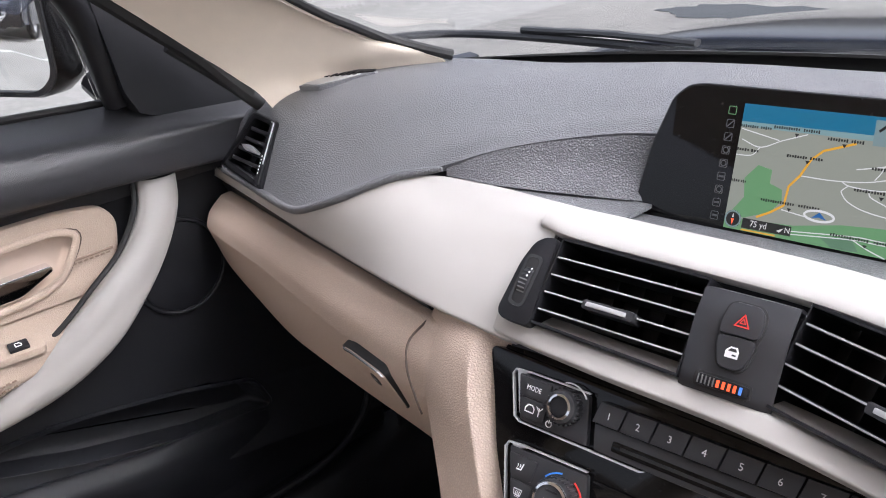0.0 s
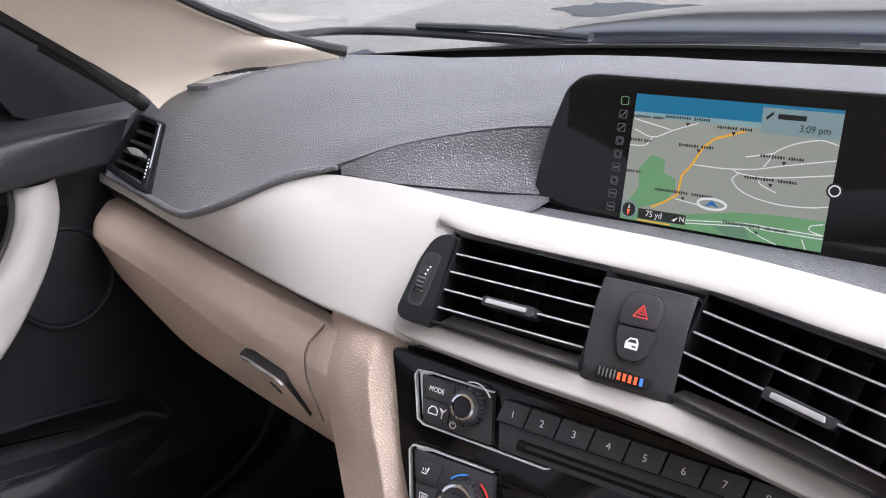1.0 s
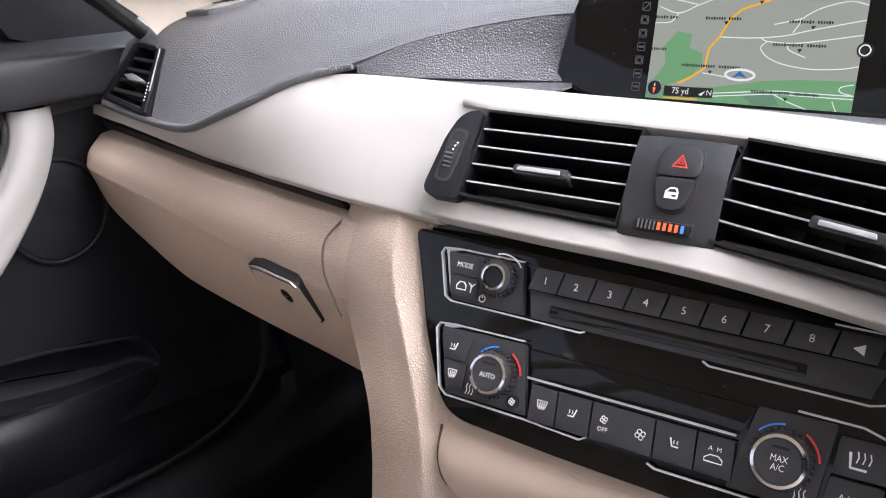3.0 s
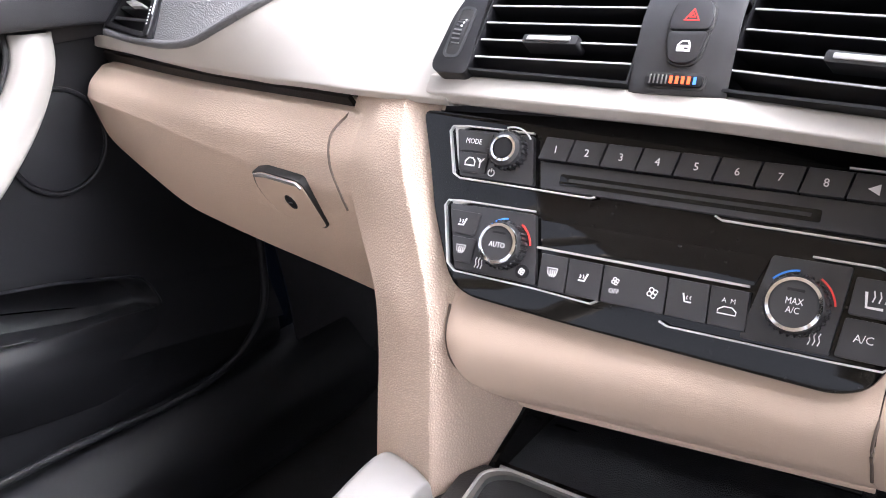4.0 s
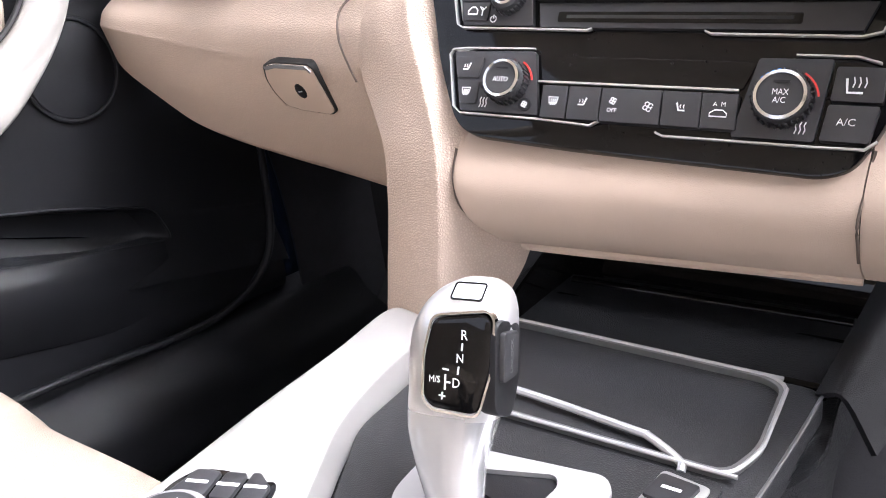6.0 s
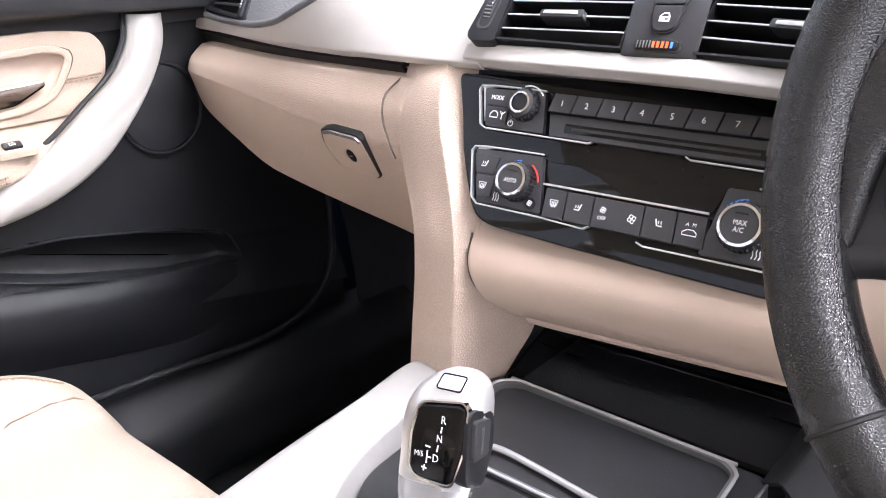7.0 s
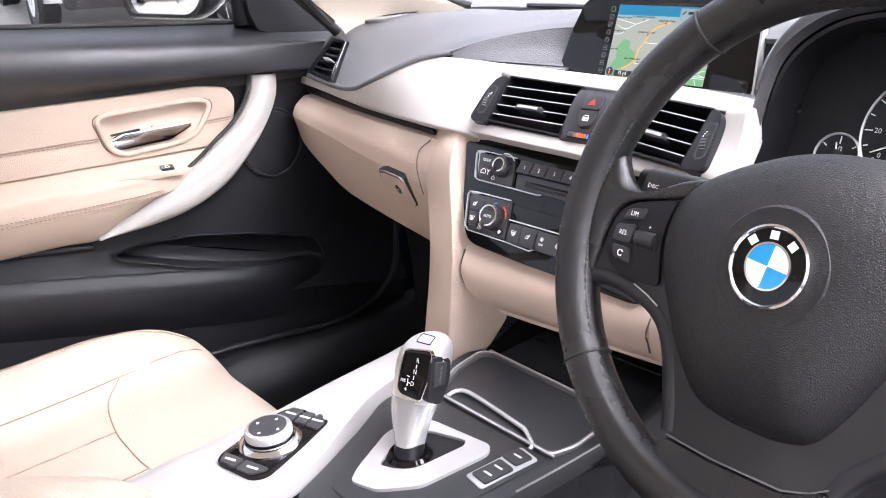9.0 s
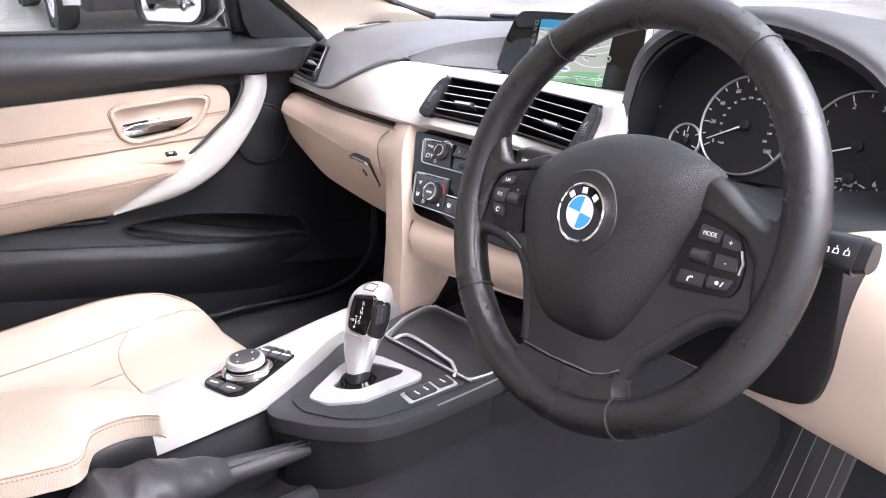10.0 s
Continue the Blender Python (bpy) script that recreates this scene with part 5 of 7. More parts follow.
def build_console():
    c = thing("centre_console", (-0.03, 0.25, 0.30), "centre console with pearl white rail and dark grey shift plate", "console")
    # body
    rows = []
    for y in (-0.40, -0.1, 0.05, 0.13, 0.18, 0.25, 0.33, 0.42, 0.52, 0.64):
        r = -0.074 if y < 0.3 else (0.0 if y < 0.4 else 0.10)
        z = cz(y) - 0.018
        rows.append([(-0.19, y, 0.26), (-0.185, y, 0.45), (-0.180, y, z - 0.01), (-0.165, y, z), (r - 0.02, y, z), (r, y, z - 0.012), (r + 0.006, y, 0.45), (r + 0.02, y, 0.26)])
    loft("body", rows, DOORBLACK, c, 50, 44, 0.004)
    loft("tunnel", [[(-0.12, -0.45, 0.47), (0.02, -0.45, 0.475), (0.105, -0.45, 0.45), (0.135, -0.45, 0.26)], [(-0.12, 0.10, 0.465), (0.02, 0.10, 0.47), (0.105, 0.10, 0.445), (0.135, 0.10, 0.26)], [(-0.12, 0.30, 0.50), (0.02, 0.30, 0.52), (0.115, 0.30, 0.50), (0.145, 0.30, 0.26)], [(-0.12, 0.60, 0.52), (0.02, 0.60, 0.54), (0.135, 0.60, 0.52), (0.165, 0.60, 0.26)], [(-0.12, 0.95, 0.52), (0.02, 0.95, 0.54), (0.15, 0.95, 0.52), (0.19, 0.95, 0.28)]], CARPET, c, 36, 20, 0.004)
    # white rail
    left = [(-0.197, -0.16), (-0.199, 0.0), (-0.200, 0.10), (-0.202, 0.20), (-0.205, 0.30), (-0.209, 0.38), (-0.213, 0.445)]
    right = [(-0.070, -0.16), (-0.069, 0.0), (-0.067, 0.10), (-0.072, 0.185), (-0.110, 0.262), (-0.142, 0.330), (-0.156, 0.432)]
    rail = []
    for (x0, y0), (x1, y1) in zip(left, right):
        z0, z1 = cz(y0), cz(y1)
        h = 0.014 if y0 > 0.25 else 0.007
        rail.append([(x0 + 0.004, y0, z0 - 0.05), (x0 + 0.001, y0, z0 + 0.003 + h * 0.7), (x0 * 0.8 + x1 * 0.2, y0 * 0.8 + y1 * 0.2, z0 + 0.005 + h), (x0 * 0.35 + x1 * 0.65, y0 * 0.35 + y1 * 0.65, z1 + 0.005 + h),
                     (x1 - 0.003, y1, z1 + 0.003 + h * 0.8), (x1, y1, z1 - 0.007)])
    rail.append([(-0.209, 0.458, cz(0.44) - 0.05), (-0.206, 0.458, cz(0.44) - 0.012), (-0.196, 0.459, cz(0.44) - 0.008), (-0.176, 0.452, cz(0.44) - 0.010), (-0.165, 0.446, cz(0.44) - 0.014), (-0.162, 0.444, cz(0.44) - 0.04)])
    creased("rail", rail, [1, 4], WHITETRIM, c, 70, 8, (0, 0, -0.003), 0.004, "pearl white console rail")
    # shift plate
    plate_out = [(-145, 190), (-140, 125), (-108, 72), (-70, -5), (-56, -38), (-30, -41), (25, -14), (74, 26), (90, 62), (98, 110), (102, 190), (104, 290), (-158, 290), (-155, 260)]
    plate("plate_base", CONS, rounded(plate_out, 16), -20, 0.5, SHELF, c, bevel=3)
    plate("console_front", CONS, rounded([(u - (7 if u > -60 else 0), v + (5 if v < 100 else 0)) for u, v in plate_out], 18), -170, -20, LOWBLACK, c, bevel=2)
    deck = [cp(x, y) for x, y in ((-0.142, 0.392), (-0.130, 0.33), (-0.098, 0.278), (-0.064, 0.212), (-0.044, 0.194), (-0.010, 0.192), (0.036, 0.214), (0.066, 0.244), (0.078, 0.285), (0.084, 0.375), (-0.02, 0.372), (-0.10, 0.372))]
    plate("shift_deck", CONS, rounded(deck, 10), 0, 3.0, SHELF, c, bevel=1.2)
    so = rounded([(-28, 10), (3, 20), (20, 42), (30, 56), (37, 136), (27, 148), (-54, 136), (-76, 121), (-72, 84), (-42, 28)], 7)
    si = rounded([(-30, 46), (-14, 52), (-4, 60), (3, 70), (8, 128), (2, 136), (-40, 121), (-54, 110), (-52, 86), (-40, 64)], 6)
    ring_plate("shift_surround", CONS, so, si, 2, 6.5, SATIN, c, "satin silver frame round the gear selector")
    plate("shift_well", CONS, si, 1, 3.6, BLACK, c, bevel=0.4)
    # buttons beside the selector
    plate("button_frame", CONS, rounded([cp(x, y) for x, y in ((0.045, 0.298), (0.073, 0.294), (0.079, 0.366), (0.050, 0.370))], 4), 2.5, 4.2, SILVER, c, bevel=0.6)
    for y0, y1 in ((0.303, 0.338), (0.344, 0.364)):
        b = plate("drive_button", CONS, rounded([cp(x, y) for x, y in ((0.0485, y0), (0.0715, y0 - 0.002), (0.0745, y1 - 0.001), (0.0515, y1 + 0.001))], 3), 3.5, 6.4, SOFTBLACK, c, bevel=1)
        for k in range(2 if y1 - y0 > 0.03 else 1):
            yy = y0 + (y1 - y0) * (0.3 + 0.4 * k if y1 - y0 > 0.03 else 0.5)
            stripe("drive_mark", CONS, [cp(0.056, yy), cp(0.067, yy)], 2.4, 6.2, 6.6, PRINT, b)
    # lidded tray
    li = rounded([cp(x, y) for x, y in ((-0.098, 0.381), (0.080, 0.383), (0.087, 0.410), (0.080, 0.474), (0.068, 0.482), (-0.118, 0.484), (-0.132, 0.474), (-0.124, 0.43))], 9)
    lo = [(p[0] * 1.045 - 0.4, (p[1] - 232) * 1.07 + 232) for p in li]
    ring_plate("lid_rim", CONS, lo, li, -8, 5, STEEL, c, "dark satin rim of the cup holder lid")
    tube("rim_edge", [at(CONS, p[0], p[1], 5) for p in lo], 0.0014, SATIN, c, 120, 8, True, label="thin bright edge round the lid")
    lid = plate("lid", CONS, li, -12, -1.5, SOFTBLACK, c, bevel=0.6)
    groove = rounded([(-86, 186), (-84, 196), (-66, 201), (22, 193), (50, 180), (54, 176), (-60, 176)][::-1], 4)
    plate("lid_groove", CONS, groove, -2.0, -0.6, RUBBER, lid, bevel=0.2)
    tube("lid_handle", [at(CONS, -88, 183, 2), at(CONS, -86, 196, 4), at(CONS, -66, 202.5, 5), at(CONS, 20, 195, 5), at(CONS, 30, 193.5, 5), at(CONS, 54, 181, 4), at(CONS, 58, 174, 2)], 0.0026, SATIN, lid, 40, 8, label="chrome lid handle")
    # tray in front of the lid, with ribs
    loft("tray", [[(-0.150, 0.497, cz(0.49) - 0.004), (0.10, 0.497, cz(0.49) - 0.004)], [(-0.150, 0.512, cz(0.49) - 0.028), (0.10, 0.512, cz(0.49) - 0.028)], [(-0.146, 0.56, cz(0.49) - 0.022), (0.11, 0.57, cz(0.49) - 0.022)], [(-0.142, 0.62, cz(0.49) - 0.002), (0.12, 0.63, cz(0.49) - 0.002)], [(-0.14, 0.64, cz(0.49) + 0.08), (0.12, 0.65, cz(0.49) + 0.08)]], GLOSS, c, 30, 12, 0.004)
    for i in range(4):
        y = 0.52 + i * 0.026
        tube("tray_rib", [(-0.135, y, cz(0.49) - 0.0215 + 0.005 * i), (0.09, y + 0.008, cz(0.49) - 0.0215 + 0.005 * i)], 0.0036, GLOSS, c, 6, 10)
    loft("tray_side", [[(-0.140, 0.49, cz(0.49) + 0.004), (-0.146, 0.48, cz(0.49) - 0.03)], [(-0.142, 0.56, 0.632), (-0.146, 0.56, 0.57)], [(-0.14, 0.64, 0.67), (-0.145, 0.64, 0.57)]], GLOSS, c, 10, 6, 0.003)
    loft("right_wall", [[(0.098, 0.48, cz(0.48) + 0.002), (0.115, 0.48, cz(0.48) + 0.004), (0.135, 0.48, cz(0.48) - 0.03)], [(0.11, 0.56, 0.645), (0.128, 0.56, 0.648), (0.15, 0.56, 0.60)], [(0.12, 0.64, 0.70), (0.14, 0.64, 0.70), (0.17, 0.64, 0.64)]], LOWBLACK, c, 14, 10, 0.004)
    # silver line on the driver's side of the console
    tube("edge_strip", [at(CONS, 97, 118, 0.8), at(CONS, 100, 170, 0.8), at(CONS, 102, 240, 0.8), at(CONS, 102, 300, 0.8)], 0.0012, STEEL, c, 20, 6)


build_console()


def build_selector():
    g = thing("gear_selector", (-0.022, 0.285, 0.60), "silver and black automatic gear selector lever", "gear lever")
    G = axes((-0.037, 0.314, 0.682), (0.966, 0.259, 0.0), (-0.02, 0.27, 0.96))

    def section(v, w, dep, off, skew=0.0, n=32):
        out = []
        for k in range(n):
            a = 2 * math.pi * k / n
            cx = math.copysign(abs(math.cos(a)) ** 0.72, math.cos(a))
            cy = math.copysign(abs(math.sin(a)) ** 0.72, math.sin(a))
            out.append(at(G, w * cx + skew, v, dep * cy + off))
        return out

    def body(name, secs, mat, rows, label=""):
        cols = [smooth_line([s[k] for s in secs], rows) for k in range(32)]
        bm = grid_bm([[cols[k][j] for k in range(32)] for j in range(rows)], closed_v=True)
        bm.verts.ensure_lookup_table()
        bm.faces.new([bm.verts[k] for k in range(32)])
        bm.faces.new([bm.verts[(rows - 1) * 32 + k] for k in range(32)])
        return part(name, bm, mat, g, label)
    body("neck_base", [section(-104, 17, 16, 9, 2), section(-96, 15.5, 14.5, 8, 1), section(-82, 14.5, 13.5, 6, -1)], BLACK, 10)
    body("neck", [section(-92, 13.5, 13, 7.5, 0), section(-80, 15.5, 15, 5.5, -2), section(-66, 18.5, 17, 3, -5), section(-50, 22.5, 19, 1, -6), section(-36, 25.5, 20.5, 0, -4)], BRIGHT, 30, "satin silver neck")
    body("head", [section(-38, 25.3, 20.3, 0, -4), section(-22, 27.6, 21.3, 0, -1), section(-5, 28.2, 21.8, 0, 0), section(10, 27, 21, -1, 1), section(21, 23.5, 18.5, -3, 3), section(28.5, 18, 14, -5, 5), section(33, 10, 8, -7, 6), section(34, 3, 3, -8, 6)], SILVER, 40, "satin silver knob")
    lathe("boot_ring", axes((-0.025, 0.281, 0.5900), (1, 0, 0), (0, 1, 0.06)), 0, 0, [(25, -3), (25, 4), (21, 8), (15, 6)], GLOSS, g, 32)
    # dark face with the gear pattern, towards the driver
    face = G @ Matrix.Translation((0, 0, 0.0205))
    fo = [(-9, 15.5), (19.5, 19.5), (23, 16), (22.5, -8), (15.5, -33), (-9, -31.5), (-14, -26), (-13.5, -4)][::-1]
    fp = plate("face", face, rounded(fo, 5), -8, 1.8, GLOSS, g, bevel=2.2, label="glossy black gear display")
    stripe("face_rim", face, rounded([(p[0] * 1.05 - 0.2, (p[1] + 8) * 1.05 - 8) for p in fo], 5), 1.2, -4, 0.6, CHROME, g, closed=True)
    for w, u, v, sz in (("R", 8.6, 7.7, 7.4), ("N", 6.5, -4.4, 6.6), ("D", 4.6, -17.3, 7.2), ("M/S", -7.3, -16.2, 5.0)):
        text("gear_letter", face, w, sz, u, v, 1.9, PRINT, fp, stretch=0.85)
    for pts in ([(7.9, 3.6), (7.4, -0.2)], [(6.0, -8.4), (5.4, -12.6)], [(-1.2, -16.9), (1.6, -17.1)], [(-1.2, -13), (-1.5, -21)], [(-2.8, -10.2), (0.6, -10.6)], [(-4.7, -24.1), (-1.1, -24.5)], [(-2.7, -22.4), (-3.1, -26.2)]):
        stripe("gear_line", face, pts, 0.8, 1.8, 2.3, PRINT, fp)
    side = axes(G @ Vector((0.0265, -0.008, 0.004)), G.to_3x3() @ Vector((0.12, 0, -0.99)), G.to_3x3() @ Vector((0.0, 1, 0)))
    plate("cheek", side, rounded([(-17, -24), (4, -30), (14, -4), (12, 20), (-12, 24), (-18, 18)], 8), -8, 1.2, BLACK, g, bevel=2.5)
    ub = plate("unlock_button", side, rounded([(-14, -8), (3, -6), (3, 17), (-14, 18)], 3), 0.5, 4.2, SOFTBLACK, g, bevel=1.3)
    text("unlock_word", side, "UNLOCK", 4.2, -5.5, 5, 4.3, STEEL, ub, turn=90)
    top = axes(G @ Vector((0.0055, 0.0270, 0.0075)), G.to_3x3() @ Vector((1, 0, 0)), G.to_3x3() @ Vector((0, 0.62, -0.78)))
    pb = plate("park_button", top, rounded(rect(-8.5, -6, 8.5, 6), 2.0), -4, 1.5, SILVER, g, bevel=0.8)
    stripe("park_rim", top, rounded(rect(-8.5, -6, 8.5, 6), 2.0), 0.9, 0.5, 1.8, GLOSS, pb, closed=True)
    text("park_letter", top, "P", 7.0, 0, 0, 1.6, PRINT, pb)


build_selector()


def build_controller():
    m = axes((-0.137, 0.180, cz(0.18) + 0.0135), (0.93, 0.36, 0.02), (-0.36, 0.93, 0.056))
    k = thing("rotary_controller", (-0.135, 0.18, cz(0.18)), "chrome-ringed rotary menu controller with shortcut buttons", "controller")
    plate("button_base", m, rounded([(-28, -52), (22, -58), (34, -46), (36, 56), (24, 66), (-22, 66), (-32, 50), (-36, -40)], 10), -4, 2.4, GLOSS, k, bevel=1)
    lathe("base_ring", m, 0, 0, [(34, 0), (34, 5), (31, 8), (27, 8.5), (26, 6)], CHROME, k, 48, label="satin silver base ring")
    knob = lathe("knob", m, 0, 0, [(25, 3), (25, 7), (24, 8.5), (23, 9), (25.5, 11), (25.5, 19), (24, 21.5), (20, 22.5)], BRIGHT, k, 48)
    lathe("knob_band", m, 0, 0, [(25.2, 9), (26.4, 10), (26.4, 12.5), (25.2, 13.5)], GLOSS, knob, 48)
    lathe("knob_top", m, 0, 0, [(20.5, 22.1), (20, 23.1), (14, 21.7), (0.0, 21.3)], SOFTBLACK, knob, 40, label="black grained knob top")
    for a in range(0, 360, 90):
        u, v = 14.5 * math.cos(radians(a)), 14.5 * math.sin(radians(a))
        plate("knob_arrow", spin(m, a, u, v), [(2, 0), (-1.4, 1.6), (-1.4, -1.6)], 21.8, 22.4, PRINT, knob, bevel=0)
    quads = [[(-27, 40), (-3, 39), (-3, 62), (-20, 63)], [(0, 39), (14, 39), (14, 62), (0, 62)], [(17, 38), (33, 36), (33, 52), (22, 63), (17, 63)],
             [(-31, -36), (-3, -38), (-3, -54), (-26, -50)], [(0, -38), (32, -40), (30, -46), (20, -56), (0, -54)]]
    for q in quads:
        b = plate("menu_button", m, rounded(q, 3), 1, 5, SOFTBLACK, k, bevel=1.2)
        cu = sum(p[0] for p in q) / len(q)
        cv = sum(p[1] for p in q) / len(q)
        stripe("button_word", m, [(cu - 7, cv), (cu + 7, cv)], 2.6, 4.9, 5.3, PRINT, b)


build_controller()


def build_armrest():
    a = thing("armrest", (-0.12, -0.15, 0.56), "cream leather centre armrest with stitched edges", "armrest")
    rows = []
    edge = []
    for y, x0, x1, drop in ((-0.40, -0.225, -0.034, 0.0), (-0.20, -0.224, -0.027, 0.0), (-0.12, -0.221, -0.010, 0.0), (-0.092, -0.211, -0.003, 0.0), (-0.076, -0.204, -0.003, 0.0), (-0.064, -0.197, -0.013, 0.0), (-0.054, -0.191, -0.034, 0.0), (-0.044, -0.184, -0.050, 0.0), (-0.028, -0.172, -0.058, 0.001), (-0.006, -0.150, -0.058, 0.001), (0.012, -0.128, -0.053, 0.002), (0.022, -0.104, -0.047, 0.003), (0.029, -0.082, -0.041, 0.004), (0.034, -0.074, -0.042, 0.008)):
        z = 0.646 - drop
        w = min(0.03, (x1 - x0) * 0.25)
        rows.append([(x0 + 0.012, y, z - 0.045), (x0, y, z - 0.040), (x0 + 0.003, y, z - 0.012), (x0 + w, y, z - 0.001), ((x0 + x1) / 2, y, z + 0.003), (x1 - w, y, z - 0.002), (x1 - 0.005, y, z - 0.007), (x1, y, z - 0.012), (x1 - 0.0005, y, z - 0.036), (x1 - 0.004, y, z - 0.042), (x1 - 0.03 * w / 0.03, y, z - 0.042)])
        edge.append((x1 + 0.0005, y, z - 0.0115))
    loft("cushion", rows, SEATLEATHER, a, 90, 60, 0.004)
    tube("piping", edge[:-1], 0.0015, SEATLEATHER, a, 80, 8)
    tube("seam", [(x - 0.0005, y, z - 0.0022) for x, y, z in edge[:-1]], 0.0008, THREAD, a, 80, 6)
    stitches("stitching", [(x + 0.0006, y, z - 0.0065) for x, y, z in edge[:-1]], 0.003, 0.0016, THREAD, a, r=0.0005)
    loft("armrest_box", [[(-0.17, -0.40, 0.600), (-0.15, -0.02, 0.600)], [(-0.10, -0.40, 0.603), (-0.09, 0.018, 0.603)], [(-0.066, -0.40, 0.596), (-0.060, 0.023, 0.596)], [(-0.062, -0.40, 0.50), (-0.057, 0.025, 0.50)]], BLACK, a, 30, 12, 0.004)


build_armrest()


def build_handbrake():
    h = thing("parking_brake_lever", (0.0, 0.02, 0.50), "black leather parking brake lever with wrinkled gaiter", "parking brake")
    path = [(0.004, -0.125, 0.555), (0.000, -0.03, 0.570), (-0.004, 0.080, 0.551), (-0.003, 0.140, 0.545), (-0.006, 0.195, 0.539)]
    bm = tube_bm([(0.006, -0.20, 0.520), (0.005, -0.11, 0.545)] + path[1:3], lambda f: 0.060 - 0.020 * f - 0.017 * f ** 6, 90, 36, False, 0.72)
    for vert in bm.verts:
        co = vert.co
        wob = noise.noise(Vector((co.x * 18, co.y * 42 + co.z * 20, co.z * 18)))
        fine = noise.noise(Vector((co.x * 50, co.y * 90, co.z * 60 + 7)))
        mid = Vector((0.004, co.y, 0.545))
        vert.co = co + (co - mid).normalized() * (0.0105 * wob + 0.003 * fine) * min(1, max(0, (0.075 - co.y) / 0.05))
    part("gaiter", bm, GAITER, h, "creased leather sleeve")
    tube("grip", path[2:], lambda f: 0.0185 - 0.0055 * f, GAITER, h, 24, 20, flat=0.85)
    tip = Vector(path[-1])
    lathe("release_button", axes(tip + Vector((0, 0.012, 0.001)), (1, 0, 0), (0, 0.25, 0.97)) @ Matrix.Rotation(radians(180), 4, "Y"), 0, 0, [(10, -6), (10, 3), (7, 5), (7, 11), (5.5, 13), (0.0, 13)], SILVER, h, 28, label="silver release button")
    tube("grip_seam", [Vector(path[2]) + Vector((-0.0185, 0, 0.0)), Vector(path[2]) + Vector((0, -0.004, 0.0165)), Vector(path[2]) + Vector((0.0185, 0, 0))], 0.0018, RUBBER, h, 16, 6)
    for dx in (-0.005, 0.005):
        stitches("stitching", [Vector(p) + Vector((0.009 + dx, 0, 0.0135)) for p in path[1:]], 0.004, 0.002, DARKTHREAD, h, r=0.0008)
    tube("side_fold", [(0.040, -0.06, 0.510), (0.044, 0.06, 0.506), (0.036, 0.13, 0.496), (0.020, 0.175, 0.490)], lambda f: 0.024 - 0.010 * f, GAITER, h, 24, 14)


build_handbrake()


# ---- passenger seat ----
def build_seat():
    s = thing("passenger_seat", (-0.42, 0.0, 0.27), "cream leather passenger seat cushion with stitched panels", "seat")
    rows = []
    for y, z, f in ((-0.55, 0.470, 1), (-0.3, 0.468, 1), (-0.05, 0.474, 1), (0.10, 0.484, 1), (0.18, 0.494, 0.8), (0.245, 0.500, 0.45), (0.290, 0.494, 0.15), (0.320, 0.474, 0.0), (0.334, 0.440, 0.0), (0.330, 0.40, 0.0)):
        b = 0.040 * f
        c = b + 0.011 * max(0.0, 1 - abs(y - 0.295) / 0.06)
        w = 1.0 if y < 0.245 else 1.0 - (y - 0.245) * 0.6
        xs = [-0.265, -0.272, -0.262, -0.225, -0.175, -0.135, 0.0, 0.135, 0.175, 0.225, 0.262, 0.272, 0.265]
        zs = [-0.16, -0.06, 0.005 + b, 0.012 + b * 1.15, 0.004 + b * 0.45, -0.004, -0.006 + 0.004, -0.004, 0.004 + c * 0.45, 0.012 + c * 1.15, 0.005 + c, -0.06 + (c - b), -0.16]
        rows.append([(-0.43 + x * w, y, max(0.36, z + dz)) for x, dz in zip(xs, zs)])
    cush = loft("cushion", rows, SEATLEATHER, s, 70, 70, 0)

    def on(x, y):
        # height of the cushion's sheet near (x, y)
        best = min(((v.co.x - x) ** 2 + (v.co.y - y) ** 2, -v.co.z) for v in cush.data.vertices if v.co.z > 0.42)
        return (x, y, -best[1] + 0.0006)

    def seam(pts, stitch=False):
        line = [on(x, y) for x, y in smooth_line([(a, b, 0) for a, b in pts], 26)[:, :2]]
        tube("seam", line, 0.0011, THREAD, s, 40, 6)
        if stitch:
            stitches("stitching", [(a + 0.004, b, c + 0.0004) for a, b, c in line], 0.004, 0.0025, THREAD, s, r=0.0004)
    seam([(-0.595, -0.45), (-0.598, 0.0), (-0.600, 0.17), (-0.605, 0.235), (-0.622, 0.32)])
    seam([(-0.265, -0.45), (-0.262, 0.0), (-0.260, 0.17), (-0.255, 0.235), (-0.240, 0.32)])
    seam([(-0.600, 0.165), (-0.570, 0.135), (-0.49, 0.118), (-0.43, 0.115), (-0.37, 0.118), (-0.29, 0.135), (-0.26, 0.165)])
    seam([(-0.49, 0.118), (-0.492, -0.05), (-0.49, -0.4)])
    seam([(-0.37, 0.118), (-0.368, -0.05), (-0.37, -0.4)])
    seam([(-0.675, -0.4), (-0.676, 0.0), (-0.672, 0.2), (-0.655, 0.30)], True)
    loft("seat_base", [[(-0.66, -0.5, 0.40), (-0.20, -0.5, 0.40)], [(-0.66, 0.305, 0.415), (-0.20, 0.305, 0.415)], [(-0.65, 0.305, 0.34), (-0.21, 0.305, 0.34)], [(-0.62, 0.27, 0.255), (-0.24, 0.27, 0.255)]], BLACK, s, 14, 8, 0.004)


build_seat()


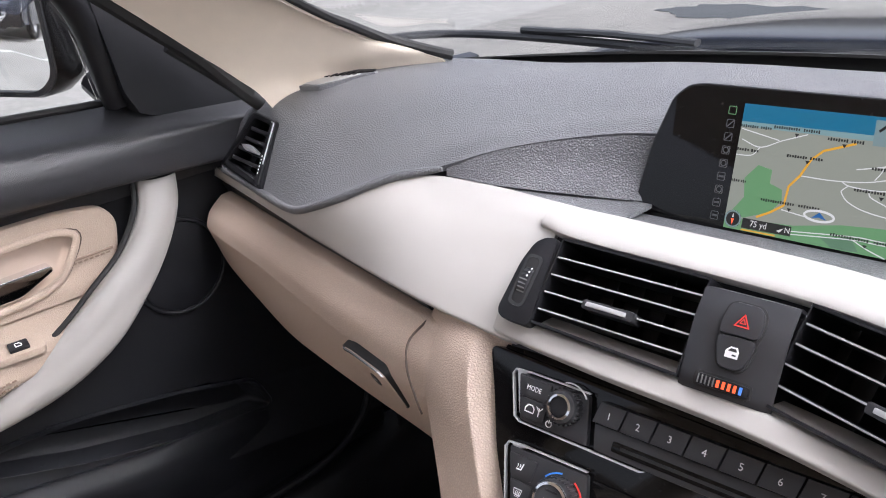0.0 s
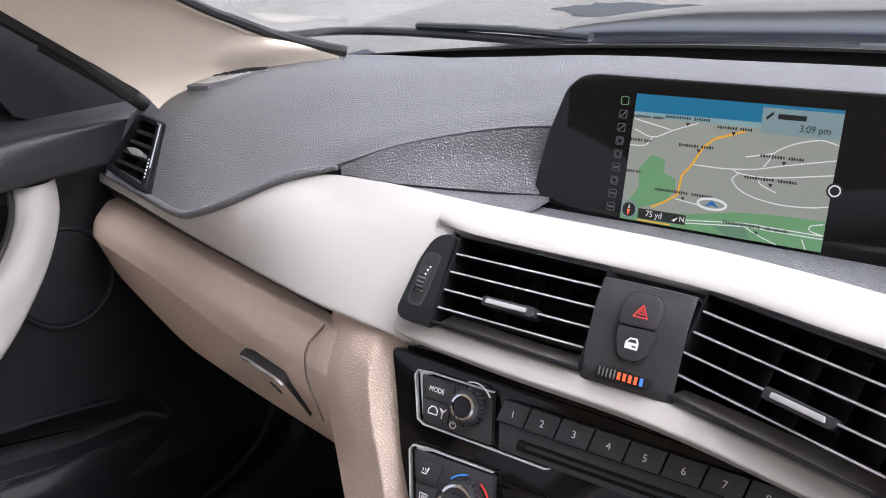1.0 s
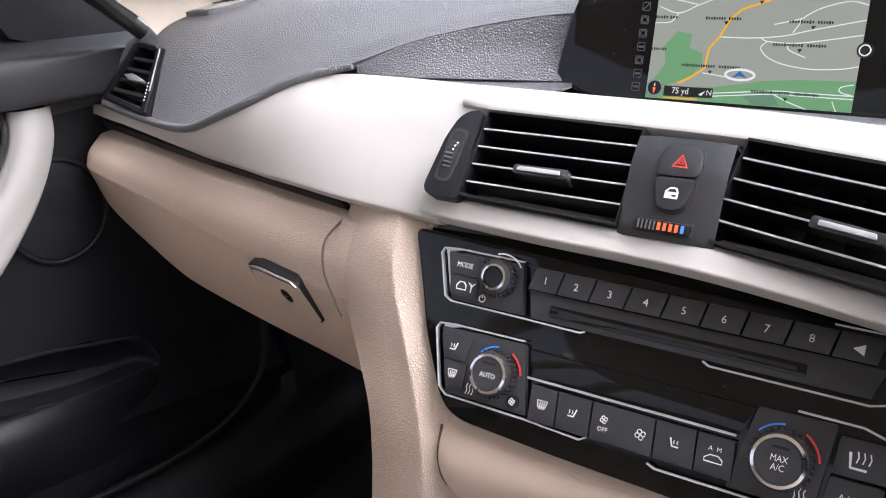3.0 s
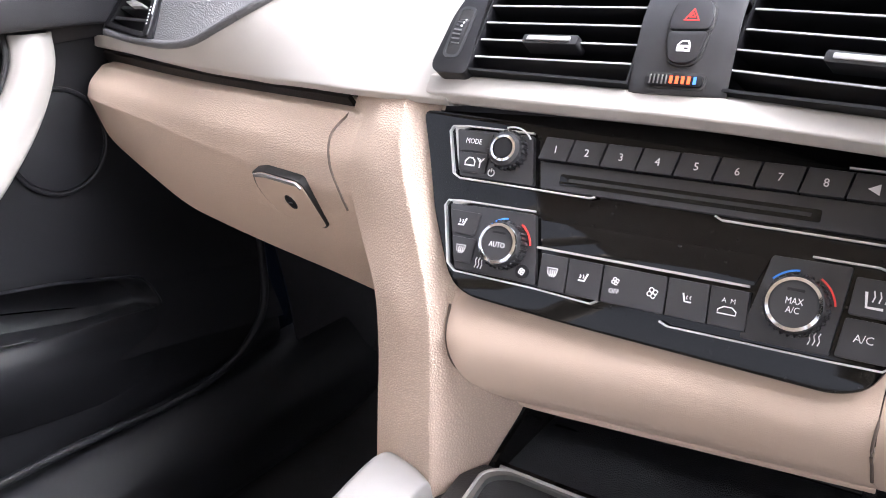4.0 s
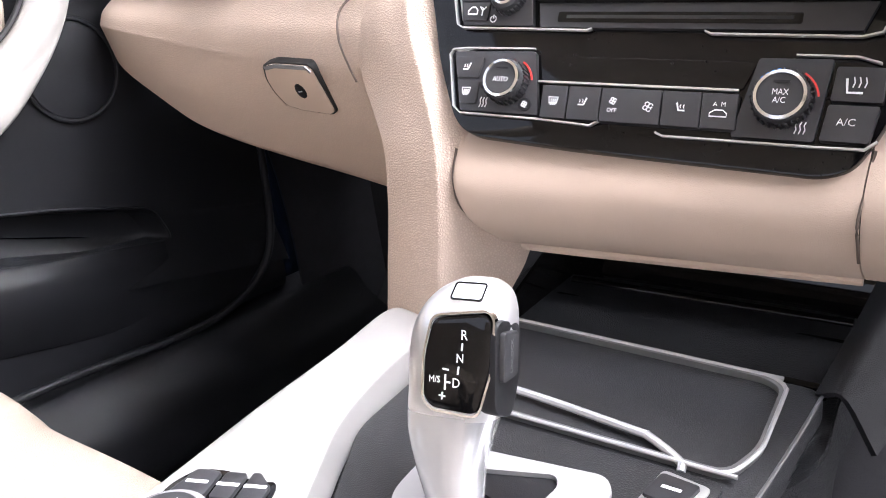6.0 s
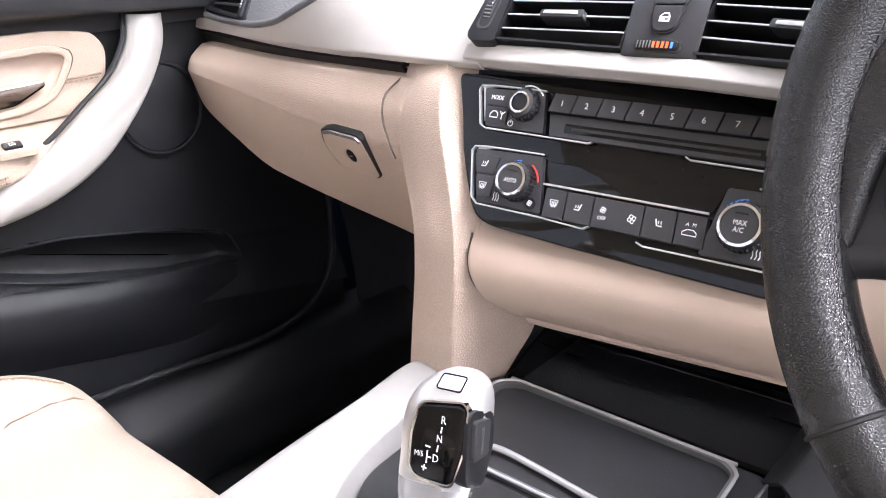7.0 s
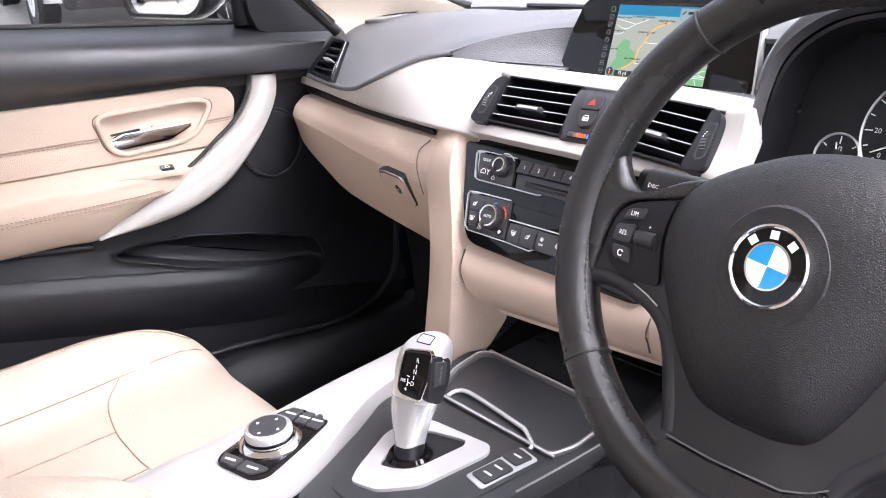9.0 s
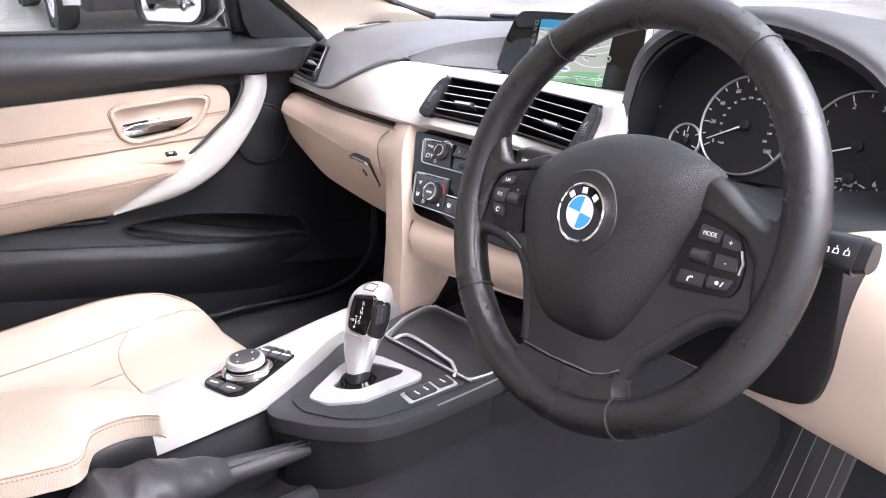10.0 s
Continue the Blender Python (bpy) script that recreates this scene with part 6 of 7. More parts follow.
# ---- passenger door ----
def build_door():
    d = thing("passenger_door", (-0.76, 0.2, 0.40), "closed passenger door with beige insert and pearl white pull handle", "door")
    X = -0.745
    # upper shelf under the window
    rows = []
    for y in (-0.45, -0.2, 0.0, 0.2, 0.35, 0.45, 0.52, 0.60, 0.68):
        zb = 1.008 - 0.062 * (y - 0.05)
        k = max(0.0, (y - 0.42) / 0.26)
        rows.append([(-0.800, y, zb - 0.01), (-0.790, y, zb + 0.001), (-0.775 - 0.005 * k, y, zb - 0.002 + 0.006 * k), (-0.722 + 0.003 * k, y, zb - 0.018 - 0.004 * k), (-0.705 - 0.012 * k, y, zb - 0.045 + 0.012 * k), (-0.712 - 0.010 * k, y, zb - 0.072), (-0.738, y, 0.905 + 0.0 * k), (-0.748, y, 0.885)])
    loft("upper_shelf", rows, SHELF, d, 60, 40, 0.004)
    tube("window_seal", [(-0.795, y, 1.0125 - 0.062 * (y - 0.05)) for y in (-0.45, 0.0, 0.3, 0.52)], 0.005, RUBBER, d, 20, 8)
    # main black panel below and in front of the insert
    rows = []
    for y in (-0.45, -0.1, 0.1, 0.25, 0.40, 0.50, 0.58, 0.66, 0.74, 0.79):
        f = max(0, (y - 0.5) / 0.29)
        lip = 0.665 - 0.19 * (y - 0.05)
        rows.append([(-0.757 + 0.0 * f, y, 0.905), (-0.757, y, 0.80), (-0.756, y, lip + 0.05), (-0.752, y, lip + 0.012), (-0.742, y, lip - 0.03), (-0.728, y, lip - 0.065), (-0.735 - 0.01 * f, y, 0.50), (-0.742, y, 0.43), (-0.762, y, 0.395)])
    pk = axes((-0.744, 0, 0.60), (0, 1, 0), (0, 0, 1))
    mouth = rounded([(224, 48), (286, 54), (369, 48), (482, 25), (592, -6), (613, -54), (515, -46), (361, -8), (245, 33)], 16)

    def in_mouth(u, v, k=0.97):
        hit = False
        for i in range(len(mouth)):
            (x0, y0), (x1, y1) = mouth[i - 1], mouth[i]
            x0, x1, y0, y1 = 420 + (x0 - 420) * k, 420 + (x1 - 420) * k, (y0 - 5) * k + 5, (y1 - 5) * k + 5
            if (y0 > v) != (y1 > v) and u < (x1 - x0) * (v - y0) / (y1 - y0) + x0:
                hit = not hit
        return hit
    bm = grid_bm(loft_grid(rows, 200, 110))
    hole = [f for f in bm.faces if in_mouth(f.calc_center_median().y * 1000, (f.calc_center_median().z - 0.60) * 1000)]
    bmesh.ops.delete(bm, geom=hole, context="FACES")
    part("lower_panel", bm, LOWBLACK, d)
    # map pocket: a dished opening with a rolled lip
    ring = []
    for k, z in ((1.035, -5), (1.03, 1.5), (1.01, 3.5), (0.985, 3.0), (0.95, -2), (0.90, -16), (0.80, -26), (0.5, -30), (0.03, -31)):
        ring.append([at(pk, 420 + (p[0] - 420) * (1 + (k - 1) * 0.5), 5 - 0.16 * (p[0] - 420) * (1 - k) + (p[1] - 5) * k, z) for p in mouth])
    part("map_pocket", grid_bm(ring, closed_v=True), LOWBLACK, d)
    tube("panel_crease", [(-0.748, -0.40, 0.712), (-0.746, 0.0, 0.690), (-0.747, 0.20, 0.668)], lambda f: 0.009 - 0.004 * f, LOWBLACK, d, 20, 10)
    rows = []
    for y in (-0.40, -0.1, 0.12, 0.28, 0.42, 0.52, 0.60):
        e = max(0, (y - 0.42) / 0.18)
        z = 0.641 - 0.195 * (y - 0.13)
        rows.append([(-0.752, y, z - 0.026), (-0.722 - 0.022 * e, y, z - 0.002), (-0.708 - 0.034 * e, y, z - 0.010), (-0.702 - 0.038 * e, y, z - 0.030), (-0.712 - 0.03 * e, y, z - 0.065), (-0.735 - 0.008 * e, y, z - 0.11)])
    loft("pocket_bin", rows, LOWBLACK, d, 44, 24, 0.004)
    # beige insert
    ins = axes((X, 0, 0.80), (0, 1, 0), (0, 0, 1))

    def ip(y, z):
        return (y * 1000, (z - 0.80) * 1000)
    up = [(-0.45, 0.897), (0.40, 0.895), (0.452, 0.888), (0.466, 0.868), (0.460, 0.835), (0.450, 0.815), (0.425, 0.795), (-0.45, 0.795)]
    out = [ip(*p) for p in ((0.232, 0.866), (0.250, 0.872), (0.395, 0.876), (0.417, 0.868), (0.416, 0.856), (0.393, 0.822), (0.362, 0.811), (0.268, 0.805), (0.246, 0.818))][::-1]

    def by_angle(poly, n=120, c=(325.0, 40.0)):
        # the outline's points on n rays from c
        k = len(poly)
        res = []
        for i in range(n):
            a = 2 * math.pi * i / n
            dx, dy = math.cos(a), math.sin(a)
            best = 1e9
            for j in range(k):
                px, py = poly[j][0] - c[0], poly[j][1] - c[1]
                qx, qy = poly[(j + 1) % k][0] - c[0] - px, poly[(j + 1) % k][1] - c[1] - py
                den = dx * qy - dy * qx
                if abs(den) < 1e-9:
                    continue
                s = (px * qy - py * qx) / den
                w = (px * dy - py * dx) / den
                if s > 0 and -1e-6 <= w <= 1 + 1e-6:
                    best = min(best, s)
            res.append((c[0] + dx * best, c[1] + dy * best))
        return res
    o = by_angle(rounded(out, 22, 6))
    edge = by_angle(rounded([ip(*p) for p in up], 14, 6))

    def scaled(poly, s, back=0.0):
        return [(325 + (p[0] - 325) * s, 40 + (p[1] - 40) * s) for p in poly]
    rows = []
    for poly, z in ((edge, -8), (edge, 7), (scaled(edge, 0.985), 11), ([(325 + (p[0] - 325) * 0.97, 40 + (p[1] - 40) * 0.95) for p in edge], 12.3), (o, 12), (o, 8)):
        rows.append([at(ins, p[0], p[1], z) for p in poly])
    part("insert", grid_bm(rows, closed_v=True), DOORVINYL, d, "beige leather-look door insert")
    rows = []
    for s, z in ((1.0, 12), (0.97, 10), (0.93, 3), (0.86, -2), (0.7, -5), (0.4, -6.5), (0.02, -7)):
        rows.append([at(ins, p[0], p[1], z) for p in scaled(o, s)])
    part("recess_dish", grid_bm(rows, closed_v=True), BEIGESMOOTH, d)
    # armrest part that swells out below
    rows = []
    for y, e in ((-0.45, 0), (0.0, 0), (0.15, 0), (0.22, 0.0), (0.30, 0.1), (0.38, 0.35), (0.43, 0.75)):
        w = 0.045 * (1 - e)
        zl = 0.684 + 0.10 * max(0, (y - 0.22) / 0.21)
        rows.append([(X + 0.004, y, 0.797), (X + 0.014 - 0.004 * e, y, 0.790), (X + w * 0.75 + 0.008, y, 0.778), (X + w + 0.008, y, 0.768), (X + w + 0.006, y, 0.742), (X + w * 0.75 + 0.004, y, max(0.715, zl + 0.01)), (X + 0.010, y, zl), (X - 0.01, y, zl - 0.004)])
    loft("arm_support", rows, DOORVINYL, d, 40, 36, 0.004, "beige padded door armrest")
    tube("seam", [(X + 0.0125, -0.45, 0.836), (X + 0.0125, 0.235, 0.8375)], 0.0014, THREAD, d, 8, 6)
    tube("seam", [(X + 0.0125, 0.405, 0.838), (X + 0.0125, 0.452, 0.839)], 0.0014, THREAD, d, 6, 6)
    stitches("stitching", [(X + 0.0127, -0.40, 0.832), (X + 0.0127, 0.235, 0.8335)], 0.0042, 0.0022, THREAD, d, r=0.0008)
    stitches("stitching", [(X + 0.0127, 0.405, 0.834), (X + 0.0127, 0.450, 0.835)], 0.0042, 0.0022, THREAD, d, r=0.0008)
    stitches("stitching", [(X + 0.0535, -0.40, 0.746), (X + 0.0535, 0.2, 0.746), (X + 0.049, 0.31, 0.748)], 0.0042, 0.0022, THREAD, d, r=0.0008)
    stitches("stitching", [(X + 0.0535, -0.40, 0.740), (X + 0.0535, 0.2, 0.740), (X + 0.049, 0.31, 0.742)], 0.0042, 0.0022, THREAD, d, r=0.0008)
    # door release in its dished recess
    tube("recess_rim", [at(ins, p[0], p[1], 12.0) for p in scaled(o, 0.985)[::2]], 0.0046, DOORVINYL, d, 120, 10, True, up=(1, 0, 0))
    tube("recess_gap", [at(ins, p[0], p[1], 11.8) for p in scaled(o, 1.06)[::2]], 0.0009, SEAM, d, 120, 6, True, up=(1, 0, 0))
    lev = [ip(*p) for p in ((0.253, 0.832), (0.270, 0.838), (0.384, 0.841), (0.385, 0.834), (0.345, 0.816), (0.262, 0.813), (0.252, 0.820))][::-1]
    rel = plate("release_handle", ins, rounded(lev, 4), -4, 11, CHROME, d, bevel=2.5, label="chrome interior door release")
    stripe("handle_shadow", ins, [ip(0.255, 0.8375), ip(0.300, 0.8405)], 2.4, 2, 9, RUBBER, rel)
    # window switch
    sw = axes((X + 0.044, 0.322, 0.7795), (0.1, 0.98, 0.0), (-0.94, 0.09, 0.30))
    plate("switch_plate", sw, rounded(rect(-88, -12, 24, 12), 6), -8, 0.6, DOORVINYL, d, bevel=1)
    k = plate("window_switch", sw, rounded(rect(-11, -7, 9, 7), 2), 0, 3.5, BLACK, d, bevel=1)
    stripe("window_mark", sw, [(-4, -2), (2, -2), (2, 1), (0, 3), (-4, 3)], 1.0, 3.4, 3.9, PRINT, k, closed=True)
    # pull handle: a curved pearl blade
    outer = [(0.501, 0.902), (0.496, 0.868), (0.470, 0.829), (0.432, 0.799), (0.384, 0.764), (0.313, 0.727), (0.245, 0.697), (0.212, 0.682)]
    inner = [(0.547, 0.899), (0.543, 0.863), (0.522, 0.820), (0.488, 0.776), (0.440, 0.731), (0.378, 0.700), (0.310, 0.685), (0.212, 0.679)]
    rows = []
    for i, ((y0, z0), (y1, z1)) in enumerate(zip(outer, inner)):
        f = i / 7
        px = -0.738 + 0.030 * math.sin(math.pi * min(1, f * 1.05)) + 0.008 * f
        q = px + 0.74
        a, b = Vector((px, y0 - 0.5 * q, z0 + (0.12 + 0.2 * f) * q)), Vector((px, y1 - 0.55 * q, z1 + (0.12 + 0.2 * f) * q))
        d1 = (b - a)
        rows.append([a + Vector((-0.020, 0, 0)) + d1 * 0.1, a, a + d1 * 0.2 + Vector((0.010, 0, 0)), a + d1 * 0.6 + Vector((0.012, 0, 0)), b + Vector((0.002, 0, 0)), b + Vector((-0.018, 0, 0)) - d1 * 0.05])
    tube("handle_gap", [r[1] + Vector((-0.004, -0.0035, 0.0035)) for r in rows], 0.0032, RUBBER, d, 50, 8)
    loft("pull_handle", rows, SHADEDPEARL, d, 50, 22, 0.003, "pearl white curved door pull")
    # loudspeaker outline in front of the pull
    sp = axes((-0.756, 0.533, 0.779), (0, 1, 0), (0, 0, 1))
    plate("speaker_cover", sp, arc(0, 0, 56, 0, 350, 35), -4, 3, LOWBLACK, d, bevel=2)
    tube("speaker_rim", [at(sp, p[0], p[1], 2) for p in arc(0, 0, 59, 0, 345, 23)], 0.0028, LOWBLACK, d, 70, 8, True, up=(1, 0, 0))
    # black corner panel at the mirror
    cm = axes((-0.748, 0.55, 1.02), (0, -1, 0), (0, 0, 1))
    plate("mirror_corner", cm, [(45, 110), (18, 78), (-48, 6), (-118, -52), (-120, -64), (-5, -58), (26, -46), (38, -20), (52, 80)], -6, 30, LOWBLACK, d, bevel=0)
    part("window_frame", tube_bm([(-0.775, 0.515, 0.985), (-0.745, 0.470, 1.12), (-0.69, 0.30, 1.27)], 0.016, 20, 10), BLACK, d)
    # glass
    w = loft("door_glass", [[(-0.797, -0.45, 1.02), (-0.797, 0.50, 0.99)], [(-0.77, -0.45, 1.12), (-0.765, 0.46, 1.11)], [(-0.70, -0.45, 1.30), (-0.695, 0.29, 1.27)]], GLASS, d, 12, 8, 0.003)
    w.visible_shadow = False


build_door()


# ---- steering wheel ----
WHEEL = axes((0.355, 0.329, 0.8906), (1, 0, 0), (0, 0.358, 0.934)) @ Matrix.Scale(1.025, 4)


def build_wheel():
    w = thing("steering_wheel", (0.362, 0.42, 0.85), "worn black leather three-spoke steering wheel", "steering wheel")
    R = 177
    pts = [at(WHEEL, R * math.cos(radians(a)), R * math.sin(radians(a))) for a in range(0, 360, 10)]
    part("rim", tube_bm(pts, 0.0175, 120, 24, True, 1.02, (0, -0.934, 0.358)), WHEELLEATHER, w)
    for a in (55, 128, 218, 292):
        c = at(WHEEL, R * math.cos(radians(a)), R * math.sin(radians(a)))
        rad = (c - WHEEL.translation).normalized()
        n = Vector((0, -0.934, 0.358))
        ring = [c + rad * 0.0177 * math.cos(k * math.pi / 10) + n * 0.0180 * math.sin(k * math.pi / 10) for k in range(20)]
        part("rim_seam", tube_bm(ring, 0.0012, 40, 6, True), RUBBER, w)
    # airbag cover
    outline = [(0, 67.5), (20, 68.5), (40, 67.5), (60, 63), (80, 57), (92, 49), (94.5, 32), (91, 8), (82, -18), (74, -40), (57, -78), (40, -103), (20, -110), (0, -111),
               (-20, -110), (-42, -104), (-60, -86), (-77, -60), (-89, -38), (-96, -18), (-98, -4), (-97, 9), (-92, 23), (-78, 37), (-60, 48), (-42, 56), (-20, 64)]
    line = smooth_line([(u, v, 0) for u, v in outline], 72, True)
    rows = []
    for s, z in ((1.0, -18), (1.02, -4), (1.0, 3), (0.95, 10), (0.86, 18), (0.70, 27), (0.5, 33), (0.3, 35.6), (0.12, 36)):
        rows.append([at(WHEEL, p[0] * s, (p[1] + 12) * s - 12, z) for p in line])
    bm = grid_bm(rows, closed_v=True)
    bm.verts.ensure_lookup_table()
    bm.faces.new([bm.verts[8 * 72 + i] for i in range(72)])
    part("airbag_cover", bm, AIRBAG, w, "grained black airbag cover")
    # badge: plain coloured quarters in a dark ring
    B = WHEEL @ Matrix.Translation((0.0004, -0.0072, 0.0352))
    lathe("badge_dish", B, 0, 0, [(38, -3), (36, 0.2), (29, -0.6), (0, -0.6)], AIRBAG, w, 48)
    badge = lathe("badge", B, 0, 0, [(24.5, -1), (24.5, 2.2), (0, 2.6)], GLOSS, w, 48, label="round badge with blue and white quarters")
    lathe("badge_rim", B, 0, 0, [(25.6, 0), (25.6, 2.6), (24.2, 3.4), (23.2, 2.4)], CHROME, badge, 48)
    for k in range(4):
        plate("badge_quarter", spin(B, 90 * k - 8), [(0, 0)] + arc(0, 0, 13.5, 0, 90, 12), 2.4, 3.0, BADGEWHITE if k % 2 == 0 else BADGEBLUE, badge, bevel=0)
    stripe("badge_ring", B, arc(0, 0, 14.2, 0, 350, 35), 1.2, 2.4, 3.2, CHROME, badge, closed=True)
    for a in (135, 92, 50):
        plate("badge_mark", spin(B, a, 19 * math.cos(radians(a)), 19 * math.sin(radians(a))), rect(-2.6, -2.6, 2.6, 2.6), 2.4, 3.0, BADGEWHITE, badge, bevel=0)

    # side spokes
    def spoke(s):
        pod = [(87, 20), (116, 15), (133, 4), (142, -15), (141, -33), (135, -41), (80, -46), (83, -20)] if s > 0 else [(-146, -26), (-147, -10), (-141, 4), (-132, 11), (-118, 15), (-94, 20), (-98, 9), (-99.5, -4), (-98.5, -17), (-92, -42), (-117, -44), (-137, -38)][::-1]
        plate("button_pod", WHEEL, rounded(pod, 6), -2, 5, BLACK, w, bevel=1.2)
        if s > 0:
            quads = [("MODE", [(98, 9), (117, 7), (117, -3), (97, -3)]), ("+", [(119, 6), (133, 2), (135, -5), (120, -5)]), ("-", [(117, -10), (136, -10), (138, -21), (117, -22)]),
                     ("phone", [(90, -29), (113, -28), (113, -39), (88, -40)]), ("voice", [(115, -28), (138, -26), (134, -36), (115, -38)])]
        else:
            quads = [("LIM", [(-132, 6.5), (-116.5, 9.4), (-118, 0.8), (-135, -1.4)]), ("RES", [(-139, -6), (-123, -3.6), (-124, -18), (-140, -17.5)]), ("cancel", [(-138.5, -21), (-123, -21), (-120, -32), (-135.5, -30)])]
        for word, q in quads:
            b = plate("wheel_button", WHEEL, rounded(q, 2), 4, 8.0, SOFTBLACK, w, bevel=0.9)
            cu, cv = sum(p[0] for p in q) / 4, sum(p[1] for p in q) / 4
            if word in ("MODE", "LIM", "RES"):
                text("button_word", WHEEL, word, 5.0, cu, cv, 8.1, PRINT, b, stretch=0.9)
            elif word in "+-":
                text("button_sign", WHEEL, word, 7, cu, cv, 8.1, PRINT, b)
            elif word == "phone":
                stripe("phone_mark", WHEEL, arc(cu + 1, cv - 2, 3.2, 70, 200, 8), 1.4, 8, 8.5, PRINT, b)
            elif word == "voice":
                plate("voice_mark", WHEEL, arc(cu - 1, cv, 1.7, 0, 340, 10), 8, 8.5, PRINT, b, bevel=0)
                stripe("voice_mark", WHEEL, [(cu + 2.5, cv - 2), (cu + 4.5, cv + 2)], 1, 8, 8.5, PRINT, b)
            else:
                stripe("cancel_mark", WHEEL, arc(cu, cv, 2.2, 20, 320, 12), 0.8, 8, 8.5, PRINT, b)
        ru = 104 if s > 0 else -111.5
        rv = -16 if s > 0 else -12
        plate("roller_cradle", WHEEL, rounded(rect(ru - 10.5, rv - 7, ru + 10.5, rv + 7), 3), 4, 5.8, BLACK, w, bevel=0.5)
        part("roller", tube_bm([at(WHEEL, ru - 8, rv, 5), at(WHEEL, ru + 8, rv, 5)], 0.0058, 6, 20, False, 1.0, (0, -0.934, 0.358)), SOFTBLACK, w)
        if s < 0:
            text("button_sign", WHEEL, "+", 5, ru, rv + 8.6, 5.2, PRINT, w)
            stripe("pod_line", WHEEL, [(-114, -45), (-100, -50), (-90, -55)], 1.0, 2, 3.4, SATIN, w)
        else:
            stripe("pod_line", WHEEL, [(136, -4), (140, -13), (139, -22)], 1.2, 4, 6.5, SATIN, w)

    spoke(1)
    spoke(-1)
    frame_line = [(150, 4), (141, 9), (124, 21), (95, 38), (-85, 32), (-110, 20), (-135, 9), (-150, 2), (-157, -20), (-156, -44), (-140, -46), (-114, -50), (-91, -60), (-77, -78), (-62, -115), (-56, -136), (-62, -153),
                  (-64, -166), (-40, -178), (40, -178), (64, -166), (61, -153), (54, -137), (57, -124), (77, -103), (100, -80), (122, -61), (141, -54), (157, -49), (157, -20)]
    plate("spoke_frame", WHEEL, rounded(frame_line, 6, 5), -20, 2.0, SPOKE, w, bevel=1.5)
    leather = [(-57, -137), (-20, -139.5), (32, -138.5), (58, -126), (55, -138), (62, -154), (86, -170), (40, -183), (-40, -183), (-86, -170), (-64, -153)]
    plate("spoke_leather", WHEEL, rounded(leather, 8), -16, 7.0, WHEELLEATHER, w, bevel=4)
    up = WHEEL.to_3x3() @ Vector((0, 0, 1))
    for s in (-1, 1):
        root = [at(WHEEL, s * u, v, -1) for u, v in ((172, 40), (168, 16), (165, -12), (164, -36), (171, -60))]
        part("rim_root", tube_bm(root, lambda f: 0.006 + 0.0065 * math.sin(math.pi * f), 40, 18, False, 0.8, up), WHEELLEATHER, w)
        # saddle of leather that runs from the rim over the pod to the airbag
        wide = (((160, 62), (169, 0), (158, -62), 5), ((154, 44), (163, 6), (152, -34), 7), ((148, 33), (157, 11), (148.5, -10), 7), ((141, 25), (148, 14), (143, 3), 6),
                ((134, 21.5), (137, 16.5), (134, 10.5), 4), ((124, 22), (123, 19), (122, 14.5), 3.5), ((112, 27), (110, 23), (107, 17.5), 3.5), ((97, 34.5), (95, 28), (92, 21), 3), ((78, 40), (76, 33), (74, 26), 1)) if s < 0 else (
                ((162, 62), (169, 0), (158, -62), 5), ((160, 44), (164, 6), (153, -34), 7), ((158, 31), (160, 9), (149, -12), 7), ((153, 17.5), (152, 9), (141, -3), 6),
                ((143, 18), (140, 12), (134, 5), 4), ((125, 29), (122, 20), (120, 10), 3.5), ((104, 42.5), (103, 28), (105, 13.5), 3.5), ((90, 48), (89, 33), (90, 17.5), 3), ((76, 50), (74, 38), (72, 22), 1))
        saddle = []
        for (u0, v0), (u1, v1), (u2, v2), z in wide:
            saddle.append([at(WHEEL, s * (u0 + 3), v0 - 1, z - 20), at(WHEEL, s * u0, v0, z - 7), at(WHEEL, s * (u0 * 0.6 + u1 * 0.4), v0 * 0.6 + v1 * 0.4, z + 0.6), at(WHEEL, s * u1, v1, z + 2), at(WHEEL, s * (u2 * 0.7 + u1 * 0.3), v2 * 0.7 + v1 * 0.3, z + 1.4), at(WHEEL, s * u2, v2, z - 3), at(WHEEL, s * u2, v2 - 0.5, z - 9)])
        loft("spoke_saddle", saddle, WHEELLEATHER, w, 60, 26, 0.0012)
    # rounded lower edges of the spokes
    for edge in ([(57, -128), (66, -112), (79, -98), (100, -77), (122, -59), (142, -52), (164, -54)], [(-57, -134), (-62, -113), (-75, -78), (-90, -59), (-113, -49), (-140, -45), (-164, -50)]):
        part("spoke_edge", tube_bm([at(WHEEL, u, v, -5) for u, v in edge], 0.0085, 50, 18, False, 1.0, up), SPOKE, w)
    # sewn seam along the inner side of the rim
    for a0, a1 in ((132, 214), (-66, -38), (298, 330)):
        stitches("stitching", [at(WHEEL, 162.5 * math.cos(radians(a0 + (a1 - a0) * k / 12)), 162.5 * math.sin(radians(a0 + (a1 - a0) * k / 12)), 8.6) for k in range(13)], 0.0035, 0.0022, DARKTHREAD, w, r=0.0006)
    stripe("spoke_line", WHEEL, [(-56, -136), (-20, -138.4), (30, -137.4), (46, -132), (57, -125)], 1.0, 2, 4.0, STEEL, w)
    # column behind the hub
    rows = []
    for y, r, dz in ((0.335, 0.060, 0.0), (0.36, 0.075, -0.012), (0.42, 0.085, -0.03), (0.52, 0.090, -0.06)):
        rows.append([(0.362 + r * math.cos(k * math.pi / 8), y, 0.885 + dz + (0.62 if math.sin(k * math.pi / 8) > 0 else 0.95) * r * math.sin(k * math.pi / 8)) for k in range(17)])
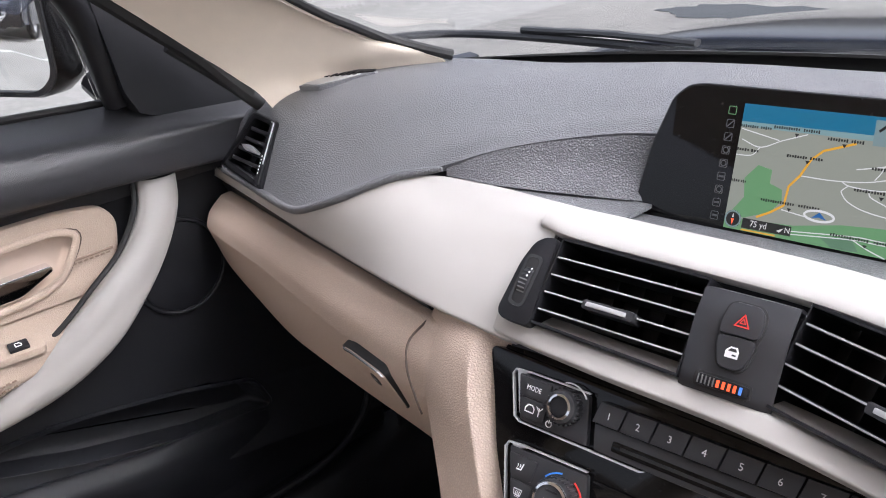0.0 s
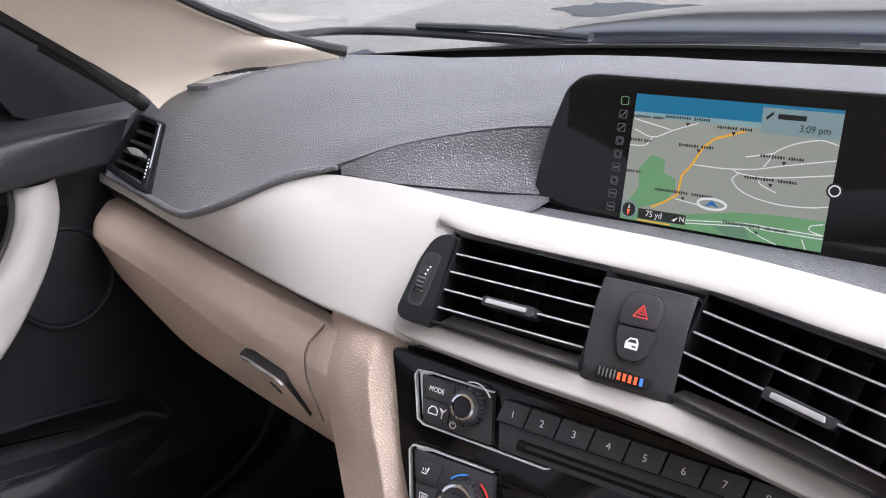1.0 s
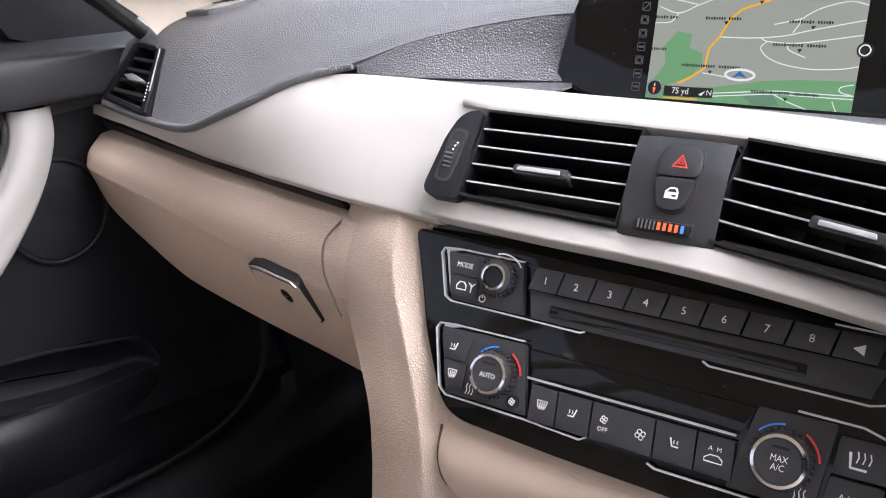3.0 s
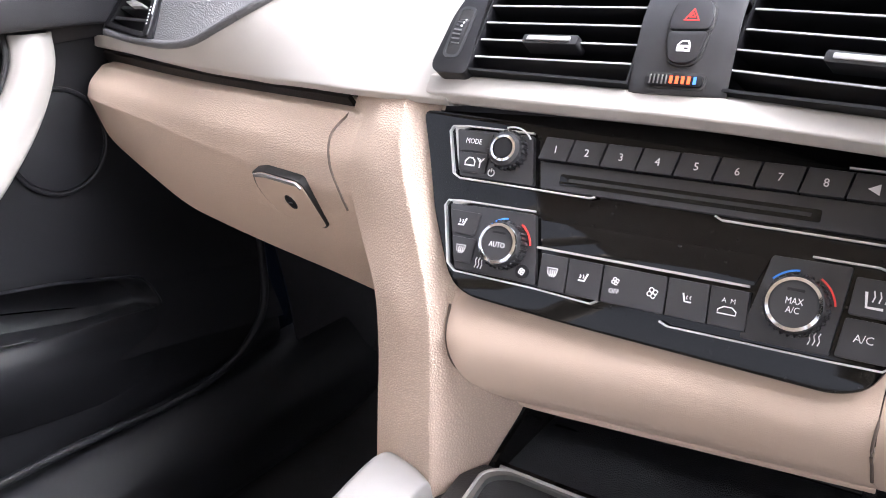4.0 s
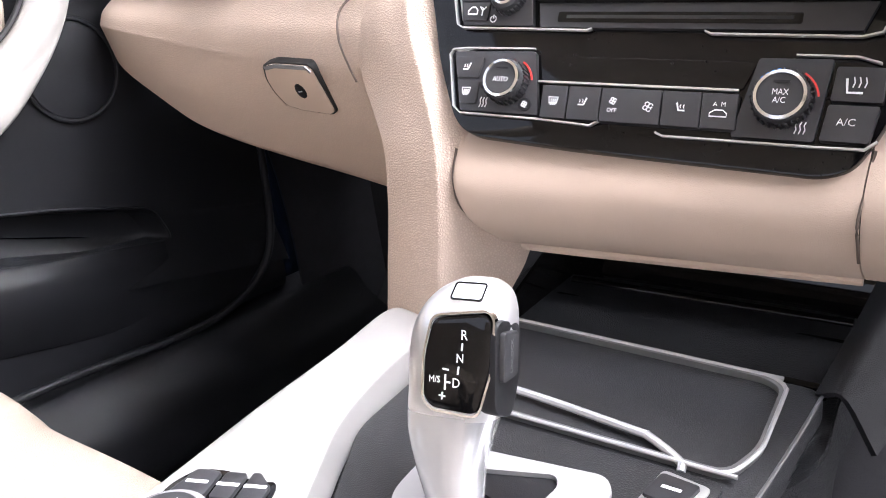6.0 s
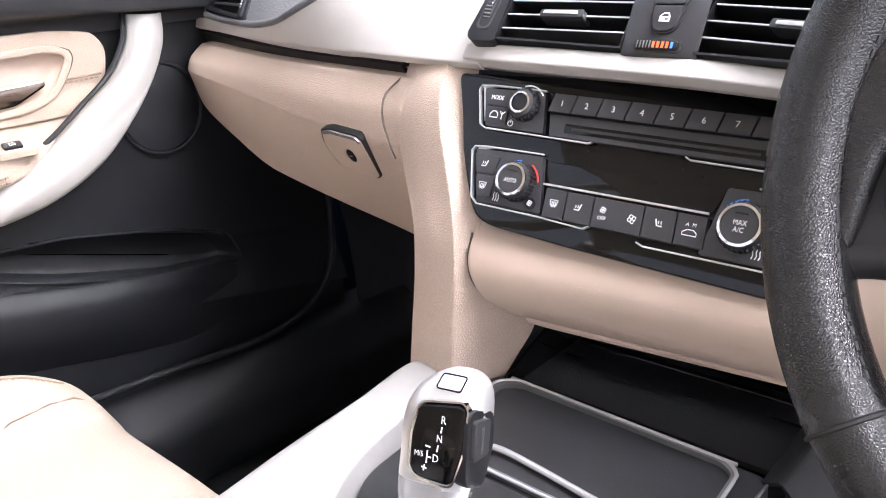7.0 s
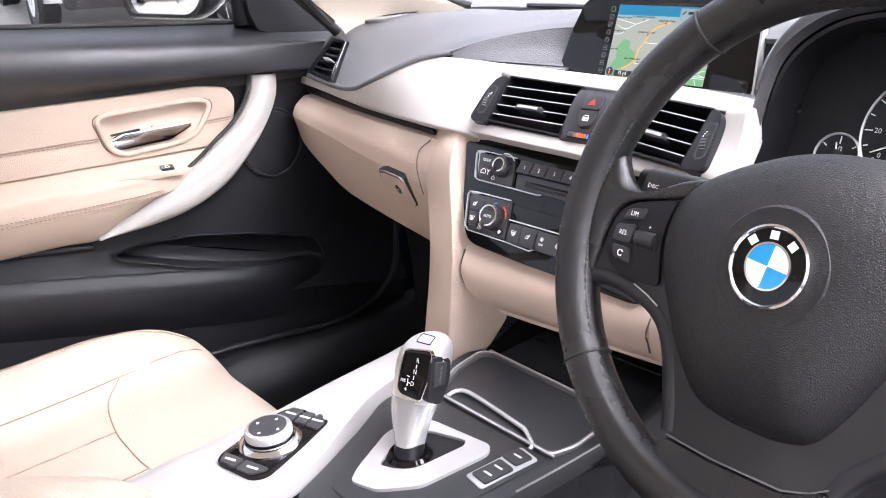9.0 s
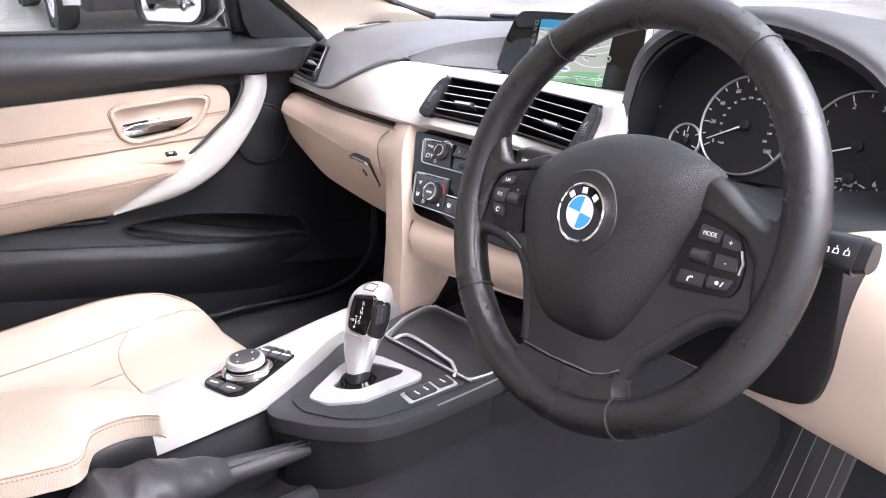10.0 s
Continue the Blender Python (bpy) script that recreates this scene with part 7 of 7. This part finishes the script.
    c = thing("steering_column", (0.362, 0.45, 0.80), "black plastic steering column shroud", "steering column")
    loft("shroud", rows, BLACK, c, 20, 34, 0.003)

    cm = axes((0.362, 0.398, 0.82), (1, 0, 0), (0, 0.12, 0.99))
    plate("column_cover", cm, rounded([(-84, 45), (-90, -50), (-70, -80), (120, -86), (165, -80), (176, -40), (172, 60)], 22), -60, 0, BLACK, c, bevel=6)

    def stalk(name, label, s, tipx, z, word):
        # a flat-faced lever that widens towards its end, with a separate end cap
        k = thing(name, (0.362 + s * 0.09, 0.385, z - 0.01), label, "stalk")
        section = [(0.376, 0.006), (0.370, 0.0095), (0.362, 0.0085), (0.3555, 0.0), (0.3495, -0.010), (0.351, -0.0145), (0.358, -0.0175), (0.370, -0.0155), (0.3765, -0.006)]

        def run(x0, x1, f0, f1, n):
            rows = []
            for i in range(n):
                f = i / (n - 1)
                g = f0 + (f1 - f0) * f
                ring = [(x0 + (x1 - x0) * f, 0.363 + (y - 0.363) * g + 0.010 * abs(x0 + (x1 - x0) * f - tipx) / 0.1, z + dz * g) for y, dz in section]
                rows.append(smooth_line(ring, 36, True))
            bm = grid_bm(rows, closed_v=True)
            bm.verts.ensure_lookup_table()
            for r in (0, n - 1):
                bm.faces.new([bm.verts[r * 36 + i] for i in range(36)])
            bmesh.ops.recalc_face_normals(bm, faces=bm.faces[:])
            return bm
        part("grip", run(tipx, tipx - s * 0.070, 1.0, 0.72, 8), SPOKE, k)
        part("stem", run(tipx - s * 0.068, 0.362 + s * 0.06, 0.62, 0.55, 4), BLACK, k)
        part("cap", run(tipx + s * 0.0085, tipx - s * 0.002, 0.80, 0.94, 4), BLACK, k)
        f = axes((tipx - s * 0.008, 0.3553, z - 0.0003), (1, 0.10, 0.0), (0, 0.581, 0.813))
        if word:
            text("stalk_word", f, word, 4.6, 3.6, -0.6, 0.5, PRINT, k)
            stripe("stalk_mark", f, [(-2.6, -1.9), (-2.6, 1.9), (0.3, 0)], 0.6, 0.1, 0.8, PRINT, k, closed=True)
        else:
            for u in (-14, -7, 1):
                stripe("stalk_mark", f, [(u - 2, -2), (u + 2, -2), (u + 1.5, 1.5), (u - 1.5, 1.5)], 0.6, 0.1, 0.8, PRINT, k, closed=True)
                stripe("stalk_mark", f, [(u, 2.4), (u, 3.8)], 0.6, 0.1, 0.8, PRINT, k)
    stalk("indicator_stalk", "black indicator stalk with white lettering", -1, 0.2075, 0.9105, "BC")
    stalk("wiper_stalk", "black wiper stalk with white symbols", 1, 0.566, 0.896, "")


build_wheel()


# ---- instruments ----
def build_cluster():
    c = thing("instrument_cluster", (0.37, 0.62, 0.88), "black instrument cluster with white-ringed dials under a cowl", "instrument cluster")
    # cowl, highest over the speedometer
    hood = ((-0.185, 0.860, -0.03), (-0.186, 0.930, -0.01), (-0.176, 0.985, 0.005), (-0.140, 1.020, 0.015), (-0.09, 1.033, 0.022), (-0.04, 1.034, 0.025), (0.0, 1.029, 0.024), (0.034, 1.020, 0.022),
            (0.067, 1.008, 0.018), (0.098, 0.991, 0.012), (0.125, 0.964, 0.005), (0.142, 0.925, -0.005), (0.150, 0.870, -0.02))
    rows = []
    for y0, s, dz in ((0.545, 1.0, 0.0), (0.56, 1.03, 0.012), (0.62, 1.0, 0.010), (0.72, 0.96, -0.005), (0.82, 0.94, -0.02)):
        row = []
        for x, z, y in hood:
            row.append((0.368 + x * s, y0 + y, z + dz * (1 if z > 0.95 else 0)))
        rows.append(row)
    loft("cowl", rows, COWL, c, 30, 60, 0.010, "grained dark grey cowl")
    rows = []
    for y0, s in ((0.552, 0.955), (0.60, 0.93), (0.66, 0.90)):
        rows.append([(0.368 + x * s, y0 + y, 0.92 + (z - 0.92) * (0.93 if s > 0.94 else 0.86)) for x, z, y in hood])
    loft("cowl_lining", rows, BLACK, c, 14, 50, 0.004)
    m = axes((0.315, 0.585, 0.925), (1, 0.03, 0), (0, 0.36, 0.93))
    plate("dial_plate", m, rounded(rect(-117, -85, 188, 85), 24), -14, -4, DOORBLACK, c, bevel=1)

    def dial(u, v, rad, name, marks, words, size, a0, a1, needle, ring=True):
        face = lathe(name, m, u, v, [(rad, -5), (rad, -2), (rad - 2, -2.4), (0, -2.6)], BLACK, c, 60)
        if ring:
            lathe("dial_ring", m, u, v, [(rad + 0.9, -4), (rad + 0.9, 0), (rad, 0.8), (rad - 0.9, 0), (rad - 0.9, -2)], SATIN, face, 64, label="white dial ring")
        for i in range(marks + 1):
            a = a0 + (a1 - a0) * i / marks
            plate("tick", spin(m, a, u, v), rect(rad - (9 if i % 2 == 0 else 6), -0.5, rad - 2, 0.5), -2.4, -1.8, PRINT, face, bevel=0)
        for i, wd in enumerate(words):
            a = radians(a0 + (a1 - a0) * i / (len(words) - 1))
            if wd:
                text("dial_number", m, wd, size, u + (rad - 13.5) * math.cos(a), v + (rad - 13.5) * math.sin(a), -1.9, PRINT, face)
        if needle is not None:
            plate("needle", spin(m, needle, u, v), [(-4, -0.9), (rad - 8, -0.4), (rad - 8, 0.4), (-4, 0.9)], 0, 1.2, PRINT, face, bevel=0)
            lathe("needle_hub", m, u, v, [(5.5, -2.4), (5.5, 2), (4, 3), (0, 3)], BLACK, face, 24)
        return face
    sp = dial(0, 0, 54, "speedometer", 16, ["0", "20", "40", "60", "80", "100", "120", "140", "160"], 6.4, 212, -37, 206)
    for i in range(14):
        a = radians(200 - i * 17.5)
        text("inner_number", m, str(20 * i) if i else "0", 3.8, 30 * math.cos(a), 30 * math.sin(a), -1.9, PRINT, sp)
    text("unit_word", m, "mph", 4.2, -24, -22, -1.9, PRINT, sp)
    dial(125, -6, 55, "rev_counter", 12, ["0", "1", "2", "3", "4", "5", "6"], 8, 193, -53, 199)
    dial(125, -38, 20, "economy_dial", 6, ["50", "30", "20", "16"], 5.0, 200, 340, 190, False)
    dial(-70, -27, 20, "fuel_gauge", 4, ["", "1/2", ""], 5.5, 200, -20, 100)
    plate("message_screen", m, rounded(rect(-10, -76, 130, -58), 3), -4.2, -3.2, GLOSS, c, bevel=0.2)
    text("message_word", m, "D", 8, 18, -67, -3, PRINT, c)


build_cluster()


# ---- pedals ----
def build_pedals():
    for x, w, h, z, nm, lab in ((0.372, 0.085, 0.17, 0.475, "brake_pedal", "black pedal with bright metal ribs"),):
        p = thing(nm, (x, 0.72, 0.26), lab, "pedal")
        m = axes((x, 0.70, z), (1, 0, 0), (0, 0.6, 0.8))
        plate("pad", m, rounded(rect(-w * 500, -h * 500, w * 500, h * 500), 8), -6, 2, RUBBER, p, bevel=2)
        for i in range(4):
            u = -w * 360 + i * w * 240
            stripe("rib", m, [(u, -h * 400), (u, h * 400)], 1.2, 1.5, 2.6, STEEL, p)
        tube("arm", [(x, 0.725, z + 0.01), (x, 0.82, z + 0.1), (x, 0.93, z + 0.3)], 0.009, BLACK, p, 12, 8)


build_pedals()


# ---- outside of the car ----
def build_bonnet():
    b = thing("bonnet", (0, 1.5, 0.9), "glossy dark bonnet seen over the dashboard", "bonnet")
    rows = []
    for y, z, w in ((1.185, 0.915, 0.74), (1.190, 0.936, 0.74), (1.205, 0.945, 0.745), (1.30, 0.944, 0.76), (1.5, 0.928, 0.77), (1.8, 0.886, 0.76), (2.05, 0.825, 0.73), (2.16, 0.785, 0.70), (2.22, 0.72, 0.66)):
        rows.append([(-w, y, z - 0.05), (-w * 0.7, y + 0.03, z - 0.005), (-w * 0.35, y + 0.05, z + 0.004), (0, y + 0.06, z + 0.006), (w * 0.35, y + 0.05, z + 0.004), (w * 0.7, y + 0.03, z - 0.005), (w, y, z - 0.05)])
    loft("panel", rows, NAVY, b, 40, 50, 0.006)
    loft("scuttle", [[(-0.72, 0.90, 0.935), (0, 1.06, 0.95), (0.72, 0.90, 0.935)], [(-0.74, 1.04, 0.915), (0, 1.14, 0.93), (0.74, 1.04, 0.915)], [(-0.75, 1.17, 0.905), (0, 1.22, 0.915), (0.75, 1.17, 0.905)]], BLACK, b, 12, 30, 0.004)
    for pts in (([(-0.617, 1.05, 0.980), (-0.50, 1.05, 0.980), (-0.36, 1.05, 0.975), (-0.23, 1.05, 0.966)]), ([(-0.05, 1.10, 0.965), (0.15, 1.09, 0.975), (0.45, 1.04, 0.975), (0.62, 0.98, 0.967)])):
        w = thing("windscreen_wiper", pts[0], "black windscreen wiper parked at the glass", "wiper", group="wipers")
        tube("arm", [pts[0], pts[1], pts[2]], 0.008, WIPER, w, 20, 8, flat=0.6)
        tube("blade", [Vector(pts[0]) + Vector((-0.32, -0.06, -0.020)), Vector(pts[0]) + Vector((-0.15, -0.01, -0.010)), Vector(pts[1]) + Vector((0, 0, -0.012)), Vector(pts[3]) + Vector((0.05, 0, -0.012))], 0.006, WIPER, w, 20, 8)
        tube("bracket", [Vector(pts[0]) + Vector((-0.02, 0, 0)), Vector(pts[1]) + Vector((0.03, 0, 0))], 0.007, WIPER, w, 10, 8, flat=0.7)


build_bonnet()


def build_mirror():
    m = thing("door_mirror", (-0.92, 0.50, 1.03), "black door mirror outside the passenger window", "mirror")
    f = axes((-0.936, 0.453, 1.058), (0.899, 0.438, 0.0), (-0.0023, 0.0047, 1.0))
    shape = rounded([(-85, -62), (55, -66), (84, -45), (88, 60), (70, 70), (-80, 66), (-95, 40), (-97, -40)], 22)
    rows = []
    for s, z in ((1.0, 6), (1.05, 0), (1.06, -30), (0.9, -70), (0.5, -95)):
        rows.append([at(f, p[0] * s, p[1] * s, z) for p in shape])
    bm = grid_bm(rows, closed_v=True)
    part("housing", bm, GLOSS, m)
    ring_plate("bezel", f, [(p[0] * 1.01, p[1] * 1.01) for p in shape], [(p[0] * 0.93, p[1] * 0.92) for p in shape], -4, 8, BLACK, m)
    rows = []
    for s in (0.94, 0.8, 0.62, 0.42, 0.22, 0.03):
        rows.append([at(f, p[0] * s, p[1] * s, 5.5 - ((p[0] * s) ** 2 + (p[1] * s) ** 2) / 2800) for p in shape])
    bm = grid_bm(rows, closed_v=True)
    bm.verts.ensure_lookup_table()
    k = len(shape)
    bm.faces.new([bm.verts[5 * k + i] for i in range(k)])
    part("glass", bm, MIRROR, m, "curved mirror glass")
    tube("foot", [(-0.875, 0.54, 1.0), (-0.84, 0.55, 0.985), (-0.77, 0.56, 0.99)], lambda t: 0.03 + 0.012 * t, BLACK, m, 12, 14, flat=0.6)


build_mirror()


def build_car(name, label, at_xy, heading, paint, suv=True):
    """A parked car standing on the ground, its nose along heading (degrees)."""
    c = thing(name, (at_xy[0], at_xy[1], -0.06 * at_xy[0]), label, "car", group="parked cars")
    M = Matrix.Translation((at_xy[0], at_xy[1], -0.06 * at_xy[0])) @ Matrix.Rotation(math.atan(0.06), 4, "Y") @ Matrix.Rotation(radians(heading), 4, "Z")
    L, W, H = (2.2, 0.9, 1.62) if suv else (2.15, 0.87, 1.45)
    prof = [(-L, 0.55, 0.78), (-L + 0.08, 0.98, 0.95), (-L + 0.25, H - 0.12, 0.9), (-L + 0.7, H, 0.92), (0.1, H, 0.92), (0.95, 1.02, 1.0), (1.5, 0.98, 0.98), (L - 0.12, 0.86, 0.9), (L, 0.55, 0.8), (L - 0.02, 0.30, 0.8)]
    rows = []
    for x, z, k in prof:
        top = z > 1.05
        w = W * k * (0.72 if top else 1.0)
        rows.append([M @ Vector((x, -w, z * 0.97 if top else z)), M @ Vector((x, -w * 0.6, z + 0.01)), M @ Vector((x, 0, z + 0.02)), M @ Vector((x, w * 0.6, z + 0.01)), M @ Vector((x, w, z * 0.97 if top else z))])
    bm = grid_bm(loft_grid(rows, 60, 16))
    part("body_top", bm, paint, c)
    for s in (-1, 1):
        side = [[(-L, 0.30), (-L + 0.02, 0.60), (-L + 0.1, 1.0)], [(-1.3, 0.24), (-1.3, 0.62), (-1.3, 1.03)], [(0, 0.24), (0, 0.62), (0, 1.03)], [(1.3, 0.24), (1.3, 0.62), (1.3, 1.0)], [(L - 0.05, 0.30), (L, 0.55), (L - 0.12, 0.86)]]
        rr = []
        for i, col in enumerate(side):
            e = 0.12 if i in (0, 4) else 0.0
            rr.append([M @ Vector((x, s * (W - e - 0.02 * j * (j == 2)), z)) for j, (x, z) in enumerate(col)])
        loft("side", rr, paint, c, 30, 12, 0.02)
        loft("sill", [[M @ Vector((x, s * (W + 0.005), 0.24)) for x in (-1.0, 1.0)], [M @ Vector((x, s * (W + 0.008), 0.36)) for x in (-1.0, 1.0)]], BLACK, c, 4, 8, 0.02)
        gl = [[M @ Vector((x, s * W * 0.97, 1.06)) for x in (-1.8, 0.75)], [M @ Vector((x, s * W * 0.74, H - 0.10)) for x in (-1.5, 0.15)]]
        loft("side_window", gl, TINTED, c, 6, 10, 0.01)
        for x in (-1.32, 1.34):
            wm = M @ Matrix.Translation((x, s * (W - 0.10), 0.335)) @ Matrix.Rotation(radians(-90 * s), 4, "X")
            t = lathe("tyre", wm, 0, 0, [(215, -105), (310, -105), (334, -80), (335, 80), (310, 108), (225, 112)], RUBBER, c, 40)
            lathe("rim", wm, 0, 0, [(228, 90), (222, 112), (205, 104), (190, 70), (60, 82), (0, 84)], SILVER, t, 30)
            for k in range(5):
                plate("spoke", spin(wm, 72 * k), [(40, -26), (205, -18), (205, 18), (40, 26)], 70, 104, SILVER, t, bevel=6)
            lathe("arch", wm, 0, 0, [(345, -60), (365, 118), (395, 112), (398, 60)], BLACK, c, 36)
    fr = M @ Matrix.Translation((L, 0, 0.5)) @ Matrix.Rotation(radians(90), 4, "Z") @ Matrix.Rotation(radians(90), 4, "X")
    plate("bumper", fr, rounded(rect(-760, -260, 760, 60), 60), -300, 20, BLACK, c, bevel=20)
    plate("grille", fr, rounded([(-380, 120), (380, 120), (420, 240), (-420, 240)], 30), -140, -20, BLACK, c, bevel=8)
    plate("grille_bar", fr, rounded(rect(-60, 150, 60, 220), 20), -40, -8, CHROME, c, bevel=5)
    for s in (-1, 1):
        pts = [(s * 440, 140), (s * 760, 190), (s * 770, 280), (s * 460, 250)]
        plate("headlamp", fr, rounded(pts if s > 0 else pts[::-1], 30), -260, -40, BADGEWHITE, c, bevel=8, label="clear headlamp")
    pl = plate("number_plate", fr, rounded(rect(-260, 0, 260, 110), 10), 10, 32, BADGEWHITE, c, bevel=3)
    for k in range(7):
        plate("plate_bar", fr, rect(-215 + k * 62, 25, -175 + k * 62, 85), 31, 34, CARBLACK, pl, bevel=0)
    scr = [[M @ Vector((0.92, y, 1.05)) for y in (-0.72, 0, 0.72)], [M @ Vector((0.18, y, H - 0.06)) for y in (-0.58, 0, 0.58)]]
    loft("windscreen", scr, TINTED, c, 8, 12, 0.015)
    return c


build_car("parked_suv", "dark navy parked sport utility car", (-4.15, -10.4), 90, NAVY)
build_car("parked_car", "silver-white parked car with black sills", (-9.85, 3.24), -7, CARWHITE)


# ---- markings on the car park ----
def on_ground(x, y, z=0.0):
    return (x, y, -0.06 * x + z)


def build_marking(x, y, length, width, turn):
    bm = bmesh.new()
    n = 14
    a = radians(turn)
    ux, uy = math.cos(a), math.sin(a)
    random.seed(int(abs(x * 100 + y * 10)))
    rows = []
    for i in range(n + 1):
        s = length * (i / n - 0.5)
        w = width * random.uniform(0.36, 0.56)
        rows.append([on_ground(x + ux * s - uy * w, y + uy * s + ux * w, 0.004), on_ground(x + ux * s + uy * w, y + uy * s - ux * w, 0.004)])
    bm.free()
    ob = part("bay_marking", grid_bm(rows), LINEPAINT, None)
    tagged(ob, "worn white parking bay line", "marking", kind="structure")


for x, y, l, w, a in ((-3.6, -6.6, 3.0, 0.14, 12), (-4.4, -9.0, 3.2, 0.14, 10), (-5.2, -11.6, 3.6, 0.14, 12), (-4.3, 1.5, 4.2, 0.12, 97), (-6.2, 8.5, 5.0, 0.12, 60), (-1.0, 9.5, 5.0, 0.12, 75)):
    build_marking(x, y, l, w, a)


def build_puddle():
    pts = []
    random.seed(5)
    for k in range(28):
        a = 2 * math.pi * k / 28
        r = random.uniform(0.8, 1.15)
        pts.append((0.55 * r * math.cos(a), 0.28 * r * math.sin(a)))
    bm = bmesh.new()
    bm.faces.new([bm.verts.new(on_ground(-2.95 + u, 5.75 + v + 0.3 * u, 0.004)) for u, v in pts])
    ob = part("puddle", bm, WATER, None)
    tagged(ob, "still rain puddle on the asphalt", "puddle", kind="structure")


build_puddle()
